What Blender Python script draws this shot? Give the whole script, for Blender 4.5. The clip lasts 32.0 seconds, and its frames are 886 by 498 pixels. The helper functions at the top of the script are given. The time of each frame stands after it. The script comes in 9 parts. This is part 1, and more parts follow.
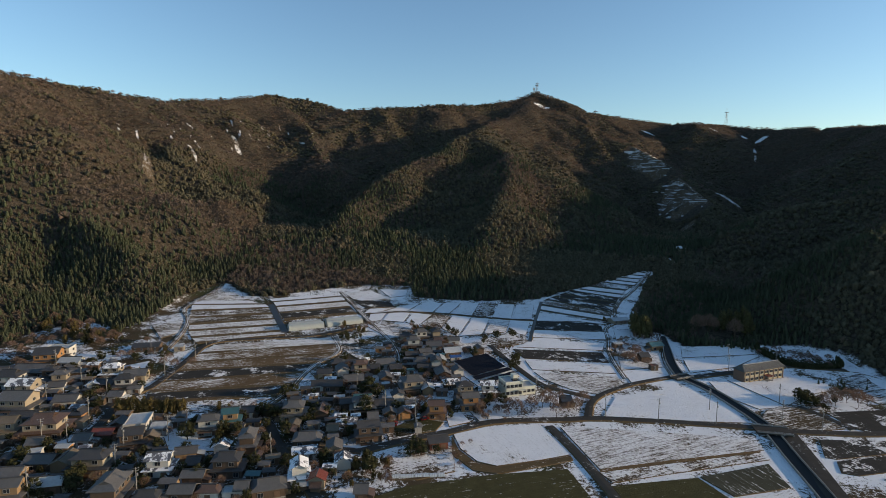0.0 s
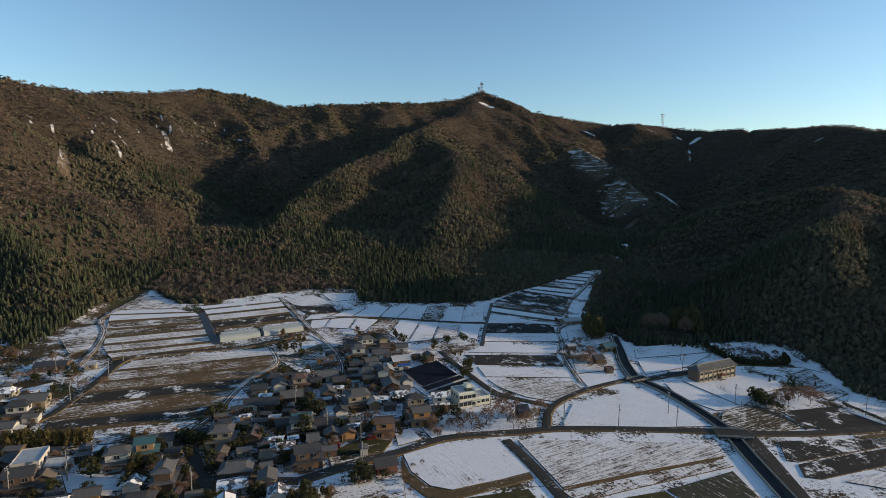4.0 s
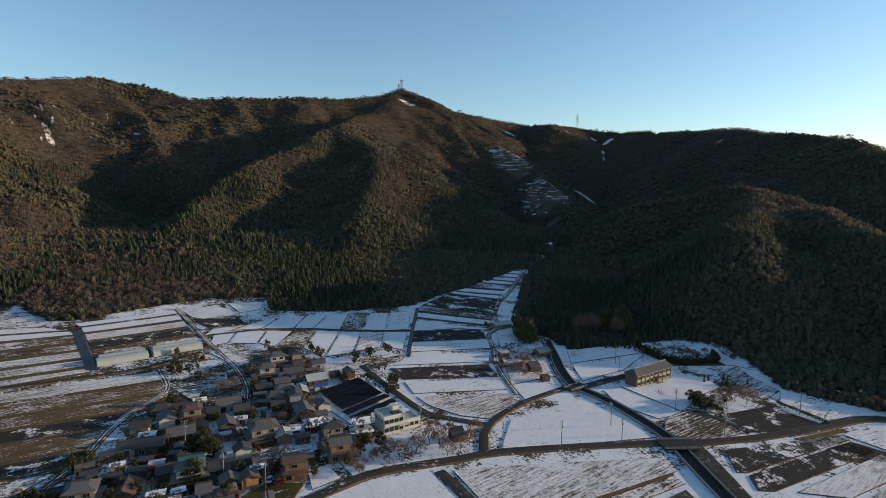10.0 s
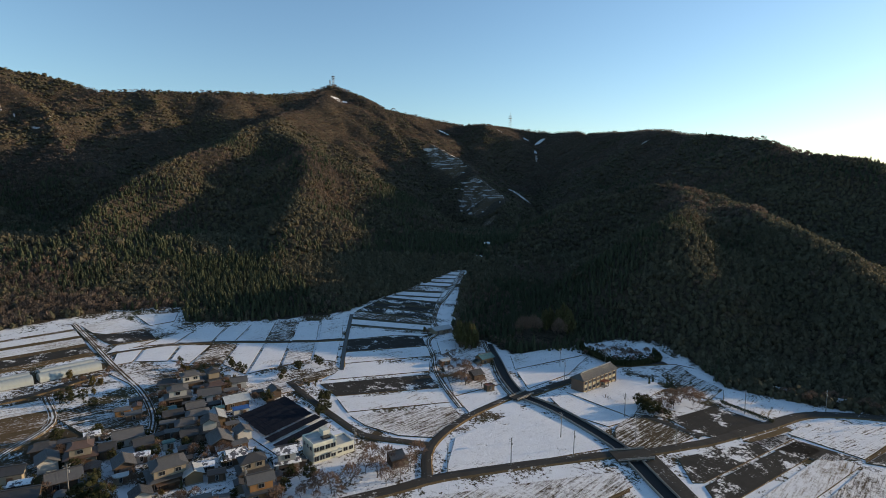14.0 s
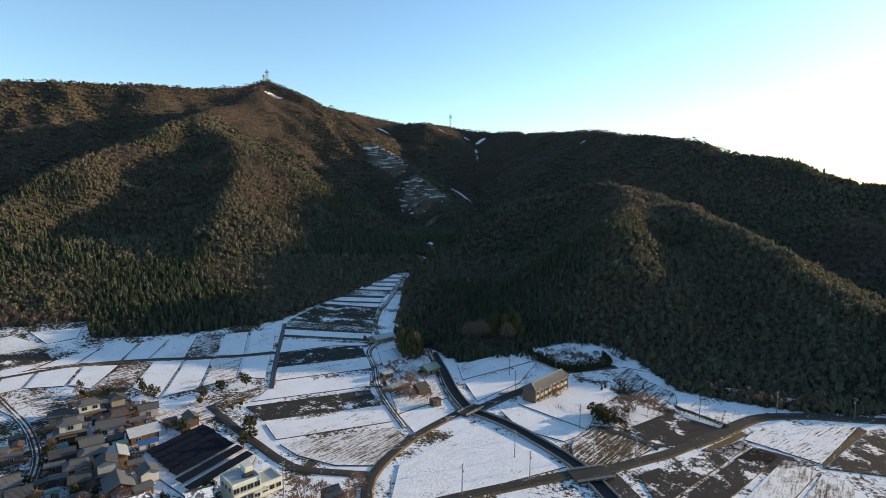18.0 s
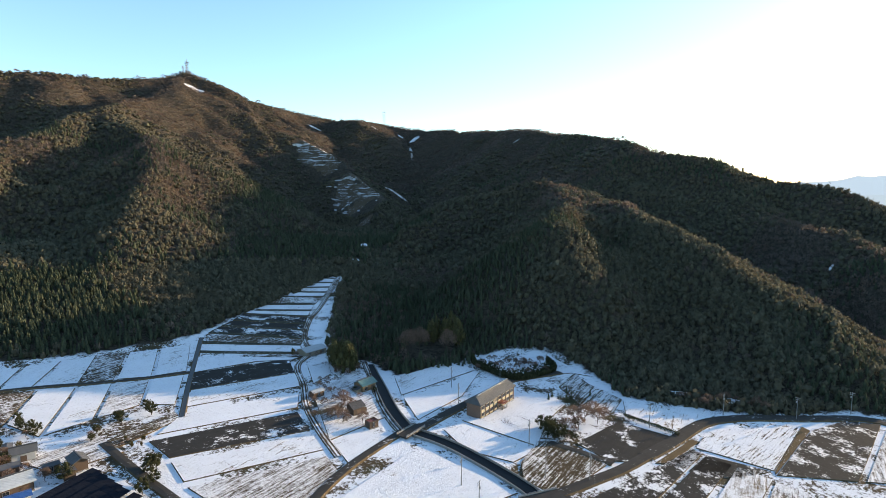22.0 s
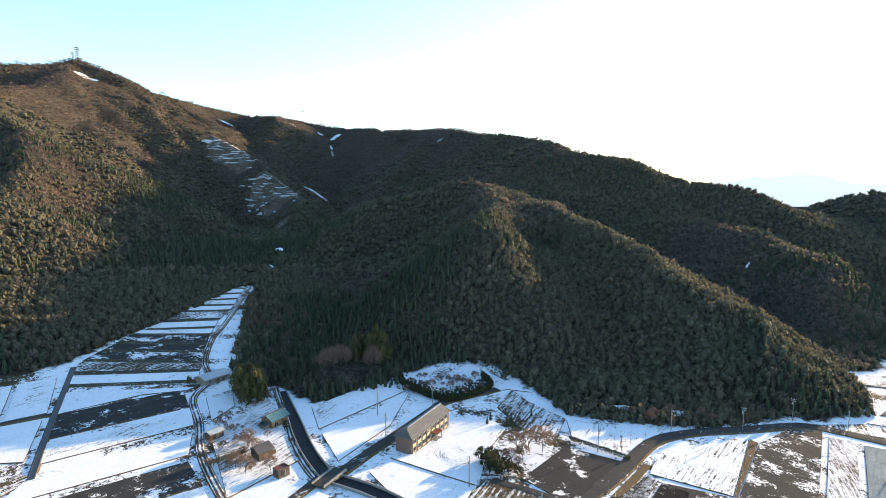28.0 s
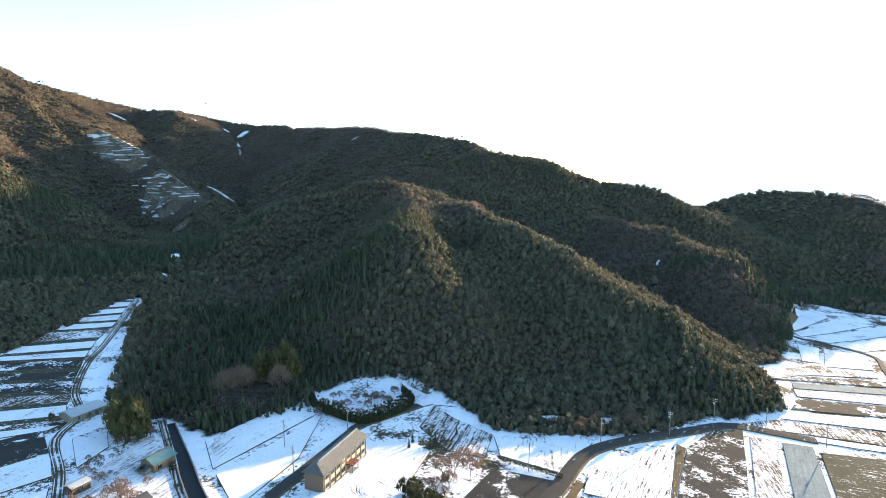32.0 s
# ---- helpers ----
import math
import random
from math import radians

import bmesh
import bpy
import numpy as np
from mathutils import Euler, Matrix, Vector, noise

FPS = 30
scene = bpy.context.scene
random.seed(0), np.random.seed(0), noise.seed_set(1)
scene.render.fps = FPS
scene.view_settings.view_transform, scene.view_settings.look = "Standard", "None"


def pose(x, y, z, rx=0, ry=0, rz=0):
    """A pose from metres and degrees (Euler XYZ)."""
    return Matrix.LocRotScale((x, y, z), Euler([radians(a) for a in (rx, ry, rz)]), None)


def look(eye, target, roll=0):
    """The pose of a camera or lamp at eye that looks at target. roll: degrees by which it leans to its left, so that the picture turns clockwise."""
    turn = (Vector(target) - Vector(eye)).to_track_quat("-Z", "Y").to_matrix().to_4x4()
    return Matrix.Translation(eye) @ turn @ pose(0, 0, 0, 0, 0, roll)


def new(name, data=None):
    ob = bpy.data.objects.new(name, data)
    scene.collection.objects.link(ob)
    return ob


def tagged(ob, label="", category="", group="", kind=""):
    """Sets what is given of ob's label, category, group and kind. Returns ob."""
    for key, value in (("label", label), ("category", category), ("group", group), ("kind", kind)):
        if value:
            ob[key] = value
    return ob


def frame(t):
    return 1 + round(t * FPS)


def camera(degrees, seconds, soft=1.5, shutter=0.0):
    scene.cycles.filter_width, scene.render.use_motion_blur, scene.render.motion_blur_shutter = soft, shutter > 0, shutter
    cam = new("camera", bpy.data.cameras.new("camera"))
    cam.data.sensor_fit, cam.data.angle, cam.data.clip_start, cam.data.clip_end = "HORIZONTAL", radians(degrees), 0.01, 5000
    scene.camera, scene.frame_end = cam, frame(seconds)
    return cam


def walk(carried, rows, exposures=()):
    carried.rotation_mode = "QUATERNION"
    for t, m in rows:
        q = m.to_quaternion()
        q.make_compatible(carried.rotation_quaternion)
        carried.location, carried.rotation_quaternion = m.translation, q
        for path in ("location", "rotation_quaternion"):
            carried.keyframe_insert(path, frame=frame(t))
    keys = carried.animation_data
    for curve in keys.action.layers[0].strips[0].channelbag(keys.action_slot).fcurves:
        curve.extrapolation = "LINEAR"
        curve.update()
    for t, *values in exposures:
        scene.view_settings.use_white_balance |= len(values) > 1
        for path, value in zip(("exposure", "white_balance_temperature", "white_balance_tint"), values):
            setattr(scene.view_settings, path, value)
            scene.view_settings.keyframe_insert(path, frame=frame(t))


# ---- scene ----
cam = camera(78.59, 32.0, soft=0.4)
# seconds, eye, heading (clockwise from +y), pitch, roll
EXPOSURES = [(0.0, 0.82, 6800, 10), (9.0, 0.82, 6850, 10), (14.0, 0.93, 6900, 10), (17.0, 1.24, 6900, 10), (19.0, 1.55, 6900, 10), (25.0, 2.06, 6900, 10), (28.0, 2.38, 6950, 10), (32.0, 2.74, 7000, 10)]
PATH = [
    (0, 0.00, 0.00, 99.45, 0.000, -6.503, 0.382),
    (0.5, -0.07, 2.80, 99.26, 0.860, -6.507, 0.380),
    (1, -0.13, 5.55, 99.16, 1.832, -6.504, 0.379),
    (1.5, -0.16, 7.97, 98.86, 2.608, -6.505, 0.378),
    (2, -0.20, 10.25, 98.78, 3.232, -6.498, 0.376),
    (2.5, -0.15, 12.52, 98.65, 3.810, -6.497, 0.374),
    (3, -0.28, 14.88, 98.48, 4.405, -6.496, 0.373),
    (3.5, -0.15, 17.21, 98.16, 5.130, -6.492, 0.370),
    (5.5, 0.54, 26.55, 97.31, 7.528, -6.464, 0.363),
    (6, 0.81, 28.97, 97.18, 8.584, -6.453, 0.362),
    (6.5, 0.97, 31.45, 96.75, 9.436, -6.439, 0.360),
    (7, 1.15, 33.89, 96.57, 9.926, -6.423, 0.359),
    (7.5, 1.47, 36.35, 96.28, 10.322, -6.423, 0.359),
    (8, 1.87, 38.73, 96.03, 10.822, -6.424, 0.360),
    (8.5, 2.33, 41.14, 95.92, 11.676, -6.429, 0.360),
    (9, 2.82, 43.69, 95.78, 12.386, -6.438, 0.361),
    (9.5, 3.30, 46.21, 95.58, 13.121, -6.447, 0.358),
    (10, 3.73, 48.71, 95.58, 13.967, -6.451, 0.352),
    (10.5, 4.24, 51.29, 95.59, 14.767, -6.457, 0.343),
    (11, 4.81, 53.91, 95.52, 15.951, -6.460, 0.335),
    (11.5, 5.36, 56.43, 95.39, 16.923, -6.468, 0.325),
    (12, 5.92, 58.85, 95.21, 17.788, -6.464, 0.315),
    (12.5, 6.70, 61.24, 95.10, 18.552, -6.462, 0.304),
    (13, 7.42, 63.80, 94.91, 19.362, -6.454, 0.294),
    (13.5, 8.12, 66.36, 94.69, 20.160, -6.448, 0.285),
    (14, 8.96, 68.84, 94.34, 20.813, -6.442, 0.278),
    (14.5, 9.93, 71.41, 94.00, 21.469, -6.441, 0.274),
    (16.5, 13.30, 81.02, 93.56, 24.888, -6.423, 0.265),
    (17, 14.58, 83.62, 93.55, 25.530, -6.425, 0.262),
    (17.5, 16.02, 86.10, 93.51, 26.347, -6.439, 0.258),
    (18, 17.18, 88.63, 93.52, 26.999, -6.453, 0.255),
    (18.5, 18.12, 91.05, 93.58, 27.958, -6.475, 0.252),
    (19, 19.07, 93.44, 93.69, 28.795, -6.499, 0.249),
    (19.5, 20.33, 95.75, 93.68, 29.295, -6.516, 0.244),
    (20, 21.81, 98.22, 93.56, 30.256, -6.530, 0.238),
    (20.5, 23.13, 100.51, 93.49, 31.257, -6.540, 0.233),
    (21, 24.27, 102.94, 93.51, 32.099, -6.547, 0.231),
    (21.5, 25.61, 105.34, 93.39, 33.087, -6.559, 0.233),
    (22, 26.99, 107.60, 93.37, 33.876, -6.563, 0.236),
    (22.5, 28.33, 109.78, 93.39, 34.869, -6.569, 0.241),
    (23, 29.44, 111.93, 93.52, 35.674, -6.574, 0.246),
    (23.5, 30.49, 114.23, 93.69, 36.329, -6.581, 0.251),
    (24, 31.85, 116.47, 93.75, 36.878, -6.587, 0.255),
    (24.5, 33.50, 118.65, 93.78, 37.713, -6.593, 0.260),
    (25, 35.31, 120.79, 93.76, 38.497, -6.590, 0.267),
    (25.5, 36.93, 123.12, 93.61, 39.349, -6.586, 0.274),
    (27.5, 43.34, 131.23, 93.32, 41.315, -6.575, 0.314),
    (28, 44.86, 133.05, 93.20, 41.925, -6.565, 0.324),
    (28.5, 46.60, 134.95, 93.03, 42.855, -6.551, 0.336),
    (29, 48.39, 136.85, 92.96, 44.153, -6.541, 0.344),
    (29.5, 50.29, 138.74, 92.99, 45.675, -6.533, 0.351),
    (30, 52.16, 140.79, 92.99, 46.812, -6.528, 0.357),
    (30.5, 54.16, 142.65, 92.87, 47.787, -6.517, 0.363),
    (31, 56.25, 144.54, 92.69, 48.928, -6.509, 0.370),
    (31.5, 58.13, 146.32, 92.77, 49.804, -6.506, 0.375),
    (32, 60.02, 147.92, 92.91, 50.677, -6.511, 0.379),
]


def aim(x, y, z, heading, pitch, roll):
    h, p = radians(heading), radians(pitch)
    return look((x, y, z), (x + math.sin(h) * math.cos(p), y + math.cos(h) * math.cos(p), z + math.sin(p)), roll)


walk(cam, [(t, aim(x, y, z, h, p, r)) for t, x, y, z, h, p, r in PATH], EXPOSURES)


# world, sun
SUN_AZIMUTH, SUN_HEIGHT = 93.0, 8.8
world = bpy.data.worlds.new("world")
scene.world = world
world.use_nodes = True
wn = world.node_tree.nodes
sky = wn.new("ShaderNodeTexSky")
sky.sky_type, sky.sun_disc = "NISHITA", False
sky.sun_elevation, sky.sun_rotation = radians(SUN_HEIGHT), radians(SUN_AZIMUTH)
sky.altitude, sky.air_density, sky.dust_density, sky.ozone_density = 100, 1.0, 0.35, 3.0
wn["Background"].inputs["Strength"].default_value = 0.135
world.node_tree.links.new(sky.outputs[0], wn["Background"].inputs["Color"])
sun_data = bpy.data.lights.new("sun", "SUN")
sun_data.energy, sun_data.angle, sun_data.color = 3.0, radians(0.53), (1.0, 0.79, 0.55)
sun = new("sun", sun_data)
a, e = radians(SUN_AZIMUTH), radians(SUN_HEIGHT)
sun.matrix_world = look((900 * math.sin(a), 900 * math.cos(a), 400), (900 * math.sin(a) - math.sin(a) * math.cos(e), 900 * math.cos(a) - math.cos(a) * math.cos(e), 400 - math.sin(e)))

# materials
class Mat:
    """A node material with short-hands."""

    def __init__(self, name, rough=0.9, metal=0.0, spec=0.3):
        self.m = bpy.data.materials.new(name)
        self.m.use_nodes = True
        self.t = self.m.node_tree
        self.b = self.t.nodes["Principled BSDF"]
        self.b.inputs["Roughness"].default_value = rough
        self.b.inputs["Metallic"].default_value = metal
        self.b.inputs["Specular IOR Level"].default_value = spec
        self.where = self.node("ShaderNodeTexCoord").outputs["Object"]

    def node(self, kind, **values):
        n = self.t.nodes.new(kind)
        for k, v in values.items():
            setattr(n, k, v) if not k.startswith("i_") else None
        return n

    def link(self, a, b):
        self.t.links.new(a, b)
        return self

    def moved(self, scale=(1, 1, 1), turn=0.0, at=(0, 0, 0)):
        n = self.node("ShaderNodeMapping")
        n.inputs["Scale"].default_value, n.inputs["Rotation"].default_value, n.inputs["Location"].default_value = scale, (0, 0, radians(turn)), at
        self.link(self.where, n.inputs["Vector"])
        return n.outputs[0]

    def noise(self, scale, detail=4.0, rough=0.6, vec=None):
        n = self.node("ShaderNodeTexNoise")
        n.inputs["Scale"].default_value, n.inputs["Detail"].default_value, n.inputs["Roughness"].default_value = scale, detail, rough
        self.link(vec or self.where, n.inputs["Vector"])
        return n.outputs["Fac"]

    def wave(self, scale, turn, distort=1.0):
        n = self.node("ShaderNodeTexWave")
        n.inputs["Scale"].default_value, n.inputs["Distortion"].default_value, n.inputs["Detail"].default_value = scale, distort, 2.0
        n.inputs["Detail Scale"].default_value = 0.6
        self.link(self.moved((1, 1, 1), turn), n.inputs["Vector"])
        return n.outputs["Fac"]

    def ramp(self, fac, stops):
        n = self.node("ShaderNodeValToRGB")
        while len(n.color_ramp.elements) < len(stops):
            n.color_ramp.elements.new(0.5)
        for el, (p, c) in zip(n.color_ramp.elements, stops):
            el.position = p
            el.color = (*c, 1) if not isinstance(c, (int, float)) else (c, c, c, 1)
        self.link(fac, n.inputs[0])
        return n.outputs[0]

    def math(self, op, a, b):
        n = self.node("ShaderNodeMath")
        n.operation = op
        for k, v in enumerate((a, b)):
            if isinstance(v, (int, float)):
                n.inputs[k].default_value = v
            else:
                self.link(v, n.inputs[k])
        return n.outputs[0]

    def mix(self, fac, a, b):
        n = self.node("ShaderNodeMix")
        n.data_type = "RGBA"
        for k, v in ((0, fac), (6, a), (7, b)):
            if isinstance(v, tuple):
                n.inputs[k].default_value = (*v, 1)
            elif isinstance(v, (int, float)):
                n.inputs[k].default_value = v
            else:
                self.link(v, n.inputs[k])
        return n.outputs[2]

    def color(self, c):
        if isinstance(c, tuple):
            self.b.inputs["Base Color"].default_value = (*c, 1)
        else:
            self.link(c, self.b.inputs["Base Color"])
        return self

    def bump(self, fac, strength=0.5, distance=0.1):
        n = self.node("ShaderNodeBump")
        n.inputs["Strength"].default_value, n.inputs["Distance"].default_value = strength, distance
        self.link(fac, n.inputs["Height"])
        self.link(n.outputs[0], self.b.inputs["Normal"])
        return self

    def island(self):
        return self.node("ShaderNodeNewGeometry").outputs["Random Per Island"]

    def chance(self):
        return self.node("ShaderNodeObjectInfo").outputs["Random"]


SNOW, SOIL, STRAW, MUD, GREEN = (0.79, 0.79, 0.79), (0.086, 0.061, 0.038), (0.16, 0.115, 0.062), (0.043, 0.040, 0.035), (0.062, 0.056, 0.026)


def snow_cover(name, amount, under, streak=0.3, turn=25.0, sharp=0.025, blotch=0.05, snow=SNOW, seed=0.0, relief=0.32):
    """Melting snow over a ground: amount 0 to 1 of it white, drawn out along rows of stubble or ruts."""
    m = Mat(name, 0.95, 0, 0.04)
    rows = m.node("ShaderNodeMapping")
    rows.vector_type = "TEXTURE"
    rows.inputs["Scale"].default_value, rows.inputs["Rotation"].default_value, rows.inputs["Location"].default_value = (9.0, 0.7, 1.0), (0, 0, radians(turn)), (seed, 0, 0)
    m.link(m.where, rows.inputs["Vector"])
    big = m.noise(blotch, 5, 0.6, m.moved((1, 1, 1), 0, (seed, seed, 0)))
    lined = m.noise(1.0, 4, 0.65, rows.outputs[0])
    fine = m.noise(0.8, 6, 0.8)
    mask = m.math("ADD", m.math("ADD", m.math("MULTIPLY", big, 0.65 - streak), m.math("MULTIPLY", lined, streak)), m.math("MULTIPLY", fine, 0.35))
    edge = 0.5 + (0.5 - amount) * 0.23
    cover = m.ramp(mask, [(edge - sharp, 0.0), (edge + sharp, 1.0)])
    ground = m.mix(m.math("ADD", m.math("MULTIPLY", m.noise(0.25, 5), 0.6), m.math("MULTIPLY", lined, 0.4)), tuple(0.5 * c for c in under), tuple(1.5 * c for c in under))
    white = m.mix(m.noise(0.15, 6, 0.7), tuple(0.80 * c for c in snow), snow)
    stubble = m.math("MULTIPLY", m.ramp(m.math("ADD", m.math("MULTIPLY", m.noise(1.3, 4, 0.75), 0.65), m.math("MULTIPLY", lined, 0.35)), [(0.53, 0), (0.61, 1)]), 0.4)
    m.color(m.mix(cover, ground, m.mix(stubble, white, tuple(0.35 * a + 0.65 * b for a, b in zip(snow, under)))))
    m.bump(m.math("ADD", m.math("MULTIPLY", cover, 0.6), m.math("ADD", m.math("MULTIPLY", fine, 0.9), m.math("MULTIPLY", lined, 0.5))), 0.9, relief)
    m.link(m.ramp(cover, [(0, 0.95), (1, 0.85)]), m.b.inputs["Roughness"])
    return m.m


FIELD = {
    "snow": [snow_cover("snow_field", 0.90, SOIL, 0.25, 25, seed=3.0), snow_cover("snow_field_b", 0.84, STRAW, 0.35, 28, seed=40.0), snow_cover("snow_field_c", 0.88, SOIL, 0.3, 115, seed=77.0)],
    "thin": [snow_cover("thin_snow_field", 0.68, STRAW, 0.4, 25, 0.06, 0.03), snow_cover("thin_snow_field_b", 0.62, SOIL, 0.4, 25, 0.05, 0.04, seed=21.0)],
    "patchy": [snow_cover("patchy_snow_field", 0.50, SOIL, 0.3, 25), snow_cover("patchy_snow_field_b", 0.44, (0.075, 0.056, 0.034), 0.35, 22, seed=9.0)],
    "mudsnow": [snow_cover("mud_with_snow", 0.31, MUD, 0.14, 112, 0.02, 0.10, relief=0.12), snow_cover("mud_with_snow_b", 0.27, MUD, 0.12, 10, 0.02, 0.13, seed=5.0, relief=0.12)],
    "mud": [snow_cover("wet_mud", 0.2, MUD, 0.1, 25, 0.02, 0.12, relief=0.1)],
    "rough": [snow_cover("rough_brown_field", 0.33, (0.125, 0.082, 0.045), 0.35, 25, 0.04), snow_cover("rough_brown_field_b", 0.28, (0.11, 0.074, 0.043), 0.35, 25, 0.04, seed=31.0)],
    "striped": [snow_cover("striped_snow_field", 0.66, SOIL, 0.5, 9, 0.015, 0.03)],
    "green": [snow_cover("winter_green_field", 0.06, GREEN, 0.5, 18)],
    "furrow": [snow_cover("furrowed_field", 0.16, (0.06, 0.058, 0.040), 0.5, 112, relief=0.15)],
    "ice": [snow_cover("icy_paddy", 0.45, (0.095, 0.12, 0.115), 0.3, 10, 0.12, 0.04, (0.24, 0.285, 0.285), relief=0.05)],
    "bank": [snow_cover("tawny_bank", 0.12, (0.125, 0.086, 0.046), 0.35, 25, 0.02), snow_cover("tawny_bank_b", 0.18, (0.105, 0.074, 0.040), 0.35, 25, 0.02, seed=14.0)],
    "clearcut": [snow_cover("cleared_slope", 0.16, (0.10, 0.075, 0.048), 0.4, 10, 0.03, 0.05)],
}


def ground_material():
    """Half-melted snow on the valley floor, leaf litter and brush in the woods."""
    m = Mat("valley_ground", 0.95, 0, 0.04)
    soil = m.mix(m.noise(0.09, 6), (0.038, 0.029, 0.020), (0.11, 0.08, 0.044))
    soil = m.mix(m.ramp(m.noise(0.03, 4), [(0.52, 0), (0.62, 1)]), soil, (0.045, 0.046, 0.021))
    east, open_side = m.node("ShaderNodeSeparateXYZ"), m.node("ShaderNodeMapRange")
    m.link(m.where, east.inputs[0])
    open_side.inputs[1].default_value, open_side.inputs[2].default_value, open_side.inputs[3].default_value, open_side.inputs[4].default_value = -60.0, 70.0, 0.0, 0.046
    m.link(east.outputs[0], open_side.inputs[0])
    patch = m.math("ADD", m.math("MULTIPLY", m.noise(0.05, 5), 0.5), m.math("MULTIPLY", m.noise(0.7, 6, 0.8), 0.5))
    far_side = m.node("ShaderNodeMapRange")
    far_side.inputs[1].default_value, far_side.inputs[2].default_value, far_side.inputs[3].default_value, far_side.inputs[4].default_value = 300.0, 340.0, 0.0, -0.02
    m.link(east.outputs[0], far_side.inputs[0])
    patch = m.math("ADD", m.math("ADD", patch, open_side.outputs[0]), far_side.outputs[0])
    white = m.mix(m.noise(0.2, 6), tuple(0.8 * c for c in SNOW), SNOW)
    floor = m.mix(m.ramp(patch, [(0.500, 0), (0.527, 1)]), soil, white)
    clump = m.noise(0.28, 6, 0.75)
    litter = m.mix(m.noise(0.012, 6), (0.064, 0.052, 0.041), (0.115, 0.092, 0.068))
    litter = m.mix(m.ramp(clump, [(0.38, 0), (0.62, 1)]), (0.03, 0.025, 0.015), litter)
    litter = m.mix(m.math("MULTIPLY", m.ramp(m.noise(0.8, 4, 0.7), [(0.5, 0), (0.65, 1)]), 0.6), litter, (0.12, 0.10, 0.074))
    edge = m.node("ShaderNodeAttribute")
    edge.attribute_name = "off_valley"
    woods = m.node("ShaderNodeMapRange")
    woods.inputs[1].default_value, woods.inputs[2].default_value = 2.5, 5.0
    m.link(m.math("ADD", edge.outputs["Fac"], m.math("MULTIPLY", m.math("SUBTRACT", m.noise(0.15, 5, 0.7), 0.5), 14.0)), woods.inputs[0])
    m.color(m.mix(woods.outputs[0], floor, litter))
    m.bump(m.math("ADD", m.math("MULTIPLY", m.noise(1.2, 6), 0.1), m.math("MULTIPLY", clump, woods.outputs[0])), 0.9, 3.0)
    return m.m


def plain(name, c, rough=0.8, metal=0.0, vary=0.35, scale=1.5, bump=0.3, dist=0.03):
    m = Mat(name, rough, metal)
    lo, hi = tuple(x * (1 - vary) for x in c), tuple(min(1, x * (1 + vary)) for x in c)
    m.color(m.mix(m.math("ADD", m.math("MULTIPLY", m.noise(scale, 6), 0.7), m.math("MULTIPLY", m.noise(scale * 9, 3), 0.3)), lo, hi))
    if bump:
        m.bump(m.noise(scale * 6, 4), bump, dist)
    return m.m


def leaf_material(name, stops, rough=0.85, thin=0.3, stand=None):
    """Foliage or twigs that let some light through; in a wood every tree and every stand has its own tone."""
    m = Mat(name, rough, 0, 0.12)
    c = m.mix(m.math("MULTIPLY", m.noise(0.6, 3), 0.5), m.ramp(m.island(), stops), tuple(1.15 * v for v in stops[-1][1]))
    if stand:
        tree = m.node("ShaderNodeAttribute")
        tree.attribute_name = "tree_tone"
        own = m.mix(m.ramp(tree.outputs["Fac"], [(0, 0), (1, 1)]), tuple(0.65 * v for v in stops[1][1]), tuple(1.4 * v for v in stops[1][1]))
        c = m.mix(0.5, c, own)
        c = m.mix(m.math("MULTIPLY", m.ramp(m.noise(0.011, 4, 0.6), [(0.45, 0), (0.62, 1)]), 0.55), c, stand)
    m.color(c)
    through_leaf, both = m.node("ShaderNodeBsdfTranslucent"), m.node("ShaderNodeMixShader")
    both.inputs[0].default_value = thin
    m.link(c, through_leaf.inputs["Color"]).link(m.b.outputs[0], both.inputs[1]).link(through_leaf.outputs[0], both.inputs[2])
    m.link(both.outputs[0], m.t.nodes["Material Output"].inputs["Surface"])
    return m.m


GROUND = ground_material()
ASPHALT = snow_cover("worn_asphalt", 0.06, (0.056, 0.051, 0.044), 0.25, 0, 0.03, 0.1, relief=0.08)
SNOWY_ROAD = snow_cover("rutted_snow_road", 0.60, SOIL, 0.2, 60, 0.04, 0.12)
RUT = snow_cover("wheel_rut", 0.16, SOIL, 0.2, 60, 0.04, 0.12)
RIM = snow_cover("field_bund", 0.24, (0.13, 0.088, 0.042), 0.1, 25, 0.03, 0.2)
BANK = snow_cover("dry_grass_bank", 0.10, (0.120, 0.086, 0.048), 0.15, 40, 0.03, 0.25, relief=0.5)
CONCRETE = plain("concrete", (0.22, 0.21, 0.19), 0.9, 0, 0.25, 0.8)
WATER = plain("dark_water", (0.010, 0.011, 0.012), 0.8, 0, 0.3, 0.3, 0.3, 0.02)
CEDAR = leaf_material("cedar_foliage", [(0, (0.027, 0.037, 0.019)), (0.5, (0.044, 0.054, 0.028)), (1, (0.078, 0.082, 0.042))])
TWIG = leaf_material("grey_twigs", [(0, (0.12, 0.080, 0.058)), (0.5, (0.165, 0.108, 0.080)), (1, (0.21, 0.145, 0.108))])
CEDAR_WOOD = leaf_material("cedar_wood_foliage", [(0, (0.050, 0.058, 0.036)), (0.5, (0.068, 0.077, 0.046)), (1, (0.095, 0.102, 0.062))], stand=(0.056, 0.070, 0.038))
BROAD_WOOD = leaf_material("evergreen_wood_foliage", [(0, (0.064, 0.061, 0.039)), (0.5, (0.092, 0.086, 0.055)), (1, (0.132, 0.120, 0.079))], stand=(0.118, 0.094, 0.060))
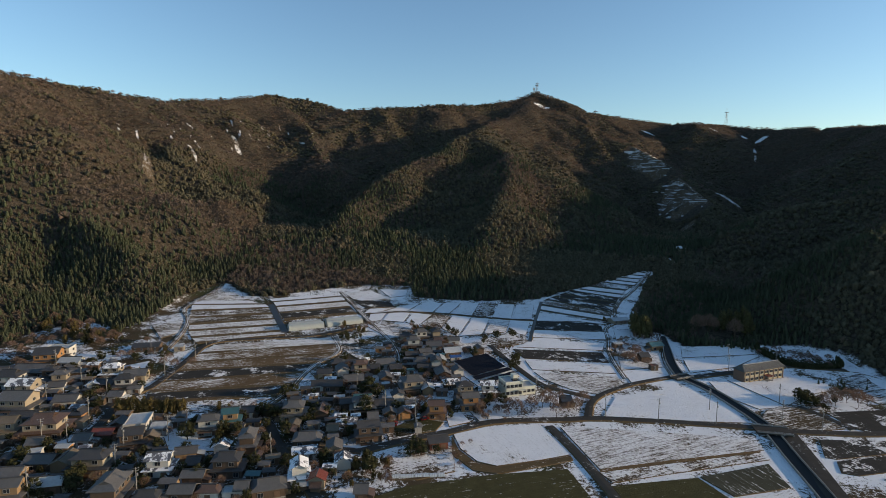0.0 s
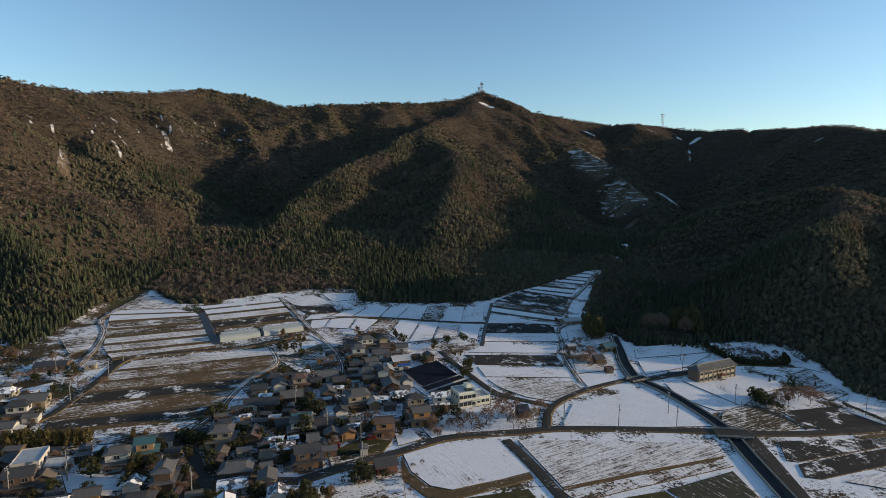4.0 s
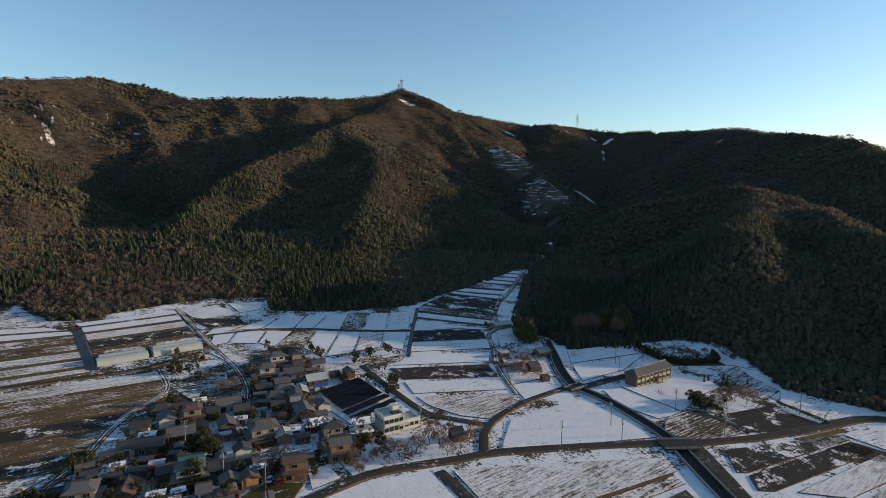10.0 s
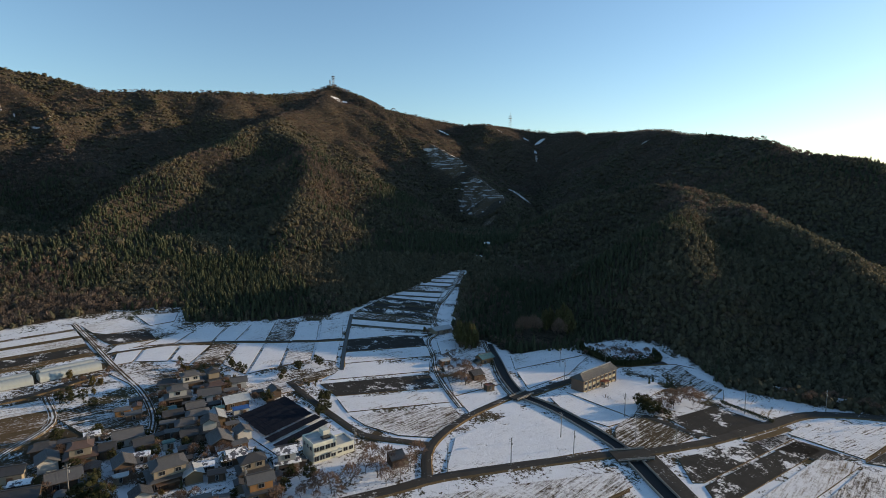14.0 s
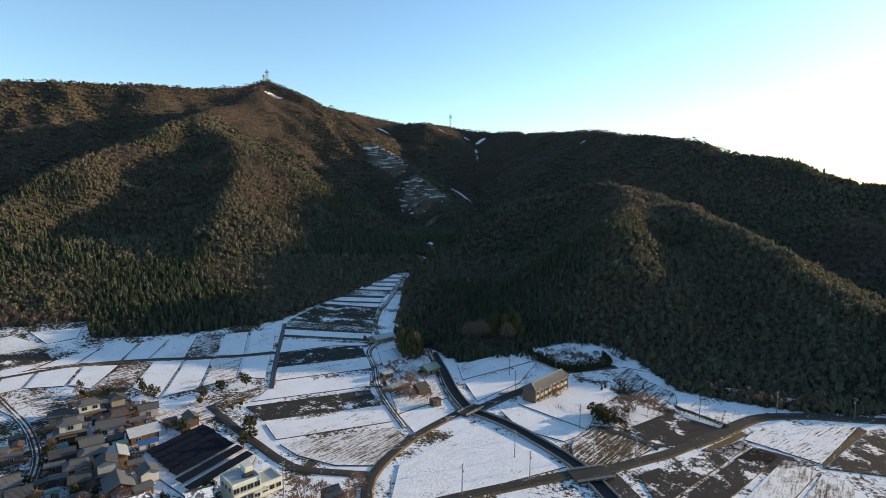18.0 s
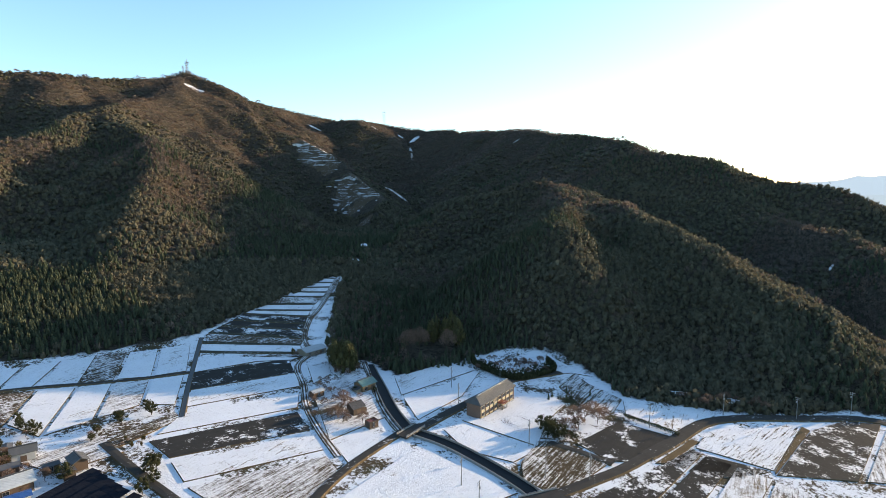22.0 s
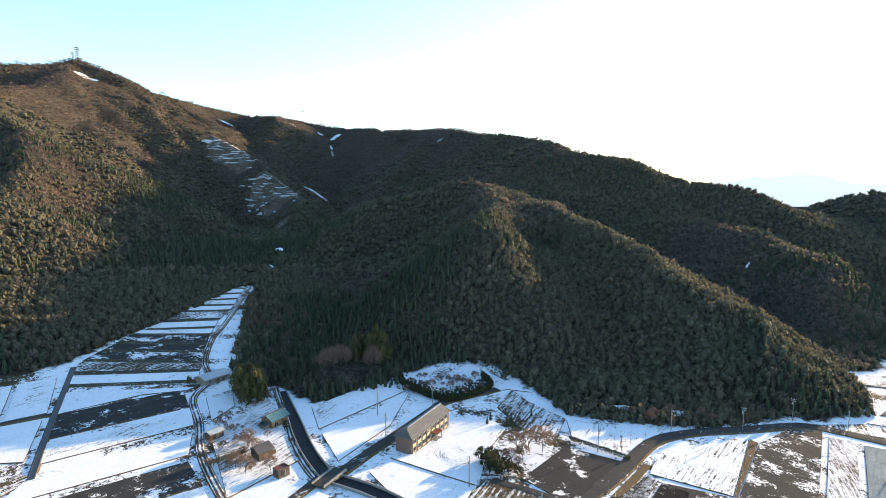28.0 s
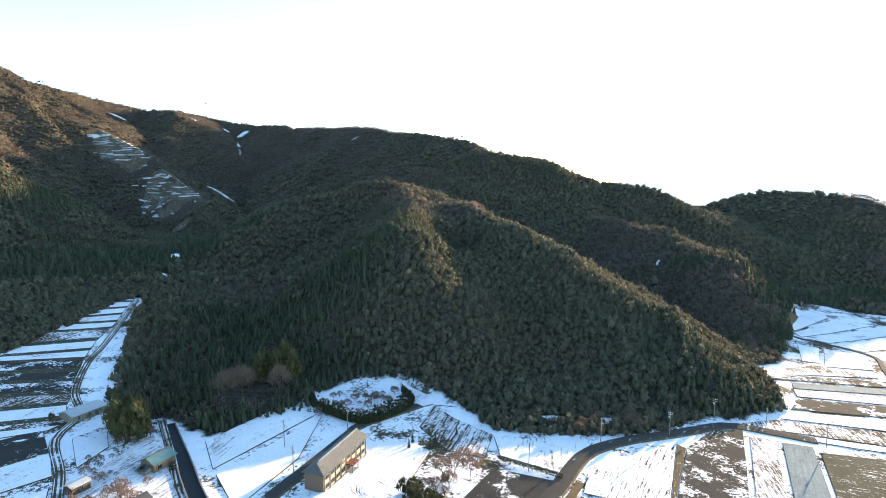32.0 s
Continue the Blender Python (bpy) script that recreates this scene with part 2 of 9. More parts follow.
BARE_WOOD = leaf_material("leafless_wood_twigs", [(0, (0.092, 0.070, 0.056)), (0.5, (0.130, 0.099, 0.079)), (1, (0.170, 0.136, 0.108))], stand=(0.125, 0.083, 0.060))
GOLD = leaf_material("olive_cedar_foliage", [(0, (0.052, 0.052, 0.022)), (0.5, (0.088, 0.082, 0.034)), (1, (0.135, 0.118, 0.050))])
GARDEN = leaf_material("garden_foliage", [(0, (0.022, 0.028, 0.012)), (0.5, (0.036, 0.040, 0.017)), (1, (0.065, 0.060, 0.028))])
BARK = plain("bark", (0.075, 0.055, 0.04), 0.95, 0, 0.4, 4)

# outline of the open valley floor: the woods stand outside it
OPEN = [
    (-244, 269), (-239, 284), (-243, 306), (-241, 326), (-227, 341), (-198, 325), (-197, 361), (-199, 411), (-187, 452), (-152, 418),
    (-136, 423), (-88, 451), (-61, 463), (-30, 462), (-25, 433), (30, 429), (77, 437), (106, 461), (136, 481), (204, 533),
]
OPEN += [
    (208, 536), (182, 490), (154, 433), (136, 392), (133, 375), (138, 362), (148, 364), (148, 356), (152, 342), (151, 332),
    (172, 337), (195, 333), (207, 344), (236, 343), (250, 322), (245, 294), (234, 264), (243, 248), (257, 232), (271, 220),
    (290, 209), (310, 200), (322, 188), (350, 176), (385, 183), (412, 200), (441, 188), (521, 193), (581, 203), (659, 203),
    (666, 130),
]
OPEN += [(900, 100), (900, -900), (-900, -900), (-900, 150), (-330, 200)]
# crest lines of the hills: x, y, height
RIDGES = {}
RIDGES["left_crest"] = [(-563, 595, 249), (-583, 732, 257), (-629, 916, 269), (-554, 1097, 272), (-478, 1320, 315), (-432, 1434, 337), (-338, 1471, 328), (-252, 1405, 298), (-157, 1454, 309), (-40, 1520, 325), (103, 1576, 339), (200, 1649, 359), (297, 1730, 400)]
RIDGES["left_spur_a"] = [(-583, 732, 246), (-474, 639, 182), (-371, 540, 115), (-281, 445, 66), (-230, 394, 37)]
RIDGES["left_spur_b"] = [(-599, 1005, 270), (-443, 890, 180), (-308, 734, 99), (-207, 572, 39), (-166, 500, 15)]
RIDGES["left_spur_c"] = [(-432, 1434, 328), (-314, 1248, 239), (-240, 1085, 166), (-180, 942, 110)]
RIDGES["centre_spur"] = [(297, 1730, 395), (177, 1452, 287), (64, 1145, 219), (-60, 887, 142), (-108, 717, 78), (-124, 608, 36), (-126, 535, 15)]
RIDGES["centre_front"] = [(64, 1145, 219), (115, 929, 154), (79, 698, 82), (40, 584, 40), (9, 503, 16)]
RIDGES["centre_right"] = [(115, 929, 154), (185, 870, 102), (207, 720, 57), (205, 598, 27)]
RIDGES["right_crest"] = [(297, 1730, 395), (471, 1812, 354), (627, 1949, 353), (841, 2058, 345), (823, 1811, 318), (1020, 1975, 331), (1083, 1874, 310), (1107, 1653, 291)]
RIDGES["right_crest2"] = [(1269, 1823, 307), (1027, 1216, 250), (999, 1082, 231), (923, 906, 208), (830, 744, 181), (803, 682, 163)]
RIDGES["peak_right_spur"] = [(471, 1812, 341), (486, 1503, 228), (508, 1246, 156), (490, 1062, 105), (409, 842, 60)]
RIDGES["knob_spur"] = [(1008, 1178, 240), (824, 1133, 153), (627, 1056, 76)]
RIDGES["near_hill"] = [(232, 562, 13), (309, 615, 46), (433, 661, 87), (506, 631, 104), (502, 569, 94), (471, 480, 80), (425, 382, 65), (405, 332, 50), (396, 301, 40), (383, 262, 31), (369, 232, 22), (351, 213, 16)]
RIDGES["near_spur"] = [(502, 569, 94), (425, 500, 81), (347, 432, 73), (322, 408, 71), (306, 375, 54), (291, 345, 36), (279, 322, 20), (273, 304, 2)]
RIDGES["near_rib"] = [(405, 332, 49), (381, 305, 38), (356, 280, 27), (343, 256, 17), (325, 228, 4)]
RIDGES["back_hill"] = [(748, 1069, 94), (799, 867, 133), (796, 682, 161), (812, 627, 151), (814, 578, 138), (824, 536, 117), (831, 496, 105), (848, 425, 100), (849, 383, 90), (860, 345, 70)]
RIDGES["back_spur"] = [(814, 579, 141), (702, 441, 57), (662, 354, 50), (629, 302, 44), (592, 260, 38)]
RIDGES["east_hill"] = [(1065, 395, 65), (1074, 357, 87), (1085, 298, 94), (1038, 186, 90)]
RIDGES["east_spur"] = [(1074, 357, 87), (902, 321, 30), (734, 266, -4)]

# ---- terrain ----
def soft_noise(x, y, seed=0):
    """Smooth value noise, -1 to 1, on unit cells."""
    xi, yi = np.floor(x).astype(np.int64), np.floor(y).astype(np.int64)
    fx, fy = x - xi, y - yi
    fx, fy = fx * fx * (3 - 2 * fx), fy * fy * (3 - 2 * fy)

    def corner(i, j):
        n = (i * 374761393 + j * 668265263 + seed * 144269) & 0x7FFFFFFF
        n = ((n ^ (n >> 13)) * 1274126177) & 0x7FFFFFFF
        return ((n ^ (n >> 16)) & 0xFFFF) / 32767.5 - 1

    a = corner(xi, yi) * (1 - fx) + corner(xi + 1, yi) * fx
    b = corner(xi, yi + 1) * (1 - fx) + corner(xi + 1, yi + 1) * fx
    return a * (1 - fy) + b * fy


def fractal(x, y, cell, octaves=4, seed=0):
    total, gain = 0.0, 1.0
    for k in range(octaves):
        total = total + gain * soft_noise(x / cell * 2**k, y / cell * 2**k, seed + 17 * k)
        gain *= 0.5
    return total


def valley(x, y):
    """The gently rising valley floor."""
    x, y = np.clip(x, -470, 560), np.clip(y, -175, 655)
    return 1.17 - 0.03 * x + 0.02 * (y - 234) + 2.106 * np.log1p(np.exp(np.minimum((y - 409.5) / 17.55, 40)))


SLOPES = {"near_hill": 0.58, "near_spur": 0.62, "near_rib": 0.62, "back_hill": 0.5, "back_spur": 0.45, "east_hill": 0.45, "east_spur": 0.4, "centre_spur": 0.62, "centre_front": 0.5, "centre_right": 0.45}


RIB = {"near_hill": 14, "near_spur": 11, "near_rib": 6, "back_hill": 15, "back_spur": 10, "east_hill": 12, "east_spur": 6, "centre_front": 20, "centre_right": 15}


def hills(x, y):
    """Height of the crests with their flanks, before the valley floor cuts in."""
    wx = x + 16 * fractal(x, y, 120, 3, 5)
    wy = y + 16 * fractal(x, y, 120, 3, 9)
    crest = np.full(x.shape, 1e9)
    total = np.zeros(x.shape)
    for n, (name, pts) in enumerate(RIDGES.items()):
        slope = SLOPES.get(name, 0.58)
        run = 300.0 * n
        h = np.full(x.shape, -500.0)
        for (ax, ay, az), (bx, by, bz) in zip(pts, pts[1:]):
            dx, dy = bx - ax, by - ay
            s = np.clip(((wx - ax) * dx + (wy - ay) * dy) / (dx * dx + dy * dy), 0, 1)
            d = np.hypot(wx - ax - s * dx, wy - ay - s * dy)
            crest = np.minimum(crest, d)
            long = math.hypot(dx, dy)
            at = run + ((wx - ax) * dx + (wy - ay) * dy) / long
            run += long
            # ribs and gullies that run down the flanks
            rib = 0.45 - 2 * np.abs(soft_noise(at / 88, d / 420, 61)) + 0.5 * (0.4 - 2 * np.abs(soft_noise(at / 37, d / 200, 62)))
            lump = 6.0 * soft_noise(at / 46, d / 60, 63) * np.exp(-d / 90) if name in ("near_hill", "near_spur", "back_spur") else 0.0
            h = np.maximum(h, az + s * (bz - az) + lump - slope * (np.sqrt(d * d + 64) - 8) + RIB.get(name, 29) * (1 - np.exp(-d / 120)) * rib)
        total = total + np.exp(np.clip(h / 5.0, -80, 100))
    gully = 1 - np.abs(fractal(x, y, 170, 2, 77))
    return 5.0 * np.log(total + 1e-30) - np.clip(crest / 110, 0, 1) * 14 * np.clip(gully, 0, 1) ** 3 + np.clip(crest / 110, 0, 1) * 4, np.clip(crest / 80, 0.2, 1)


def off_valley(x, y):
    """Metres outside the open valley floor (inside it: below nought)."""
    near = np.full(x.shape, 1e9)
    inside = np.zeros(x.shape, bool)
    for (ax, ay), (bx, by) in zip(OPEN, OPEN[1:] + OPEN[:1]):
        dx, dy = bx - ax, by - ay
        s = np.clip(((x - ax) * dx + (y - ay) * dy) / (dx * dx + dy * dy + 1e-9), 0, 1)
        near = np.minimum(near, np.hypot(x - ax - s * dx, y - ay - s * dy))
        if ay != by:
            inside ^= ((ay > y) != (by > y)) & (x < ax + (y - ay) * dx / dy)
    return np.where(inside, -near, near)


def height_exact(x, y):
    floor, (hill, flank) = valley(x, y), hills(x, y)
    off = off_valley(x, y)
    hill = np.where(off < 0, np.minimum(hill, floor - 4 + 0 * off), hill)
    hill = np.maximum(hill, floor + 3 + 0.07 * np.minimum(off, 60))
    hill = floor + (hill - floor) * np.clip(off / 45, 0, 1) ** 0.7
    up = np.clip((hill - floor) / 60, 0, 1)
    hill = hill + flank * up * (5 * fractal(x, y, 90, 4, 21) + 5 * (0.5 - np.abs(fractal(x, y, 60, 3, 33)))) - 6 * np.clip(off / 60, 0, 1)
    far = np.hypot(x - 100, y - 300)
    ring = 150 * np.clip((far - 2250) / 1200, 0, 1) * (1 + 0.5 * fractal(x, y, 700, 3, 3))
    rolling = np.where(x > 0, ring * 0.55, ring)
    return np.maximum(floor + np.where(off > 0, np.maximum(hill - floor, 0), 0), floor - 60 + rolling * 0.8)


def lines(*spans):
    out = []
    for a, b, step in spans:
        out.append(np.arange(a, b, step))
    return np.concatenate(out)


GX = lines((-4300, -1300, 160), (-1300, -490, 15), (-490, 560, 6.5), (560, 1520, 13), (1520, 4460, 160))
GY = lines((-4200, -200, 160), (-200, 20, 20), (20, 610, 6.5), (610, 1290, 11), (1290, 2260, 15), (2260, 4460, 160))
MX, MY = np.meshgrid(GX, GY)
GZ = height_exact(MX, MY)


def ground_z(x, y):
    x, y = np.asarray(x, float), np.asarray(y, float)
    i = np.clip(np.searchsorted(GX, x) - 1, 0, len(GX) - 2)
    j = np.clip(np.searchsorted(GY, y) - 1, 0, len(GY) - 2)
    u, v = (x - GX[i]) / (GX[i + 1] - GX[i]), (y - GY[j]) / (GY[j + 1] - GY[j])
    return (GZ[j, i] * (1 - u) + GZ[j, i + 1] * u) * (1 - v) + (GZ[j + 1, i] * (1 - u) + GZ[j + 1, i + 1] * u) * v


def mesh_from(name, verts, faces, mats, slots=None, smooth=False):
    """A mesh from arrays; faces all of one size."""
    verts, faces = np.asarray(verts, np.float32), np.asarray(faces, np.int32)
    me = bpy.data.meshes.new(name)
    n, k = faces.shape
    me.vertices.add(len(verts))
    me.vertices.foreach_set("co", verts.ravel())
    me.loops.add(n * k)
    me.loops.foreach_set("vertex_index", faces.ravel())
    me.polygons.add(n)
    me.polygons.foreach_set("loop_start", np.arange(0, n * k, k, dtype=np.int32))
    for m in mats:
        me.materials.append(m)
    if slots is not None:
        me.polygons.foreach_set("material_index", np.asarray(slots, np.int32))
    me.polygons.foreach_set("use_smooth", np.full(n, smooth))
    me.update(calc_edges=True)
    return me


def build_ground():
    ny, nx = MX.shape
    idx = np.arange(nx * ny).reshape(ny, nx)
    faces = np.stack([idx[:-1, :-1], idx[:-1, 1:], idx[1:, 1:], idx[1:, :-1]], -1).reshape(-1, 4)
    off = off_valley(MX, MY)
    me = mesh_from("ground", np.stack([MX, MY, GZ], -1).reshape(-1, 3), faces, [GROUND], None, True)
    me.attributes.new("off_valley", "FLOAT", "POINT").data.foreach_set("value", off.astype(np.float32).ravel())
    return tagged(new("ground", me), "snow-patched valley floor rising into wooded winter hills", "ground", kind="structure")


build_ground()
# clearings on the hills: x, y, width, length, turn, cover
CLEARINGS = [(289, 1636, 44, 22, 0, "snow"), (-384, 710, 14, 80, 30, "clearcut"), (-403, 745, 7, 50, 35, "patchy"), (-412, 898, 6, 44, 40, "patchy"), (-400, 1064, 9, 50, 36, "patchy")]
CLEARINGS += [(588, 1122, 42, 14, -20, "patchy"), (888, 1803, 30, 24, 10, "thin"), (1040, 1799, 34, 22, 0, "snow"), (935, 1650, 8, 90, -28, "patchy"), (996, 1825, 22, 14, 0, "snow"), (695, 1878, 44, 12, 0, "snow")]
CLEARINGS += [(281, 640, 15, 9, 20, "snow"), (245, 577, 8, 15, 0, "snow"), (338, 826, 14, 44, -10, "patchy"), (392, 862, 22, 36, -14, "clearcut"), (490, 1310, 62, 195, 0, "clearcut"), (450, 1020, 66, 205, -14, "clearcut")]
CLEARINGS += [(262, 252, 11, 5, 130, "thin"), (277, 235, 12, 5, 125, "thin"), (600, 318, 13, 3, 10, "snow"), (960, 1163, 24, 6, 0, "snow")]
# flecks of snow left on the steep face under the western crest
flecks = random.Random(23)
for _ in range(34):
    fy = flecks.uniform(835, 1330)
    CLEARINGS.append((-485 + 0.33 * (fy - 850) + flecks.gauss(0, 42), fy, flecks.uniform(1.8, 4.2), flecks.uniform(7, 20), flecks.uniform(15, 60), "patchy"))


# stands of single trees inside the woods' edge
GLADES = [(204, 368, 11), (184, 362, 13), (134, 360, 10)]


def cleared(x, y):
    """Whether a place lies in a clearing."""
    hit = np.zeros(np.shape(x), bool)
    for cx, cy, reach in GLADES:
        hit |= np.hypot(x - cx, y - cy) < reach
    for cx, cy, wide, long, turn, _ in CLEARINGS:
        c, s = math.cos(radians(turn)), math.sin(radians(turn))
        u, v = (x - cx) * c + (y - cy) * s, -(x - cx) * s + (y - cy) * c
        hit |= (u / wide) ** 2 + (v / long) ** 2 < 0.42
    return hit



def part(name, bm, material, parent, label=""):
    """Links a bmesh as one mesh object under a thing or a part."""
    me = bpy.data.meshes.new(name)
    bm.to_mesh(me)
    bm.free()
    for m in material if isinstance(material, (list, tuple)) else [material]:
        me.materials.append(m)
    ob = new(name, me)
    ob.parent = parent
    if label:
        ob["label"] = label
    return ob


FIELD_COUNT = [0]
FIELD_LABEL = {
    "bank": "tawny dry-grass bank below a terrace",
    "snow": "snow-covered paddy field with faint stubble rows", "thin": "paddy field under thin snow with stubble showing",
    "patchy": "field plot with half-melted patchy snow", "mudsnow": "wet muddy paddy with strips of old snow",
    "mud": "wet bare muddy paddy field", "rough": "rough brown terrace field with snow remnants",
    "striped": "ploughed field with snow lying in the furrows", "green": "dull green winter crop field",
    "furrow": "furrowed vegetable field with dark soil", "ice": "flooded paddy with greenish ice",
}


def field(kind, outline):
    """A plot: a low slab that follows the ground, with sloping grassy sides."""
    FIELD_COUNT[0] += 1
    mats = FIELD[kind]
    bm = bmesh.new()
    pts = [Vector((x, y, 0)) for x, y in outline]
    if sum(a.x * b.y - b.x * a.y for a, b in zip(pts, pts[1:] + pts[:1])) < 0:
        pts.reverse()
    face = bm.faces.new([bm.verts.new(p) for p in pts])
    bmesh.ops.inset_region(bm, faces=[face], thickness=0.55, use_even_offset=True)
    face.material_index = 0
    for f in bm.faces:
        if f is not face:
            f.material_index = 2
    xs, ys = [p.x for p in pts], [p.y for p in pts]
    for axis, lo, hi in ((0, min(xs), max(xs)), (1, min(ys), max(ys))):
        c = math.ceil(lo / 8) * 8
        while c < hi:
            co, no = ((c, 0, 0), (1, 0, 0)) if axis == 0 else ((0, c, 0), (0, 1, 0))
            bmesh.ops.bisect_plane(bm, geom=bm.verts[:] + bm.edges[:] + bm.faces[:], plane_co=co, plane_no=no)
            c += 8
    for v in bm.verts:
        bund = any(f.material_index == 2 for f in v.link_faces)
        v.co.z = float(ground_z(v.co.x, v.co.y)) + (0.55 if bund else 0.35)
    rim = [e for e in bm.edges if e.is_boundary]
    ret = bmesh.ops.extrude_edge_only(bm, edges=rim)
    mid = Vector((sum(xs) / len(xs), sum(ys) / len(ys), 0))
    for v in (g for g in ret["geom"] if isinstance(g, bmesh.types.BMVert)):
        way = Vector((v.co.x - mid.x, v.co.y - mid.y, 0)).normalized()
        v.co += way * 0.5
        v.co.z = float(ground_z(v.co.x, v.co.y)) - 0.5
    bm.normal_update()
    for f in bm.faces:
        if abs(f.normal.z) < 0.8:
            f.material_index = 1
    me = bpy.data.meshes.new("field")
    bm.to_mesh(me)
    bm.free()
    me.materials.append(mats[FIELD_COUNT[0] % len(mats)])
    me.materials.append(BANK)
    me.materials.append(RIM)
    return tagged(new("field", me), FIELD_LABEL[kind], "bank" if kind == "bank" else "field", kind="structure")


def along(points, step=5.0):
    """Points of a smooth line through the given ones, with its left-hand normal."""
    pts = [Vector((x, y)) for x, y in points]
    pts = [2 * pts[0] - pts[1]] + pts + [2 * pts[-1] - pts[-2]]
    out = []
    for a, b, c, d in zip(pts, pts[1:], pts[2:], pts[3:]):
        n = max(1, int((c - b).length / step))
        for k in range(n):
            t = k / n
            out.append(0.5 * (2 * b + (c - a) * t + (2 * a - 5 * b + 4 * c - d) * t * t + (3 * b - a - 3 * c + d) * t**3))
    out.append(pts[-2])
    way = [(out[min(i + 1, len(out) - 1)] - out[max(i - 1, 0)]).normalized() for i in range(len(out))]
    return [(p, Vector((-w.y, w.x))) for p, w in zip(out, way)]


def ribbon(points, section, closed=False):
    """A bmesh swept along a ground line: section is a row of (sideways, above ground)."""
    bm = bmesh.new()
    rings = []
    for p, n in along(points):
        z = float(ground_z(p.x, p.y))
        rings.append([bm.verts.new((p.x + n.x * s, p.y + n.y * s, z + h)) for s, h in section])
    for a, b in zip(rings, rings[1:]):
        for k in range(len(section) - 1):
            bm.faces.new((a[k + 1], a[k], b[k], b[k + 1]))
    return bm


def finish(name, bm, mats, pick=None):
    me = bpy.data.meshes.new(name)
    bm.normal_update()
    if pick:
        for f in bm.faces:
            f.material_index = pick(f)
    bm.to_mesh(me)
    bm.free()
    for m in mats:
        me.materials.append(m)
    return new(name, me)


def road(width, points, snowy=False):
    """A low road bed; a snowy one has two dark wheel ruts."""
    w = width / 2
    if snowy:
        section = [(-w - 0.7, -0.4), (-w, 0.45), (-w * 0.78, 0.48), (-w * 0.26, 0.46), (w * 0.26, 0.46), (w * 0.78, 0.48), (w, 0.45), (w + 0.7, -0.4)]
    else:
        section = [(-w - 0.8, -0.5), (-w, 0.52), (-w * 0.5, 0.56), (0, 0.6), (w * 0.5, 0.56), (w, 0.52), (w + 0.8, -0.5)]
    bm = ribbon(points, section)
    n = len(section) - 1
    for k, f in enumerate(bm.faces):
        q = k % n
        f.material_index = 1 if q in (0, n - 1) else (2 if snowy and q in (2, 4) else 0)
    ob = finish("road", bm, [SNOWY_ROAD if snowy else ASPHALT, BANK, RUT])
    return tagged(ob, "snow-covered farm track with dark wheel ruts" if snowy else "narrow grey asphalt country road", "road", kind="structure")


def channel(width, points):
    """A river between concrete walls."""
    w = width / 2
    bed = finish("river", ribbon(points, [(-w, 0.36), (0, 0.38), (w, 0.36)]), [WATER])
    tagged(bed, "dark shallow river between concrete walls", "river", kind="structure")
    for side in (-1, 1):
        a, b = (w, w + 0.3) if side > 0 else (-w - 0.3, -w)
        ob = finish("river_wall", ribbon(points, [(a, -0.3), (a, 1.1), (b, 1.1), (b, -0.3)]), [CONCRETE])
        tagged(ob, "weathered grey concrete river wall", "wall", kind="structure")


def ditch(width, points):
    w = width / 2
    ob = finish("ditch", ribbon(points, [(-w - 0.6, -0.1), (-w, 0.5), (-w * 0.7, 0.42), (w * 0.7, 0.42), (w, 0.5), (w + 0.6, -0.1)]), [plain("wet_ditch", (0.03, 0.03, 0.03), 0.4), BANK], lambda f: 0 if abs(f.normal.z) > 0.85 else 1)
    tagged(ob, "dark wet drainage ditch between the fields", "ditch", kind="structure")


# fields, by kind of cover and outline
field("snow", [(3.5, 288.0), (23.5, 309.0), (33.0, 297.0), (40.5, 276.0), (35.0, 262.5), (20.5, 254.5)])
field("snow", [(4.8, 207.9), (18.4, 215.4), (41.5, 219.8), (48.5, 194.9), (37.4, 190.5), (20.1, 185.0), (13.1, 187.6), (7.2, 196.7)])
field("thin", [(49.9, 217.8), (80.1, 217.0), (126.6, 213.1), (127.5, 203.9), (89.2, 194.0), (57.2, 185.1)])
field("patchy", [(56.6, 182.8), (88.1, 191.5), (124.5, 201.4), (125.3, 196.4), (85.2, 184.7), (59.3, 176.6)])
field("green", [(58.2, 174.4), (91.0, 181.7), (96.5, 167.6), (60.3, 162.5)])
field("furrow", [(92.2, 182.2), (122.8, 193.0), (121.3, 177.3), (98.3, 170.9)])
field("snow", [(97.4, 169.3), (121.8, 175.6), (120.0, 165.9), (95.9, 163.1)])
field("green", [(-23.6, 162.4), (-11.5, 170.1), (17.5, 178.9), (45.4, 184.4), (50.2, 161.9), (-22.6, 154.9)])
field("snow", [(71.6, 229.8), (84.0, 251.9), (119.2, 267.1), (126.3, 265.5), (136.9, 228.3), (103.8, 227.9)])
field("snow", [(141.5, 276.6), (149.9, 276.8), (156.7, 260.8), (161.1, 246.0), (148.6, 243.8), (139.1, 259.2)])
field("patchy", [(150.8, 242.2), (167.0, 251.1), (173.0, 247.7), (177.1, 226.0), (159.9, 222.6), (146.2, 222.1), (144.3, 233.4)])
field("snow", [(153.0, 280.3), (162.1, 278.0), (188.6, 287.0), (206.3, 284.8), (204.0, 271.6), (184.0, 263.0), (167.9, 250.9), (164.6, 248.2), (159.1, 263.1)])
field("snow", [(152.2, 336.1), (186.7, 343.5), (202.0, 334.9), (196.1, 327.7), (144.3, 315.8)])
field("snow", [(143.2, 311.6), (196.0, 324.5), (168.1, 301.8), (137.3, 289.7)])
field("mud", [(210.4, 247.4), (218.5, 225.1), (187.4, 221.4), (179.6, 227.5), (179.7, 242.6)])
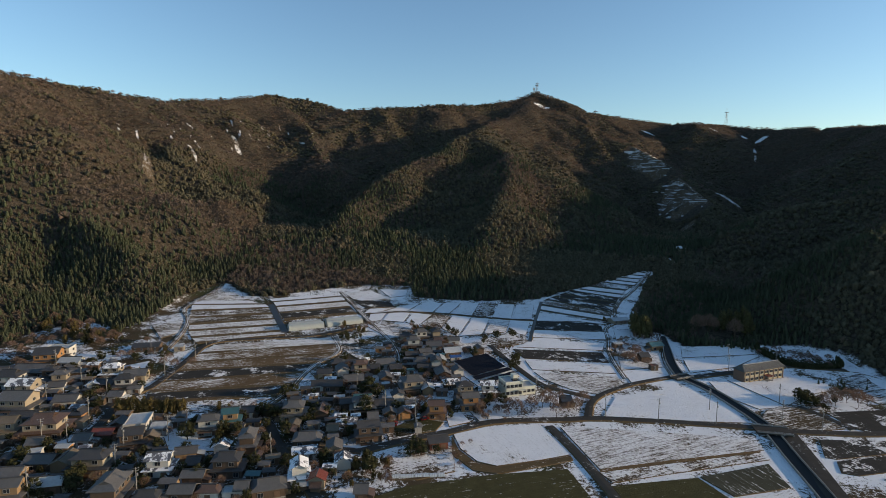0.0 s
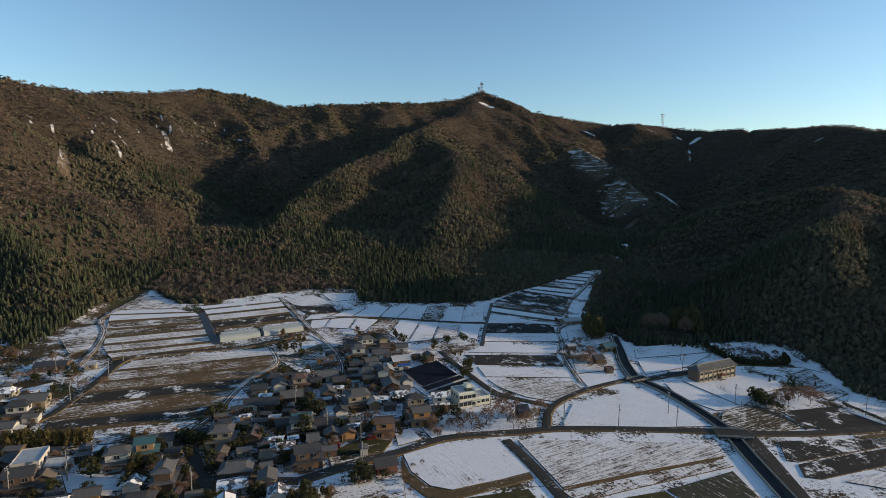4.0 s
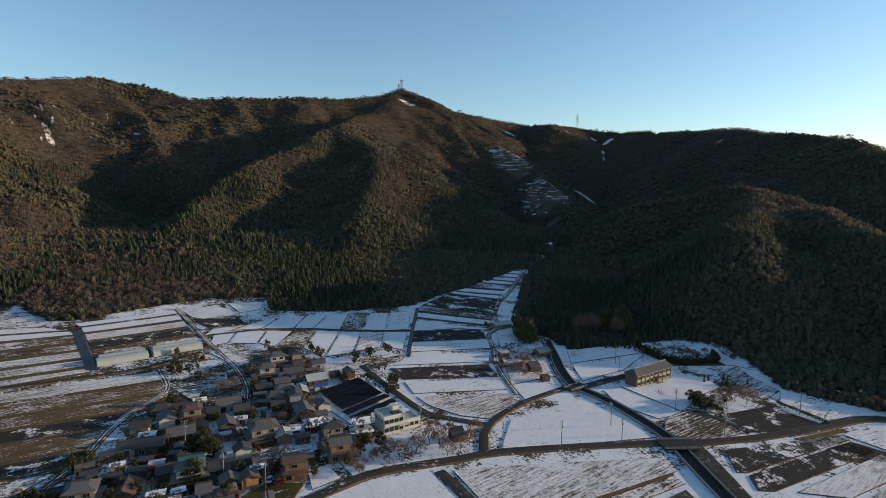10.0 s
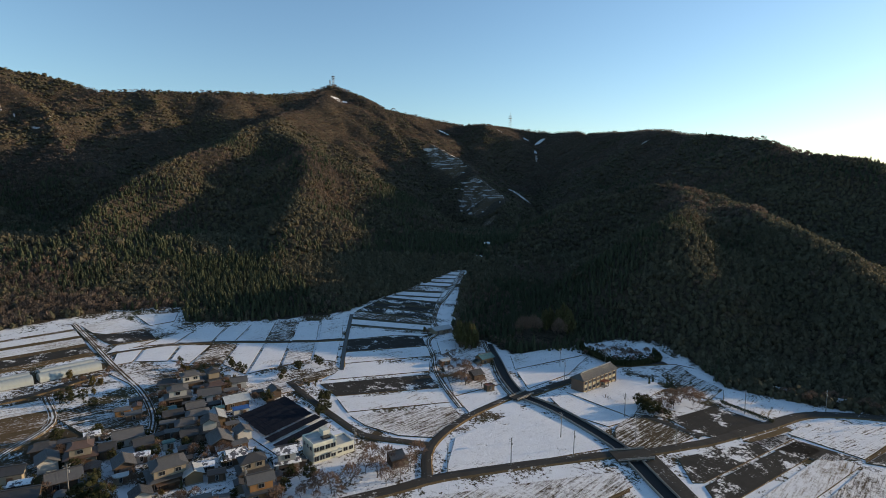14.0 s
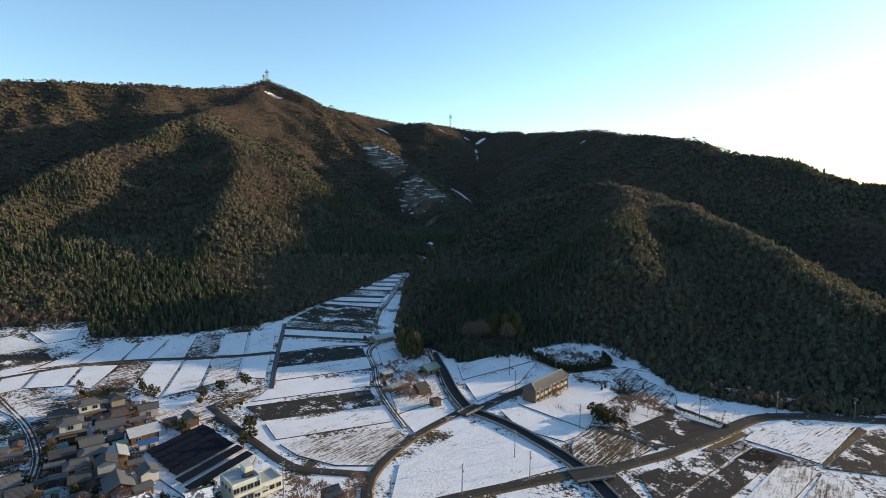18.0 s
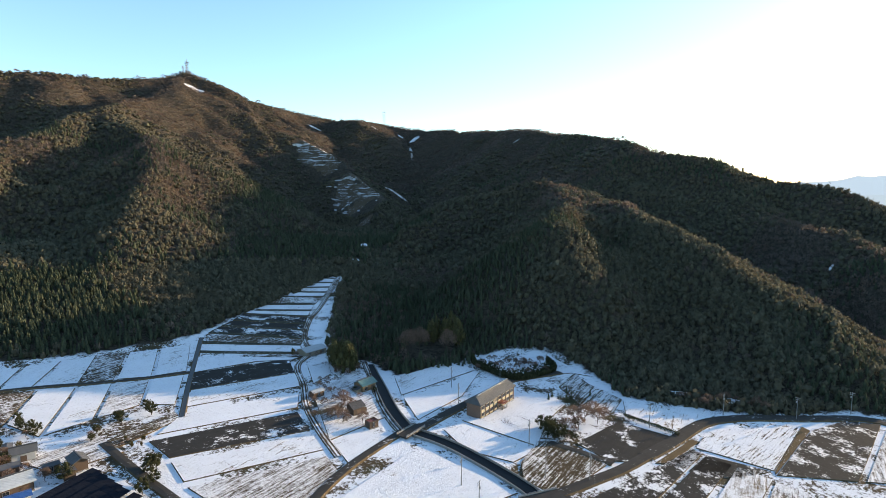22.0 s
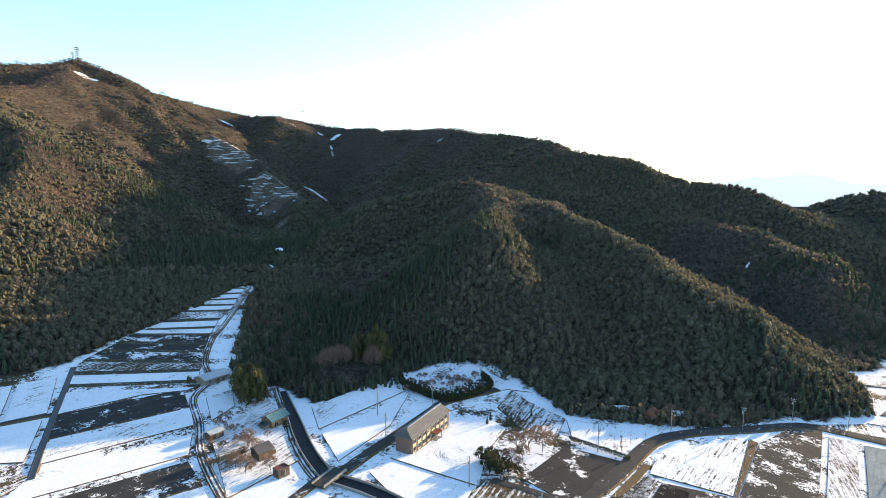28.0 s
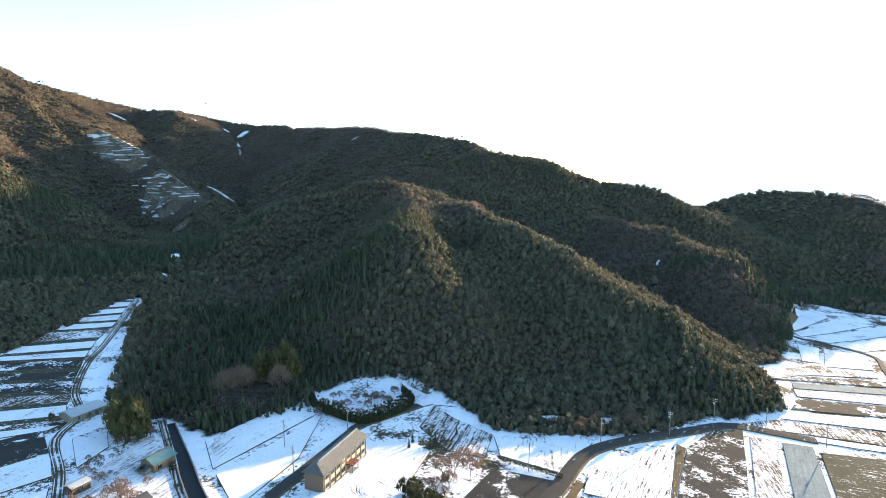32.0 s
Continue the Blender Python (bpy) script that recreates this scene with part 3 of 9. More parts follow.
field("snow", [(231.7, 261.7), (237.1, 252.2), (256.9, 237.4), (253.8, 230.5), (230.0, 228.1), (223.5, 228.6), (219.8, 250.9)])
field("patchy", [(239.5, 299.4), (233.9, 284.4), (232.1, 262.8), (214.5, 254.3), (209.6, 267.4), (217.4, 288.5)])
field("snow", [(247.9, 328.6), (243.4, 292.1), (238.3, 300.2), (208.6, 308.6), (237.2, 310.4)])
field("striped", [(230.1, 221.4), (244.7, 219.7), (276.8, 205.5), (226.0, 192.9), (217.5, 217.1)])
field("mudsnow", [(276.7, 201.3), (300.5, 198.1), (311.5, 188.5), (245.0, 174.0), (223.5, 190.8)])
field("thin", [(306.8, 184.9), (308.3, 176.2), (256.2, 165.2), (247.2, 172.3)])
field("ice", [(309.3, 173.6), (313.4, 163.8), (269.6, 154.3), (260.7, 163.7)])
field("furrow", [(309.8, 160.8), (321.4, 139.0), (286.5, 136.3), (271.0, 152.9)])
field("striped", [(194.4, 215.6), (215.4, 216.4), (215.9, 213.3), (199.4, 209.7)])
field("mudsnow", [(215.2, 211.5), (224.4, 193.3), (209.2, 196.3), (198.6, 208.3)])
field("mudsnow", [(156.8, 214.3), (215.0, 216.9), (214.6, 213.0), (152.9, 198.6), (149.0, 199.7)])
field("mud", [(151.5, 196.8), (213.8, 211.2), (216.5, 202.8), (152.6, 186.9), (147.2, 188.5)])
field("thin", [(160.0, 184.9), (216.9, 200.9), (218.9, 190.0), (174.7, 178.8)])
field("thin", [(180.9, 177.7), (218.1, 188.5), (220.7, 180.0), (199.0, 168.8), (177.2, 173.4)])
field("snow", [(561.0, 207.0), (604.0, 207.0), (642.0, 197.0), (625.0, 180.0), (542.0, 198.0)])
field("snow", [(541.0, 196.0), (619.0, 176.0), (618.0, 149.0), (530.0, 190.0)])
field("snow", [(528.0, 186.0), (613.0, 147.0), (624.0, 117.0), (582.0, 142.0), (524.0, 173.0)])
field("snow", [(521.0, 170.0), (578.0, 142.0), (615.0, 117.0), (577.0, 119.0), (514.0, 153.0)])
field("snow", [(511.0, 150.0), (572.0, 119.0), (520.0, 121.0), (497.0, 144.0)])
field("snow", [(500.0, 189.0), (502.0, 177.0), (459.0, 173.0), (456.0, 182.0)])
field("thin", [(501.0, 174.0), (504.0, 152.0), (466.0, 147.0), (452.0, 170.0)])
field("patchy", [(411.0, 198.0), (450.0, 175.0), (458.0, 146.0), (448.0, 145.0), (423.0, 178.0), (394.0, 193.0)])
field("mudsnow", [(399.0, 191.0), (419.0, 178.0), (441.0, 146.0), (453.0, 124.0), (442.0, 124.0), (409.0, 177.0)])
field("ice", [(401.0, 181.0), (427.0, 143.0), (439.0, 124.0), (427.0, 125.0), (415.0, 143.0), (391.0, 179.0)])
field("thin", [(389.0, 179.0), (412.0, 143.0), (423.0, 125.0), (406.0, 126.0), (378.0, 176.0)])
field("mudsnow", [(375.0, 175.0), (403.0, 126.0), (385.0, 127.0), (355.0, 176.0)])
field("thin", [(351.0, 176.0), (382.0, 127.0), (363.0, 128.0), (338.0, 178.0)])
field("patchy", [(319.0, 190.0), (335.0, 179.0), (360.0, 128.0), (342.0, 128.0), (332.0, 153.0), (318.0, 186.0)])
field("snow", [(315.0, 188.0), (319.0, 180.0), (330.0, 153.0), (341.0, 128.0), (334.0, 129.0), (324.0, 153.0), (314.0, 182.0)])
field("furrow", [(75.2, 414.5), (124.2, 391.6), (125.0, 394.4), (76.0, 417.1)])
field("snow", [(76.1, 417.5), (125.1, 394.8), (127.9, 404.6), (78.9, 426.6)])
field("furrow", [(79.2, 427.6), (128.2, 405.4), (129.2, 407.4), (80.4, 430.6)])
field("patchy", [(80.6, 431.1), (129.3, 407.7), (132.8, 414.7), (84.8, 441.6)])
field("furrow", [(85.4, 442.4), (133.2, 415.6), (134.2, 418.4), (87.2, 444.2)])
field("mudsnow", [(87.4, 444.4), (134.3, 418.8), (137.8, 428.6), (93.7, 450.7)])
field("furrow", [(94.4, 451.3), (138.2, 429.4), (139.2, 431.4), (96.2, 452.9)])
field("mud", [(96.4, 453.2), (139.3, 431.7), (142.8, 438.7), (102.7, 458.8)])
field("furrow", [(103.4, 459.4), (143.2, 439.5), (144.4, 442.1), (105.2, 461.4)])
field("mudsnow", [(105.4, 461.7), (144.6, 442.5), (148.8, 451.6), (111.7, 468.7)])
field("furrow", [(112.3, 469.2), (149.2, 452.4), (150.4, 454.4), (113.9, 470.0)])
field("snow", [(114.2, 470.1), (150.6, 454.7), (154.8, 461.7), (119.8, 472.9)])
field("furrow", [(120.4, 473.4), (155.3, 462.5), (156.7, 464.9), (122.6, 475.2)])
field("snow", [(123.0, 475.4), (156.9, 465.2), (161.8, 473.6), (130.7, 481.7)])
field("furrow", [(131.6, 482.6), (162.5, 474.6), (164.9, 477.6), (134.6, 485.4)])
field("patchy", [(135.1, 485.8), (165.2, 478.1), (173.6, 488.6), (145.6, 495.6)])
field("furrow", [(146.4, 496.4), (174.3, 489.4), (175.7, 491.2), (148.4, 498.2)])
field("snow", [(148.7, 498.4), (175.9, 491.4), (180.8, 497.7), (155.7, 504.7)])
field("furrow", [(156.4, 505.3), (181.3, 498.5), (182.7, 500.9), (158.4, 506.9)])
field("thin", [(158.7, 507.2), (182.9, 501.2), (187.8, 509.6), (165.7, 512.8)])
field("furrow", [(166.4, 513.4), (188.3, 510.4), (189.7, 512.6), (168.4, 515.4)])
field("snow", [(168.7, 515.7), (189.9, 513.0), (194.8, 520.7), (175.7, 522.7)])
field("furrow", [(176.6, 523.5), (195.3, 521.4), (196.7, 523.4), (179.4, 525.9)])
field("snow", [(179.8, 526.2), (196.9, 523.7), (201.8, 530.7), (189.6, 534.6)])
field("furrow", [(190.4, 535.3), (202.3, 531.4), (203.7, 533.4), (192.6, 536.7)])
field("snow", [(193.0, 536.9), (203.9, 533.7), (208.8, 540.7), (200.7, 541.8)])
field("snow", [(68.4, 387.2), (74.0, 408.9), (120.4, 386.8), (116.1, 384.9), (99.1, 390.2)])
field("mud", [(68.0, 386.7), (115.1, 386.8), (111.4, 365.8), (63.2, 365.3)])
field("snow", [(62.8, 362.5), (110.6, 360.5), (107.5, 347.5), (59.4, 346.6)])
field("snow", [(57.2, 340.3), (104.6, 339.9), (98.6, 324.5), (46.1, 325.1)])
field("mudsnow", [(43.0, 320.4), (97.0, 320.0), (95.9, 301.8), (47.6, 304.4)])
field("snow", [(47.6, 300.6), (95.4, 298.0), (94.4, 284.6), (49.2, 286.1)])
field("thin", [(49.7, 281.9), (93.4, 279.5), (93.1, 267.7), (76.1, 254.6), (64.0, 259.9), (53.6, 271.7)])
field("snow", [(99.4, 286.0), (121.3, 286.4), (123.6, 282.4), (98.2, 268.9)])
field("thin", [(109.9, 335.8), (142.0, 356.5), (127.1, 298.5), (99.3, 290.3)])
field("snow", [(120.4, 371.9), (132.7, 375.2), (126.7, 356.2), (114.5, 347.8)])
field("snow", [(-58.2, 389.6), (-44.3, 398.7), (-37.1, 408.4), (-55.3, 401.8)])
field("snow", [(-42.6, 398.9), (-26.6, 400.9), (-18.0, 420.8), (-35.3, 408.6)])
field("snow", [(-24.9, 401.1), (-8.1, 397.4), (-0.2, 424.3), (-16.3, 421.0)])
field("snow", [(-6.5, 397.6), (4.6, 397.5), (14.8, 426.0), (1.6, 424.5)])
field("snow", [(6.3, 397.7), (21.3, 393.8), (29.4, 427.7), (16.6, 426.2)])
field("patchy", [(23.0, 394.0), (35.1, 392.6), (42.9, 426.4), (31.2, 427.9)])
field("snow", [(36.8, 392.8), (50.3, 390.2), (57.4, 426.6), (44.7, 426.6)])
field("snow", [(52.0, 390.4), (65.7, 390.7), (73.6, 428.4), (59.3, 426.8)])
field("snow", [(-51.8, 370.0), (-43.5, 374.0), (-41.2, 397.6), (-53.1, 394.7)])
field("snow", [(-42.0, 374.2), (-27.4, 371.8), (-24.1, 395.4), (-39.5, 397.9)])
field("snow", [(-25.9, 372.0), (-16.8, 364.7), (-8.0, 393.0), (-22.4, 395.6)])
field("patchy", [(-15.2, 364.9), (-1.9, 359.8), (6.2, 393.3), (-6.4, 393.2)])
field("snow", [(-0.4, 360.0), (9.9, 343.2), (20.7, 389.4), (7.9, 393.6)])
field("snow", [(11.4, 343.3), (26.2, 350.2), (34.3, 388.2), (22.3, 389.6)])
field("thin", [(27.7, 350.4), (42.8, 357.4), (48.9, 385.7), (36.0, 388.4)])
field("snow", [(44.3, 357.6), (55.2, 351.2), (63.6, 384.7), (50.6, 385.9)])
field("patchy", [(27.7, 326.4), (54.1, 343.5), (55.9, 336.6), (40.9, 325.6), (32.0, 320.2)])
field("thin", [(-79.7, 438.4), (-61.2, 449.5), (-54.2, 442.8), (-42.6, 429.5), (-64.4, 422.6), (-71.7, 426.2)])
field("mud", [(-69.7, 422.0), (-42.0, 423.8), (-37.2, 409.9), (-57.4, 404.5), (-62.4, 409.7)])
field("snow", [(-53.6, 453.4), (-29.6, 454.6), (-30.5, 439.6), (-43.0, 433.8)])
field("snow", [(-187.5, 398.3), (-139.5, 406.5), (-150.4, 412.3), (-189.6, 404.3)])
field("bank", [(-186.5, 395.5), (-134.5, 403.8), (-139.2, 406.3), (-187.4, 398.1)])
field("snow", [(-181.8, 383.6), (-129.8, 398.2), (-134.5, 403.8), (-186.5, 395.5)])
field("bank", [(-179.7, 378.0), (-127.7, 395.6), (-129.7, 398.0), (-181.7, 383.2)])
field("patchy", [(-174.6, 366.5), (-123.4, 384.8), (-127.7, 395.6), (-179.7, 378.0)])
field("bank", [(-172.3, 361.3), (-121.5, 379.8), (-123.3, 384.5), (-174.5, 366.2)])
field("patchy", [(-167.6, 350.5), (-117.0, 371.4), (-121.5, 379.8), (-172.3, 361.3)])
field("bank", [(-165.4, 345.6), (-114.9, 367.5), (-116.9, 371.1), (-167.4, 350.2)])
field("thin", [(-161.6, 336.3), (-110.6, 357.5), (-114.9, 367.5), (-165.4, 345.6)])
field("bank", [(-159.9, 332.1), (-108.6, 352.9), (-110.4, 357.2), (-161.5, 336.1)])
field("thin", [(-154.0, 323.0), (-104.5, 343.6), (-108.6, 352.9), (-159.9, 332.1)])
field("bank", [(-151.3, 318.9), (-102.7, 339.3), (-104.4, 343.3), (-153.8, 322.8)])
field("thin", [(-146.1, 312.6), (-100.1, 334.5), (-102.7, 339.3), (-151.3, 318.9)])
field("bank", [(-143.8, 309.8), (-98.9, 332.3), (-100.0, 334.4), (-146.0, 312.5)])
field("patchy", [(-190.4, 408.8), (-185.8, 445.6), (-164.7, 427.0), (-151.4, 415.2)])
field("snow", [(-132.5, 412.9), (-82.6, 434.0), (-85.7, 440.7), (-136.6, 418.5)])
field("bank", [(-130.5, 410.3), (-81.1, 430.9), (-82.5, 433.8), (-132.3, 412.7)])
field("snow", [(-126.1, 401.6), (-77.2, 422.4), (-81.1, 430.9), (-130.5, 410.3)])
field("bank", [(-124.1, 397.5), (-75.3, 418.4), (-77.0, 422.2), (-126.0, 401.4)])
field("thin", [(-119.1, 386.9), (-71.3, 408.9), (-75.3, 418.4), (-124.1, 397.5)])
field("bank", [(-116.9, 381.9), (-69.4, 404.5), (-71.2, 408.7), (-119.0, 386.6)])
field("mud", [(-111.3, 370.6), (-64.8, 394.0), (-69.4, 404.5), (-116.9, 381.9)])
field("bank", [(-108.8, 365.4), (-62.7, 389.0), (-64.7, 393.6), (-111.2, 370.3)])
field("thin", [(-134.6, 295.2), (-64.3, 319.4), (-69.8, 331.1), (-133.6, 307.7)])
field("bank", [(-134.9, 291.4), (-62.6, 315.9), (-64.2, 319.1), (-134.6, 294.9)])
field("rough", [(-135.7, 279.4), (-61.7, 303.3), (-62.6, 315.9), (-134.9, 291.4)])
field("bank", [(-136.0, 275.9), (-61.4, 299.5), (-61.7, 303.0), (-135.7, 279.1)])
field("rough", [(-136.9, 266.3), (-66.3, 286.7), (-61.4, 299.5), (-136.0, 275.9)])
field("bank", [(-137.1, 263.4), (-67.8, 282.9), (-66.5, 286.4), (-136.9, 266.0)])
field("mud", [(-136.6, 251.9), (-71.4, 271.6), (-67.8, 282.9), (-137.1, 263.4)])
field("bank", [(-136.4, 248.5), (-72.5, 268.2), (-71.5, 271.3), (-136.5, 251.6)])
field("rough", [(-134.1, 239.4), (-73.3, 255.3), (-72.5, 268.2), (-136.4, 248.5)])
field("bank", [(-133.5, 236.6), (-73.6, 251.5), (-73.4, 255.0), (-134.1, 239.1)])
field("mud", [(-130.6, 228.8), (-75.3, 242.0), (-73.6, 251.5), (-133.5, 236.6)])
field("bank", [(-129.7, 226.5), (-75.8, 239.2), (-75.3, 241.8), (-130.5, 228.6)])
field("patchy", [(-126.0, 222.7), (-77.5, 236.5), (-85.3, 222.7), (-111.1, 211.5)])
field("patchy", [(-233.5, 312.4), (-229.8, 339.8), (-216.8, 322.6), (-213.7, 300.6)])
field("snow", [(-173.1, 259.8), (-155.0, 278.2), (-149.5, 265.3), (-165.6, 254.4)])
field("snow", [(-106.2, 197.4), (-88.3, 201.0), (-83.0, 188.3), (-99.0, 187.2)])
field("snow", [(-143.7, 188.1), (-138.0, 198.2), (-135.0, 195.2), (-136.9, 188.6)])
field("patchy", [(-70.2, 274.1), (-58.0, 279.6), (-54.9, 271.5), (-62.8, 261.3)])
field("patchy", [(-19.0, 188.6), (4.0, 198.7), (4.7, 180.6), (-7.9, 174.4), (-17.5, 173.8)])
field("snow", [(1.9, 224.2), (8.2, 229.2), (12.0, 219.6), (3.1, 214.7)])
field("snow", [(10.9, 234.2), (24.3, 241.5), (26.4, 224.0), (16.3, 219.9)])
field("patchy", [(-61.4, 312.8), (-49.8, 325.3), (-26.0, 291.8), (-27.8, 278.4), (-44.5, 289.9)])
field("patchy", [(-51.0, 359.0), (-36.7, 369.2), (-8.6, 348.5), (-15.4, 335.2), (-33.2, 333.1)])
field("thin", [(6.0, 323.8), (27.6, 334.4), (34.7, 316.2), (15.8, 311.0)])
field("patchy", [(-187.1, 341.4), (-176.3, 360.7), (-164.8, 329.1), (-169.0, 316.8)])
field("bank", [(4.1, 206.0), (6.5, 195.8), (12.6, 186.8), (20.0, 184.2), (37.2, 189.6), (48.7, 194.1), (48.8, 190.8), (36.5, 185.7), (19.6, 179.7), (11.3, 181.4), (3.9, 191.8)])
field("bank", [(57.1, 184.6), (88.9, 193.3), (125.5, 203.0), (124.8, 201.9), (88.4, 192.1), (56.7, 183.2)])
field("green", [(-21.2, 210.9), (-10.6, 221.0), (0.7, 218.7), (-2.7, 210.3), (-18.2, 203.9)])
field("snow", [(-56.5, 193.1), (-47.3, 192.9), (-46.1, 187.6), (-54.8, 187.8)])
field("snow", [(-90.8, 175.5), (-83.2, 178.5), (-80.5, 174.0), (-87.5, 171.8)])
field("patchy", [(-22.3, 208.3), (-10.8, 211.6), (-10.5, 205.8), (-20.1, 200.1)])
field("bank", [(276.6, 205.1), (275.6, 201.6), (223.9, 191.3), (225.6, 192.4)])
field("bank", [(222.7, 221.9), (222.6, 219.5), (196.3, 215.3), (193.1, 217.8)])
road(4.2, [(-29.8, 192.0), (-13.6, 201.9), (4.2, 210.3), (16.2, 217.8), (28.6, 222.0), (53.5, 225.0), (68.8, 227.3), (103.1, 226.2), (137.3, 223.5), (149.4, 221.3), (166.1, 221.0)])
road(5.5, [(194.3, 222.6), (213.9, 224.7), (233.9, 227.9), (247.3, 227.8), (264.5, 221.8), (285.3, 209.5), (310.4, 195.5), (316.0, 184.5), (321.7, 163.1)])
road(7.5, [(146.3, 219.5), (140.7, 197.4), (134.0, 173.0), (130.1, 157.8)])
road(3.2, [(63.5, 225.8), (72.6, 248.2), (95.5, 267.9), (128.2, 284.6)])
road(4.4, [(130.8, 281.3), (147.9, 287.8), (168.6, 294.9), (193.4, 303.8), (203.3, 306.7), (233.8, 303.5)])
road(2.6, [(97.3, 277.3), (99.0, 299.9), (102.7, 324.7), (109.7, 348.1), (115.9, 375.0), (129.2, 392.7), (134.7, 417.1), (148.9, 446.7), (165.5, 470.4), (205.9, 533.4)], snowy=True)
road(2.3, [(148.8, 364.1), (138.7, 333.3), (130.3, 309.1), (125.6, 285.7), (127.3, 277.9)], snowy=True)
road(2.6, [(-84.2, 442.4), (-69.3, 411.8), (-53.3, 375.6), (-45.0, 357.0), (-32.8, 329.6), (-25.3, 303.4), (-23.7, 283.1)], snowy=True)
road(2.6, [(-154.7, 292.1), (-162.4, 329.4), (-173.4, 361.1), (-187.2, 384.6), (-188.3, 409.0), (-184.9, 445.8)], snowy=True)
road(3.7, [(-142.1, 216.9), (-142.4, 231.4), (-136.1, 243.0), (-136.5, 280.2), (-136.3, 311.7), (-108.6, 324.0), (-79.9, 334.7), (-54.8, 358.5)])
road(2.7, [(-69.6, 333.5), (-60.0, 305.7), (-67.8, 282.9), (-71.0, 265.9), (-72.1, 246.1), (-75.8, 231.1), (-79.8, 213.9)], snowy=True)
road(2.9, [(73.0, 249.6), (63.0, 255.5), (50.8, 264.5), (42.3, 285.4), (35.3, 306.1), (29.1, 326.5)])
road(3.7, [(45.2, 218.0), (50.3, 201.1), (54.3, 183.4), (57.6, 165.4)])
road(2.4, [(-55.3, 390.0), (-24.7, 398.2), (7.1, 396.4), (36.1, 389.9), (67.0, 388.0)])
road(3.6, [(-151.4, 183.5), (-136.9, 188.6), (-135.9, 207.0), (-139.2, 219.9)])
road(3.6, [(-39.5, 161.2), (-58.7, 190.0), (-72.9, 214.5), (-79.8, 213.9)])
road(3.4, [(-110.9, 158.5), (-93.6, 169.0), (-79.0, 188.6), (-62.0, 194.0), (-29.8, 192.0)])
road(2.9, [(170.4, 248.1), (175.1, 237.5), (178.9, 224.9)])
road(2.6, [(524.2, 194.1), (518.4, 171.6), (505.4, 148.0), (473.9, 142.1), (433.2, 136.0)])
channel(4.6, [(149.0, 359.8), (140.2, 328.9), (132.3, 302.2), (128.6, 281.2)])
channel(5.1, [(128.7, 282.9), (136.3, 263.5), (140.4, 235.3), (140.0, 221.1), (135.3, 199.2), (130.0, 172.8), (126.4, 157.6)])
ditch(1.8, [(80.9, 436.3), (71.1, 399.9), (63.7, 370.8), (55.9, 336.6)])
ditch(4.4, [(-130.4, 404.3), (-114.6, 369.0), (-100.2, 337.1)])
road(4.2, [(162.0, 221.1), (178.0, 221.0), (194.3, 222.6), (213.9, 224.7)])

# ---- woods ----
def blob(seed, rings=3, sides=6, rough=0.3, flat=0.8):
    """An uneven closed crown of unit size standing on z = 0."""
    r = random.Random(seed)
    v = [(0, 0, 0.12)]
    for k in range(rings):
        a = math.pi * (k + 1) / (rings + 1)
        for s in range(sides):
            t = 2 * math.pi * (s + 0.5 * (k % 2)) / sides
            q = math.sin(a) * (1 + rough * (r.random() * 2 - 1))
            v.append((0.5 * q * math.cos(t), 0.5 * q * math.sin(t), 0.5 - 0.42 * math.cos(a) * (1 + 0.3 * rough * (r.random() * 2 - 1))))
    v.append((rough * 0.2 * (r.random() - 0.5), rough * 0.2 * (r.random() - 0.5), 1.0))
    f = [(0, 1 + (s + 1) % sides, 1 + s) for s in range(sides)]
    for k in range(rings - 1):
        o, p = 1 + k * sides, 1 + (k + 1) * sides
        for s in range(sides):
            n = (s + 1) % sides
            f += [(o + s, o + n, p + s), (o + n, p + n, p + s)]
    o, top = 1 + (rings - 1) * sides, len(v) - 1
    f += [(o + s, o + (s + 1) % sides, top) for s in range(sides)]
    return np.array(v), np.array(f)


def leafy(seed, sprays, pointed=0.0, core=True, fine=1.0):
    """A crown of many small tilted leaf sprays round a dark core; pointed 1: a cone."""
    r = random.Random(seed)
    vs, fs = [], []
    if core:
        v, f = blob(seed, 2, 5, 0.3)
        top = 0.5 + 0.5 * v[:, 2:]
        v = v * [0.72, 0.72, 0.86] * np.concatenate([1 - pointed * (top - 0.5) * 1.4] * 2 + [np.ones_like(top)], 1)
        vs += [tuple(p) for p in v]
        fs += [tuple(q) for q in f]
    for k in range(sprays):
        u, a = 1 - 1.8 * (k + 0.5) / sprays, 2.399963 * k + r.random()
        h = 0.5 + 0.5 * u
        ring = math.sqrt(max(0.0, 1 - u * u)) * (1 - pointed) + pointed * (1.02 - h)
        ring *= r.uniform(0.72, 1.15)
        mid = Vector((0.5 * ring * math.cos(a), 0.5 * ring * math.sin(a), 0.06 + 0.9 * h * r.uniform(0.92, 1.06)))
        out = Vector((math.cos(a), math.sin(a), 0.9 * u - 0.4 * pointed + r.uniform(-0.5, 0.5))).normalized()
        e = out.cross(Vector((r.uniform(-1, 1), r.uniform(-1, 1), r.uniform(-0.4, 1)))).normalized()
        g = out.cross(e)
        s = fine * r.uniform(0.10, 0.19) * (1 - 0.45 * pointed * h)
        t = s * r.uniform(0.6, 1.2)
        b = len(vs)
        for p in (mid - e * s, mid - g * t + out * 0.05, mid + e * s * r.uniform(0.7, 1.2), mid + g * t - out * 0.04):
            vs.append(tuple(p))
        fs += [(b, b + 1, b + 2), (b, b + 2, b + 3)]
    return np.array(vs), np.array(fs)


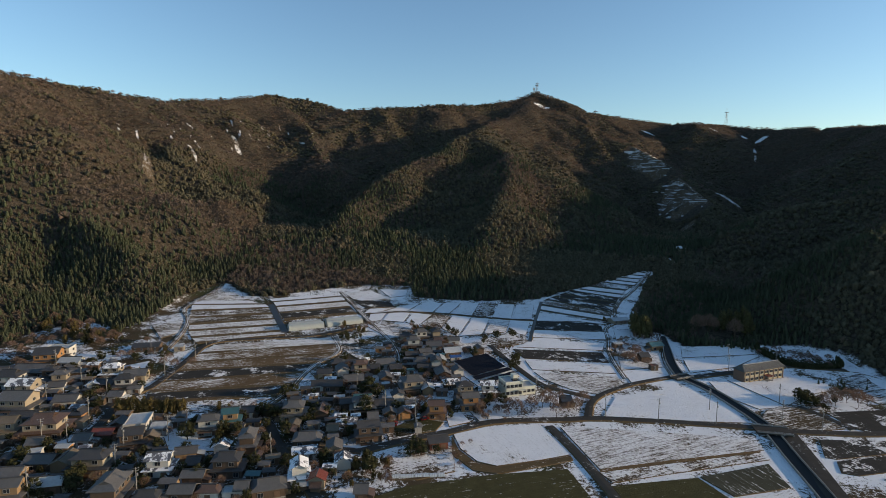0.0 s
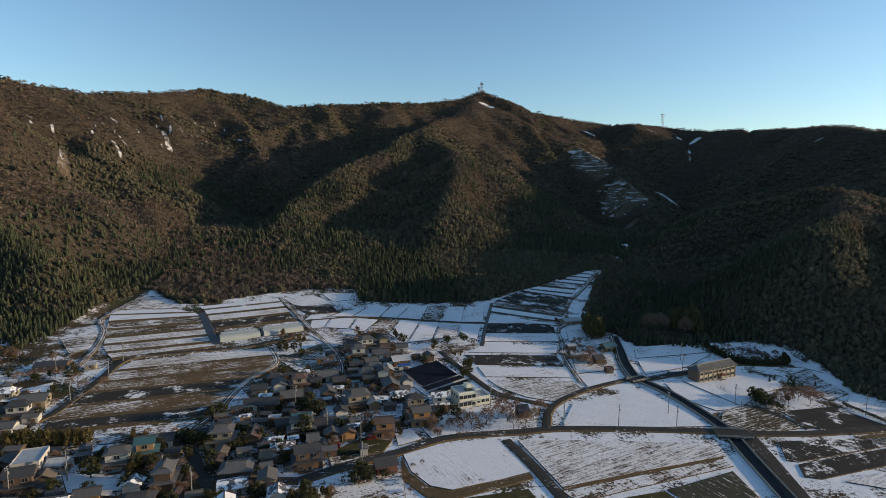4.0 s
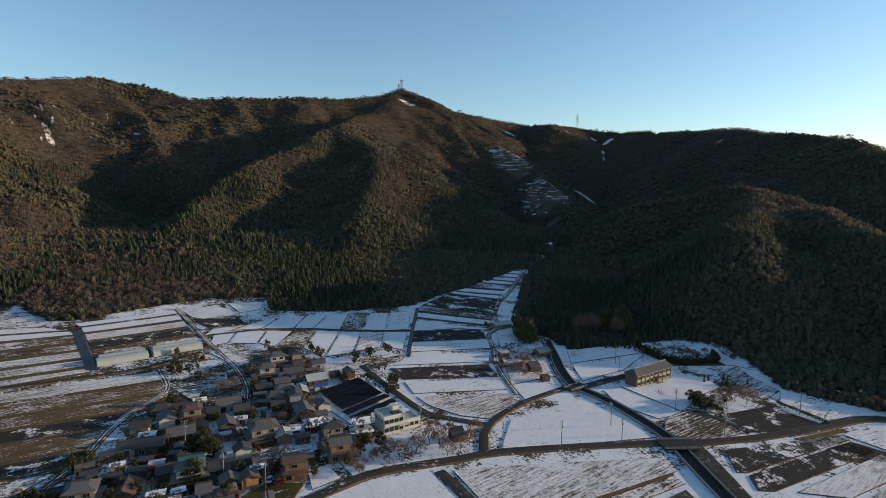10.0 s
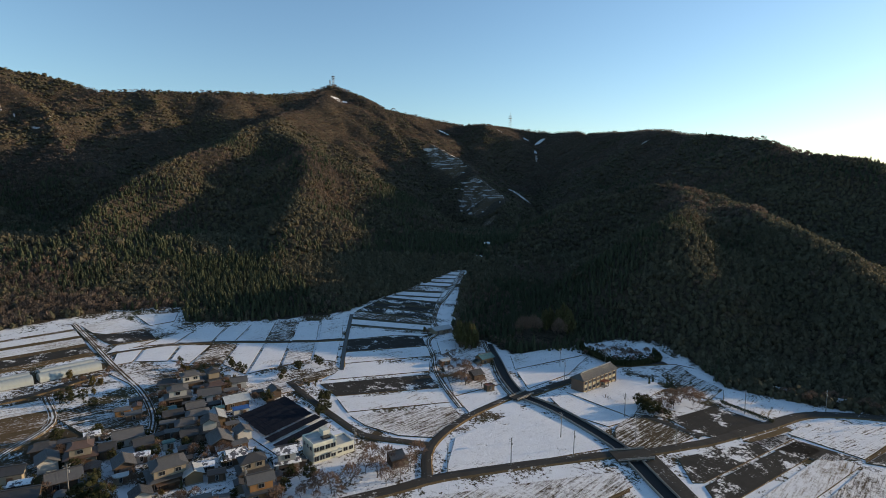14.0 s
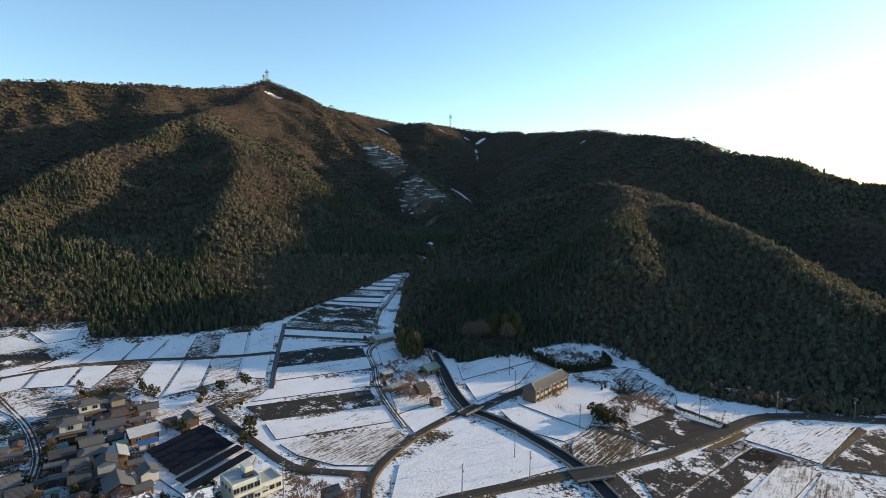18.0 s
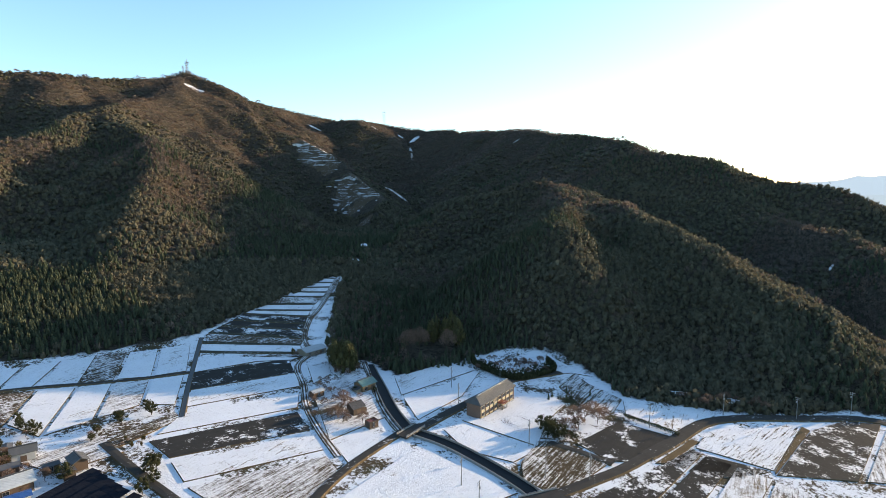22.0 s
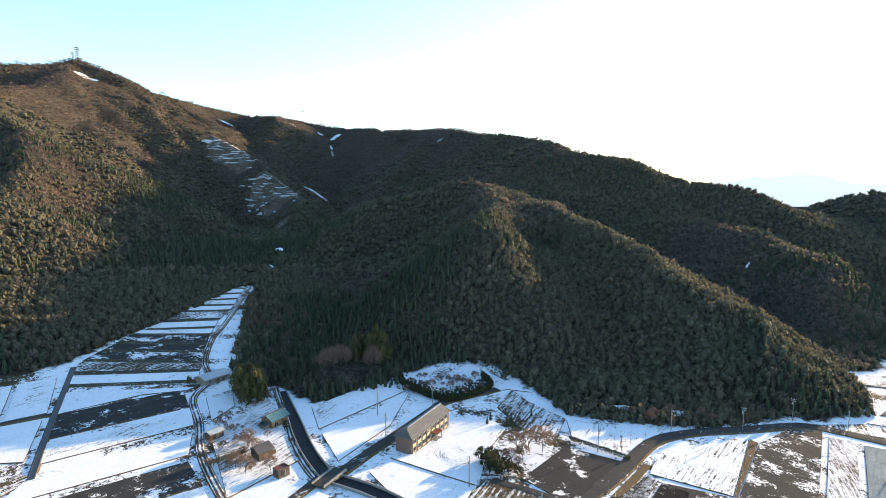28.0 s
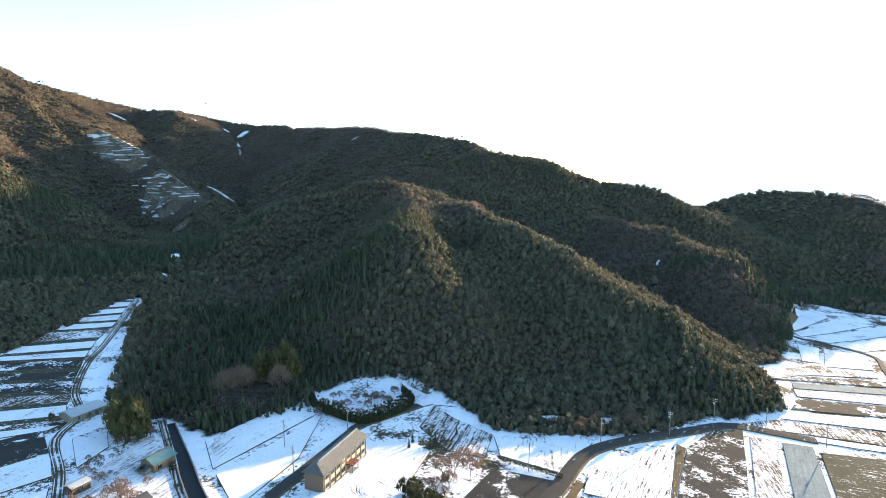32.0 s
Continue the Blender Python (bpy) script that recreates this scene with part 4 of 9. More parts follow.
def tiered(seed, tiers, sides):
    """A conifer of drooping, jagged skirts of branches."""
    r = random.Random(seed)
    vs, fs = [], []
    for k in range(tiers):
        lo, hi = 0.06 + 0.86 * k / tiers, min(1.0, 0.06 + 0.86 * (k + 1.75) / tiers)
        rad = 0.5 * (1 - 0.88 * k / tiers) * (0.9 + 0.2 * r.random())
        base = len(vs)
        vs.append((0.03 * (r.random() - 0.5), 0.03 * (r.random() - 0.5), hi))
        turn = r.random() * 6
        for s in range(sides):
            t = turn + 2 * math.pi * s / sides
            q = rad * (1.15 if s % 2 else 0.6) * (0.8 + 0.4 * r.random())
            vs.append((q * math.cos(t), q * math.sin(t), lo + 0.05 * r.random() - (0.03 if s % 2 else -0.03)))
        fs += [(base, base + 1 + s, base + 1 + (s + 1) % sides) for s in range(sides)]
    return np.array(vs), np.array(fs)


def twiggy(seed, sprays, fine=1.0):
    """A leafless crown: narrow tufts of twigs that point outwards all round."""
    r = random.Random(seed)
    vs, fs = [], []
    for k in range(sprays):
        u, a = 1 - 1.55 * (k + 0.5) / sprays, 2.399963 * k + r.random()
        q = math.sqrt(max(0.0, 1 - u * u))
        way = Vector((q * math.cos(a), q * math.sin(a), u))
        side = way.cross(Vector((r.uniform(-1, 1), r.uniform(-1, 1), r.uniform(-1, 1)))).normalized()
        inner, outer = r.uniform(0.1, 0.5), r.uniform(0.75, 1.1)
        w = (0.05 + 0.05 * r.random()) * fine
        mid = Vector((0, 0, 0.55))
        lift = Vector((0, 0, 0.06))
        root, tip = way * inner * 0.45, way * outer * 0.45 + lift
        b = len(vs)
        for p in (root, root.lerp(tip, 0.8) + side * w, tip, root.lerp(tip, 0.7) - side * w):
            vs.append((p.x + mid.x, p.y + mid.y, max(0.0, p.z * 0.95 + mid.z)))
        fs += [(b, b + 1, b + 2), (b, b + 2, b + 3)]
    b = len(vs)
    vs += [(-0.02, 0, 0), (0.02, 0, 0), (0, 0, 0.6)]
    fs += [(b, b + 1, b + 2)]
    return np.array(vs), np.array(fs)


def brushy(seed, tufts, fine=1.0):
    """The twigs of a leafless tree: fine tufts over a spreading dome."""
    r = random.Random(seed)
    vs, fs = [], []
    for k in range(tufts):
        u, a = 1 - 1.5 * (k + 0.5) / tufts, 2.399963 * k + r.random()
        q = math.sqrt(max(0.0, 1 - u * u)) * r.uniform(0.45, 1.0)
        root = Vector((0.40 * q * math.cos(a), 0.40 * q * math.sin(a), 0.56 + 0.34 * u * r.uniform(0.5, 1.0)))
        way = (Vector((math.cos(a) * q, math.sin(a) * q, u + 0.7)) + Vector((r.uniform(-0.6, 0.6), r.uniform(-0.6, 0.6), r.uniform(-0.4, 0.6)))).normalized()
        side = way.cross(Vector((r.uniform(-1, 1), r.uniform(-1, 1), r.uniform(-1, 1)))).normalized()
        tip, w = root + way * fine * r.uniform(0.10, 0.20), fine * r.uniform(0.008, 0.018)
        b = len(vs)
        for p in (root, root.lerp(tip, 0.7) + side * w, tip, root.lerp(tip, 0.6) - side * w):
            vs.append(tuple(p))
        fs += [(b, b + 1, b + 2), (b, b + 2, b + 3)]
    return np.array(vs), np.array(fs)


def planted(shapes, places, sizes, seed):
    """One mesh's arrays: a shape at every place (x, y, z), with sizes (width, height)."""
    rng = np.random.default_rng(seed)
    pick = rng.integers(0, len(shapes), len(places))
    turn = rng.uniform(0, 2 * np.pi, len(places))
    tone = np.clip(rng.normal(0.5, 0.25, len(places)), 0, 1)
    vs, fs, ts, n = [], [], [], 0
    for k, (v, f) in enumerate(shapes):
        who = np.flatnonzero(pick == k)
        if not len(who):
            continue
        c, s = np.cos(turn[who])[:, None], np.sin(turn[who])[:, None]
        w, h = sizes[who, :1], sizes[who, 1:]
        x, y = (v[None, :, 0] * c - v[None, :, 1] * s) * w, (v[None, :, 0] * s + v[None, :, 1] * c) * w
        p = np.stack([x, y, np.broadcast_to(v[None, :, 2] * h, x.shape)], -1) + places[who][:, None]
        vs.append(p.reshape(-1, 3))
        fs.append((f[None] + n + (np.arange(len(who)) * len(v))[:, None, None]).reshape(-1, 3))
        ts.append(np.repeat(tone[who], len(v)))
        n += len(who) * len(v)
    return np.concatenate(vs), np.concatenate(fs), np.concatenate(ts)


def scatter(x0, x1, y0, y1, step, seed):
    rng = np.random.default_rng(seed)
    x, y = np.meshgrid(np.arange(x0, x1, step), np.arange(y0, y1, step))
    x = (x + rng.uniform(-0.5, 0.5, x.shape) * step).ravel()
    y = (y + rng.uniform(-0.5, 0.5, y.shape) * step).ravel()
    keep = off_valley(x, y) > 2.5 + 2.5 * fractal(x, y, 25, 2, 4)
    keep &= ~cleared(x, y)
    return x[keep], y[keep]


def wood_kinds(x, y):
    """0 cedar, 1 evergreen broadleaf, 2 leafless, in stands."""
    over = ground_z(x, y) - valley(x, y)
    rng = np.random.default_rng(5)
    foot = np.where((off_valley(x, y) < 45) & (x < -25) & (x > -190) & (y > 380), 0.6, 0)
    leafless = fractal(x, y, 130, 3, 41) + np.clip(0.006 * (over - 70), -0.4, 0.4) + foot - np.where(x > 210, 0.28, 0) + np.where(np.hypot(x - 292, y - 1700) < 300, 0.5, 0) + rng.normal(0, 0.28, len(x))
    leafless += np.where((x > 560) & (y > 980), 0.4, 0) - np.where((x > -160) & (x < 260) & (y > 480) & (y < 1250), 0.32, 0)
    cedar = np.where((x < -190) & (over < 120) & (y < 760), 0.38, 0) + fractal(x, y, 110, 3, 57) - 0.32 - 0.005 * (over - 40) + rng.normal(0, 0.15, len(x))
    return np.where(leafless > 0.2, 2, np.where(cedar > 0.05, 0, 1))


def turned_away(x, y):
    """Whether a slope is out of sight from over the middle of the valley."""
    hid = np.ones(len(x), bool)
    z = ground_z(x, y) + 14
    for ex, ey, ez in ((-5, 10, 101), (60, 150, 97)):
        seen = np.ones(len(x), bool)
        for q in np.linspace(0.3, 0.985, 70):
            seen &= ground_z(ex + (x - ex) * q, ey + (y - ey) * q) < ez + (z - ez) * q
        hid &= ~seen
    return hid


def plant_woods():
    bands = [(0, 520, 3.15, 0.86), (520, 960, 5.1, 1.22), (960, 2200, 8.1, 1.78), (0, 2200, 10.5, 2.3)]
    shapes = [
        ([leafy(k, 17, 0.85) for k in range(6)], [leafy(k + 20, 14, fine=1.1) for k in range(7)], [twiggy(k, 30, 0.62) for k in range(6)]),
        ([leafy(k, 10, 0.85) for k in range(5)], [leafy(k + 20, 8) for k in range(6)], [twiggy(k, 14, 1.4) for k in range(5)]),
        ([leafy(k, 6, 0.8) for k in range(4)], [leafy(k + 20, 6) for k in range(5)], [twiggy(k, 10, 1.8) for k in range(4)]),
    ]
    shapes.append(shapes[2])
    plots = []
    for b, (near, far, step, size) in enumerate(bands):
        x, y = scatter(-890, 1450, 70, 2100, step, 100 + b)
        d = np.hypot(x - 45, y - 70)
        ok = (d >= near) & (d < far)
        x, y = x[ok], y[ok]
        coarse = (x < -0.86 * y - 15) | (y < 95) | turned_away(x, y)
        ok = coarse == (b == 3)
        plots.append((x[ok], y[ok], wood_kinds(x[ok], y[ok])))
    kinds = [("cedar_woods", CEDAR_WOOD, "dense dark green cedar stands on the hillsides"), ("evergreen_woods", BROAD_WOOD, "dull olive evergreen broadleaf woods on the slopes"), ("leafless_woods", BARE_WOOD, "brown leafless winter woods on the slopes")]
    for kind, (name, material, label) in enumerate(kinds):
        vs, fs, ts, n = [], [], [], 0
        for b, (near, far, step, size) in enumerate(bands):
            x, y, grown = plots[b]
            x, y = x[grown == kind], y[grown == kind]
            rng = np.random.default_rng(kind * 10 + b)
            wide, high = [[(3.5, 6.6), (4.4, 5.2), (4.7, 5.6)], [(3.4, 5.6), (4.3, 4.7), (4.6, 4.9)], [(3.1, 4.2), (4.5, 3.1), (4.8, 3.4)], [(3.3, 5.0), (4.9, 3.4), (5.2, 3.8)]][b][kind]
            s = size * np.exp(rng.normal(0, 0.20, (len(x), 1)))
            sizes = np.concatenate([s * wide, s * high * rng.uniform(0.85, 1.15, (len(x), 1))], 1)
            v, f, tone = planted(shapes[b][kind], np.stack([x, y, ground_z(x, y) - 0.9], -1), sizes, kind + 3 * b)
            vs.append(v), fs.append(f + n), ts.append(tone)
            n += len(v)
        me = mesh_from(name, np.concatenate(vs), np.concatenate(fs), [material], None, False)
        me.attributes.new("tree_tone", "FLOAT", "POINT").data.foreach_set("value", np.concatenate(ts).astype(np.float32))
        tagged(new(name, me), label, "forest", kind="stuff")


plant_woods()

# ---- houses ----
def tile_material(name, c, rough=0.55, snow=0.0):
    """Rows of roof tiles or metal sheets with weathering, and old snow where it lies."""
    m = Mat(name, rough, 0, 0.4)
    base = m.mix(m.noise(0.9, 5), tuple(0.6 * v for v in c), tuple(min(1, 1.35 * v) for v in c))
    base = m.mix(m.math("MULTIPLY", m.chance(), 0.45), base, tuple(0.5 * v for v in c))
    if snow:
        base = m.mix(m.ramp(m.math("ADD", m.noise(0.35, 5, 0.7), m.math("MULTIPLY", m.chance(), 0.1)), [(0.66 - 0.3 * snow, 0), (0.70 - 0.3 * snow, 1)]), base, SNOW)
    m.color(base)
    m.bump(m.wave(1.6, 0, 0.2), 0.5, 0.08)
    return m.m


def wall_material(name, c):
    m = Mat(name, 0.85, 0, 0.25)
    base = m.mix(m.noise(0.7, 6), tuple(0.75 * v for v in c), tuple(min(0.85, 1.15 * v) for v in c))
    m.color(m.mix(m.math("MULTIPLY", m.chance(), 0.4), base, tuple(0.55 * v for v in c))).bump(m.noise(9, 3), 0.25, 0.02)
    return m.m


ROOFS = {
    "grey": tile_material("grey_roof_tiles", (0.115, 0.110, 0.104), 0.6), "dark": tile_material("dark_roof_tiles", (0.056, 0.054, 0.053), 0.6),
    "brown": tile_material("brown_roof_tiles", (0.12, 0.075, 0.055), 0.5), "tan": tile_material("tan_roof_tiles", (0.16, 0.125, 0.085), 0.6),
    "red": tile_material("red_metal_roof", (0.20, 0.05, 0.03), 0.45), "blue": tile_material("blue_metal_roof", (0.03, 0.09, 0.26), 0.4),
    "teal": tile_material("teal_metal_roof", (0.05, 0.13, 0.14), 0.45), "pale": tile_material("pale_metal_roof", (0.42, 0.44, 0.44), 0.4),
    "snowy": tile_material("snow_dusted_roof", (0.10, 0.10, 0.11), 0.6, 0.5),
}
WALLS = {
    "white": wall_material("white_plaster", (0.50, 0.48, 0.43)), "beige": wall_material("beige_plaster", (0.30, 0.25, 0.18)),
    "brown": wall_material("brown_boards", (0.105, 0.072, 0.05)), "tan": wall_material("tan_boards", (0.24, 0.16, 0.09)),
    "orange": wall_material("orange_boards", (0.36, 0.19, 0.08)), "red": wall_material("red_boards", (0.17, 0.06, 0.04)),
}
GLASS = plain("window_glass", (0.02, 0.024, 0.028), 0.08, 0, 0.2, 0.5, 0)
FRAME = plain("aluminium_frame", (0.35, 0.35, 0.34), 0.4, 0.6, 0.2, 2, 0)
DOOR = plain("door_wood", (0.13, 0.08, 0.05), 0.6, 0, 0.3, 3)
RIDGE = plain("ridge_tiles", (0.06, 0.06, 0.062), 0.5, 0, 0.3, 3)
COLOUR = {"grey": "grey-tiled", "dark": "dark-tiled", "brown": "brown-tiled", "tan": "tan-tiled", "red": "red metal", "blue": "blue metal", "teal": "teal metal", "pale": "pale metal", "snowy": "snow-dusted"}


def box(bm, cx, cy, z0, wx, wy, h):
    """An upright box with its foot at z0."""
    bmesh.ops.create_cube(bm, size=1, matrix=Matrix.Translation((cx, cy, z0 + h / 2)) @ Matrix.Diagonal((wx, wy, h, 1)))


def boxes(*rows):
    bm = bmesh.new()
    for r in rows:
        box(bm, *r)
    return bm


def roof_mesh(w, d, z, pitch, over, style, thick=0.22):
    """A roof over w by d at eaves height z: gable, hip or hip with a gablet on top."""
    bm = bmesh.new()
    hx, hy = w / 2 + over, d / 2 + over
    rise = hy * pitch
    if style == "gable":
        ring = [(-hx, -hy, 0), (hx, -hy, 0), (hx, hy, 0), (-hx, hy, 0)]
        a, b, c, e = [bm.verts.new((x, y, z + q)) for x, y, q in ring]
        r0, r1 = bm.verts.new((-hx, 0, z + rise)), bm.verts.new((hx, 0, z + rise))
        top = [(a, b, r1, r0), (c, e, r0, r1)]
    else:
        ridge = max(0.4, hx - hy) if style == "hip" else max(0.8, hx - hy * 0.55)
        a, b, c, e = [bm.verts.new(p) for p in ((-hx, -hy, z), (hx, -hy, z), (hx, hy, z), (-hx, hy, z))]
        if style == "hip":
            r0, r1 = bm.verts.new((-ridge, 0, z + rise)), bm.verts.new((ridge, 0, z + rise))
            top = [(a, b, r1, r0), (b, c, r1), (c, e, r0, r1), (e, a, r0)]
        else:
            k = 0.5
            m0, m1, m2, m3 = [bm.verts.new((sx * ridge, sy * hy * k, z + rise * (1 - k) * 0.94)) for sx, sy in ((-1, -1), (1, -1), (1, 1), (-1, 1))]
            r0, r1 = bm.verts.new((-ridge, 0, z + rise)), bm.verts.new((ridge, 0, z + rise))
            top = [(a, b, m1, m0), (m0, m1, r1, r0), (b, c, m2, m1), (m1, m2, r1), (c, e, m3, m2), (m2, m3, r0, r1), (e, a, m0, m3), (m3, m0, r0)]
    faces = [bm.faces.new(f) for f in top]
    bm.normal_update()
    ext = bmesh.ops.extrude_face_region(bm, geom=faces)
    for v in ext["geom"]:
        if isinstance(v, bmesh.types.BMVert):
            v.co.z += thick
    bmesh.ops.recalc_face_normals(bm, faces=bm.faces)
    return bm, rise + z + thick, (hx if style == "gable" else ridge)


def gable_ends(bm, w, d, z, pitch, over):
    """Wall triangles under a gable roof."""
    top = (d / 2 + over) * pitch - 0.02
    low = over * pitch
    for s in (-1, 1):
        a = [(s * w / 2, -d / 2, z), (s * w / 2, d / 2, z), (s * w / 2, d / 2, z + low), (s * w / 2, 0, z + top), (s * w / 2, -d / 2, z + low)]
        b = [(s * (w / 2 - 0.2), y, q) for _, y, q in a]
        va, vb = [bm.verts.new(p) for p in a], [bm.verts.new(p) for p in b]
        bm.faces.new(va), bm.faces.new(vb[::-1])
        for k in range(5):
            n = (k + 1) % 5
            bm.faces.new((va[k], va[n], vb[n], vb[k]))


def window(parent, x, y, z, wide, high, side):
    """A window that stands 6 cm proud on a wall: side 0 front, 1 right, 2 back, 3 left."""
    turn = Matrix.Translation((x, y, z)) @ Matrix.Rotation(side * math.pi / 2, 4, "Z")
    bm = bmesh.new()
    for cx, cz, sx, sz in ((-wide / 2, 0, 0.1, high), (wide / 2, 0, 0.1, high), (0, 0, 0.07, high), (0, high / 2, wide + 0.1, 0.1), (0, -high / 2, wide + 0.14, 0.1)):
        box(bm, cx, -0.02, cz - sz / 2, sx, 0.12, sz)
    bm.transform(turn)
    frame_ob = part("window", bm, FRAME, parent)
    bm = boxes((0, 0.0, -high / 2, wide, 0.06, high))
    bm.transform(turn)
    part("pane", bm, GLASS, frame_ob)


HOMES = []


def house(x, y, turn, w, d, kind, roof, wall, style):
    """A village house, shed or flat-roofed block, with its parts."""
    HOMES.append((x, y, turn, w, d))
    r = random.Random(int(x * 13 + y * 7))
    root = new("house" if kind in ("two", "one", "flat") else "shed")
    z = min(float(ground_z(x + sx * w * 0.4, y + sy * w * 0.4)) for sx in (-1, 1) for sy in (-1, 1))
    root.matrix_world = pose(x, y, z + 0.05, 0, 0, turn)
    words = {"two": "two-storey house", "one": "single-storey house", "flat": "flat-roofed two-storey house", "shed": "small shed"}[kind]
    tagged(root, f"{wall}-walled {words} under a {COLOUR[roof]} roof", "house" if kind != "shed" else "shed", "village houses" if kind != "shed" else "village sheds")
    part("base", boxes((0, 0, -0.6, w + 0.15, d + 0.15, 1.0)), CONCRETE, root)
    h = {"two": 2.9, "one": 2.9, "flat": 5.6, "shed": 2.4}[kind]
    if style == "flat":
        part("wall", boxes((0, 0, 0.3, w, d, h)), WALLS[wall], root)
        part("parapet", boxes((0, -d / 2, h + 0.3, w + 0.2, 0.2, 0.4), (0, d / 2, h + 0.3, w + 0.2, 0.2, 0.4), (-w / 2, 0, h + 0.3, 0.2, d - 0.2, 0.4), (w / 2, 0, h + 0.3, 0.2, d - 0.2, 0.4)), WALLS[wall], root)
        part("roof", boxes((0, 0, h + 0.3, w - 0.2, d - 0.2, 0.12)), ROOFS[roof], root)
        top_w, top_d, levels = w, d, [0.3 + 1.5] + ([4.4] if kind == "flat" else [])
    elif kind == "two":
        part("wall", boxes((0, 0, 0.3, w, d, h)), WALLS[wall], root)
        bm, _, _ = roof_mesh(w, d, h + 0.25, 0.36, 0.7, "hip", 0.18)
        for v in bm.verts:
            v.co.z = min(v.co.z, h + 1.25)
        part("lower_roof", bm, ROOFS[roof], root)
        top_w, top_d = w * r.uniform(0.68, 0.82), d * 0.74
        upper = boxes((0, 0, h + 0.6, top_w, top_d, 2.7))
        if style == "gable":
            gable_ends(upper, top_w, top_d, h + 3.3, 0.5, 0.8)
        part("upper_wall", upper, WALLS[wall if wall != "brown" else r.choice(["brown", "beige", "white"])], root)
        bm, peak, half = roof_mesh(top_w, top_d, h + 3.28 if style != "gable" else h + 3.3, 0.5, 0.8, style)
        part("roof", bm, ROOFS[roof], root)
        part("ridge", boxes((0, 0, peak - 0.12, 2 * half - 0.2, 0.36, 0.42)), RIDGE, root)
        levels = [1.7, h + 2.1]
    else:
        body = boxes((0, 0, 0.3, w, d, h))
        pitch, over = (0.5, 0.7) if kind == "one" else (0.3, 0.35)
        if style == "gable":
            gable_ends(body, w, d, h + 0.3, pitch, over)
        part("wall", body, WALLS[wall], root)
        bm, peak, half = roof_mesh(w, d, h + 0.3, pitch, over, style)
        part("roof", bm, ROOFS[roof], root)
        if kind == "one":
            part("ridge", boxes((0, 0, peak - 0.12, 2 * half - 0.2, 0.34, 0.38)), RIDGE, root)
        top_w, top_d, levels = w, d, [1.7]
    for n, lz in enumerate(levels):
        ww, dd = (w, d) if n == 0 else (top_w, top_d)
        wide = 1.7 if kind != "shed" else 0.9
        count = max(1, int(ww / 3.4))
        for k in range(count):
            cx = (k + 0.5) / count * ww - ww / 2
            if n == 0 and k == count // 2 and kind != "shed":
                part("door", boxes((cx, -dd / 2 - 0.03, 0.35, 1.7, 0.1, 2.0)), DOOR, root)
            else:
                window(root, cx, -dd / 2 - 0.02, lz, wide, 1.3 if n else 1.6, 0)
        if kind != "shed":
            window(root, ww / 2 + 0.02, 0.1 * dd, lz, 1.5, 1.1, 1)
    if kind == "shed":
        part("door", boxes((w * 0.22, -d / 2 - 0.03, 0.35, 1.3, 0.1, 1.8)), DOOR, root)
    if kind in ("one", "two") and style != "flat" and r.random() < 0.75:
        s, long, deep = r.choice((-1, 1)), d * r.uniform(0.5, 0.8), r.uniform(1.8, 2.8)
        lean = part("lean_to", boxes((s * (w / 2 + deep / 2 - 0.05), 0, 0.2, deep, long, 1.9)), WALLS[r.choice(["brown", "brown", "tan", "beige"])], root)
        bm = boxes((s * (w / 2 + deep / 2), 0, 2.3, deep + 0.7, long + 0.7, 0.14))
        for v in bm.verts:
            v.co.z -= 0.28 * (s * v.co.x - w / 2 - deep / 2)
        part("lean_to_roof", bm, ROOFS[r.choice(["dark", "grey", "brown", "pale", roof])], lean)
    if kind == "two" and r.random() < 0.5:
        part("veranda", boxes((-w * 0.1, -d / 2 - 0.9, 0.3, w * 0.5, 1.6, 0.15), (-w * 0.1, -d / 2 - 1.0, 2.55, w * 0.55, 1.9, 0.12), (-w * 0.33, -d / 2 - 1.6, 0.0, 0.12, 0.12, 2.6), (w * 0.13, -d / 2 - 1.6, 0.0, 0.12, 0.12, 2.6)), DOOR, root)
    return root


# the village
house(-197.5, 239.3, 3, 14.1, 9.4, "two", "dark", "white", "irimoya")
house(-197.3, 253.6, 2, 14.6, 9.5, "one", "grey", "brown", "gable")
house(-201.9, 269.9, 14, 14.2, 11.2, "two", "dark", "orange", "gable")
house(-203.0, 279.4, 10, 12.2, 8.1, "flat", "pale", "white", "flat")
house(-188.4, 267.1, 3, 9.4, 6.1, "one", "pale", "white", "gable")
house(-181.3, 264.5, 14, 3.5, 2.8, "shed", "pale", "white", "flat")
house(-184.1, 230.2, 4, 13.4, 10.2, "two", "snowy", "beige", "gable")
house(-173.2, 235.6, 13, 5.7, 5.0, "one", "grey", "white", "gable")
house(-175.2, 215.8, 2, 14.8, 11.6, "two", "grey", "beige", "gable")
house(-159.5, 221.6, 9, 8.4, 6.2, "one", "grey", "white", "gable")
house(-167.1, 222.1, 2, 4.2, 2.9, "shed", "blue", "brown", "gable")
house(-150.6, 196.8, 10, 15.0, 11.6, "two", "brown", "brown", "irimoya")
house(-163.4, 194.5, 10, 9.0, 7.0, "two", "tan", "beige", "gable")
house(-149.0, 193.3, 9, 4.1, 3.2, "shed", "pale", "white", "gable")
house(-154.9, 240.6, 8, 7.5, 5.5, "one", "dark", "brown", "gable")
house(-159.0, 238.9, 104, 3.7, 5.0, "one", "snowy", "white", "gable")
house(-145.7, 240.1, 11, 9.9, 6.2, "two", "dark", "white", "irimoya")
house(-139.5, 237.4, 9, 5.4, 3.8, "shed", "grey", "white", "gable")
house(-142.0, 227.8, 4, 5.2, 5.0, "one", "grey", "white", "gable")
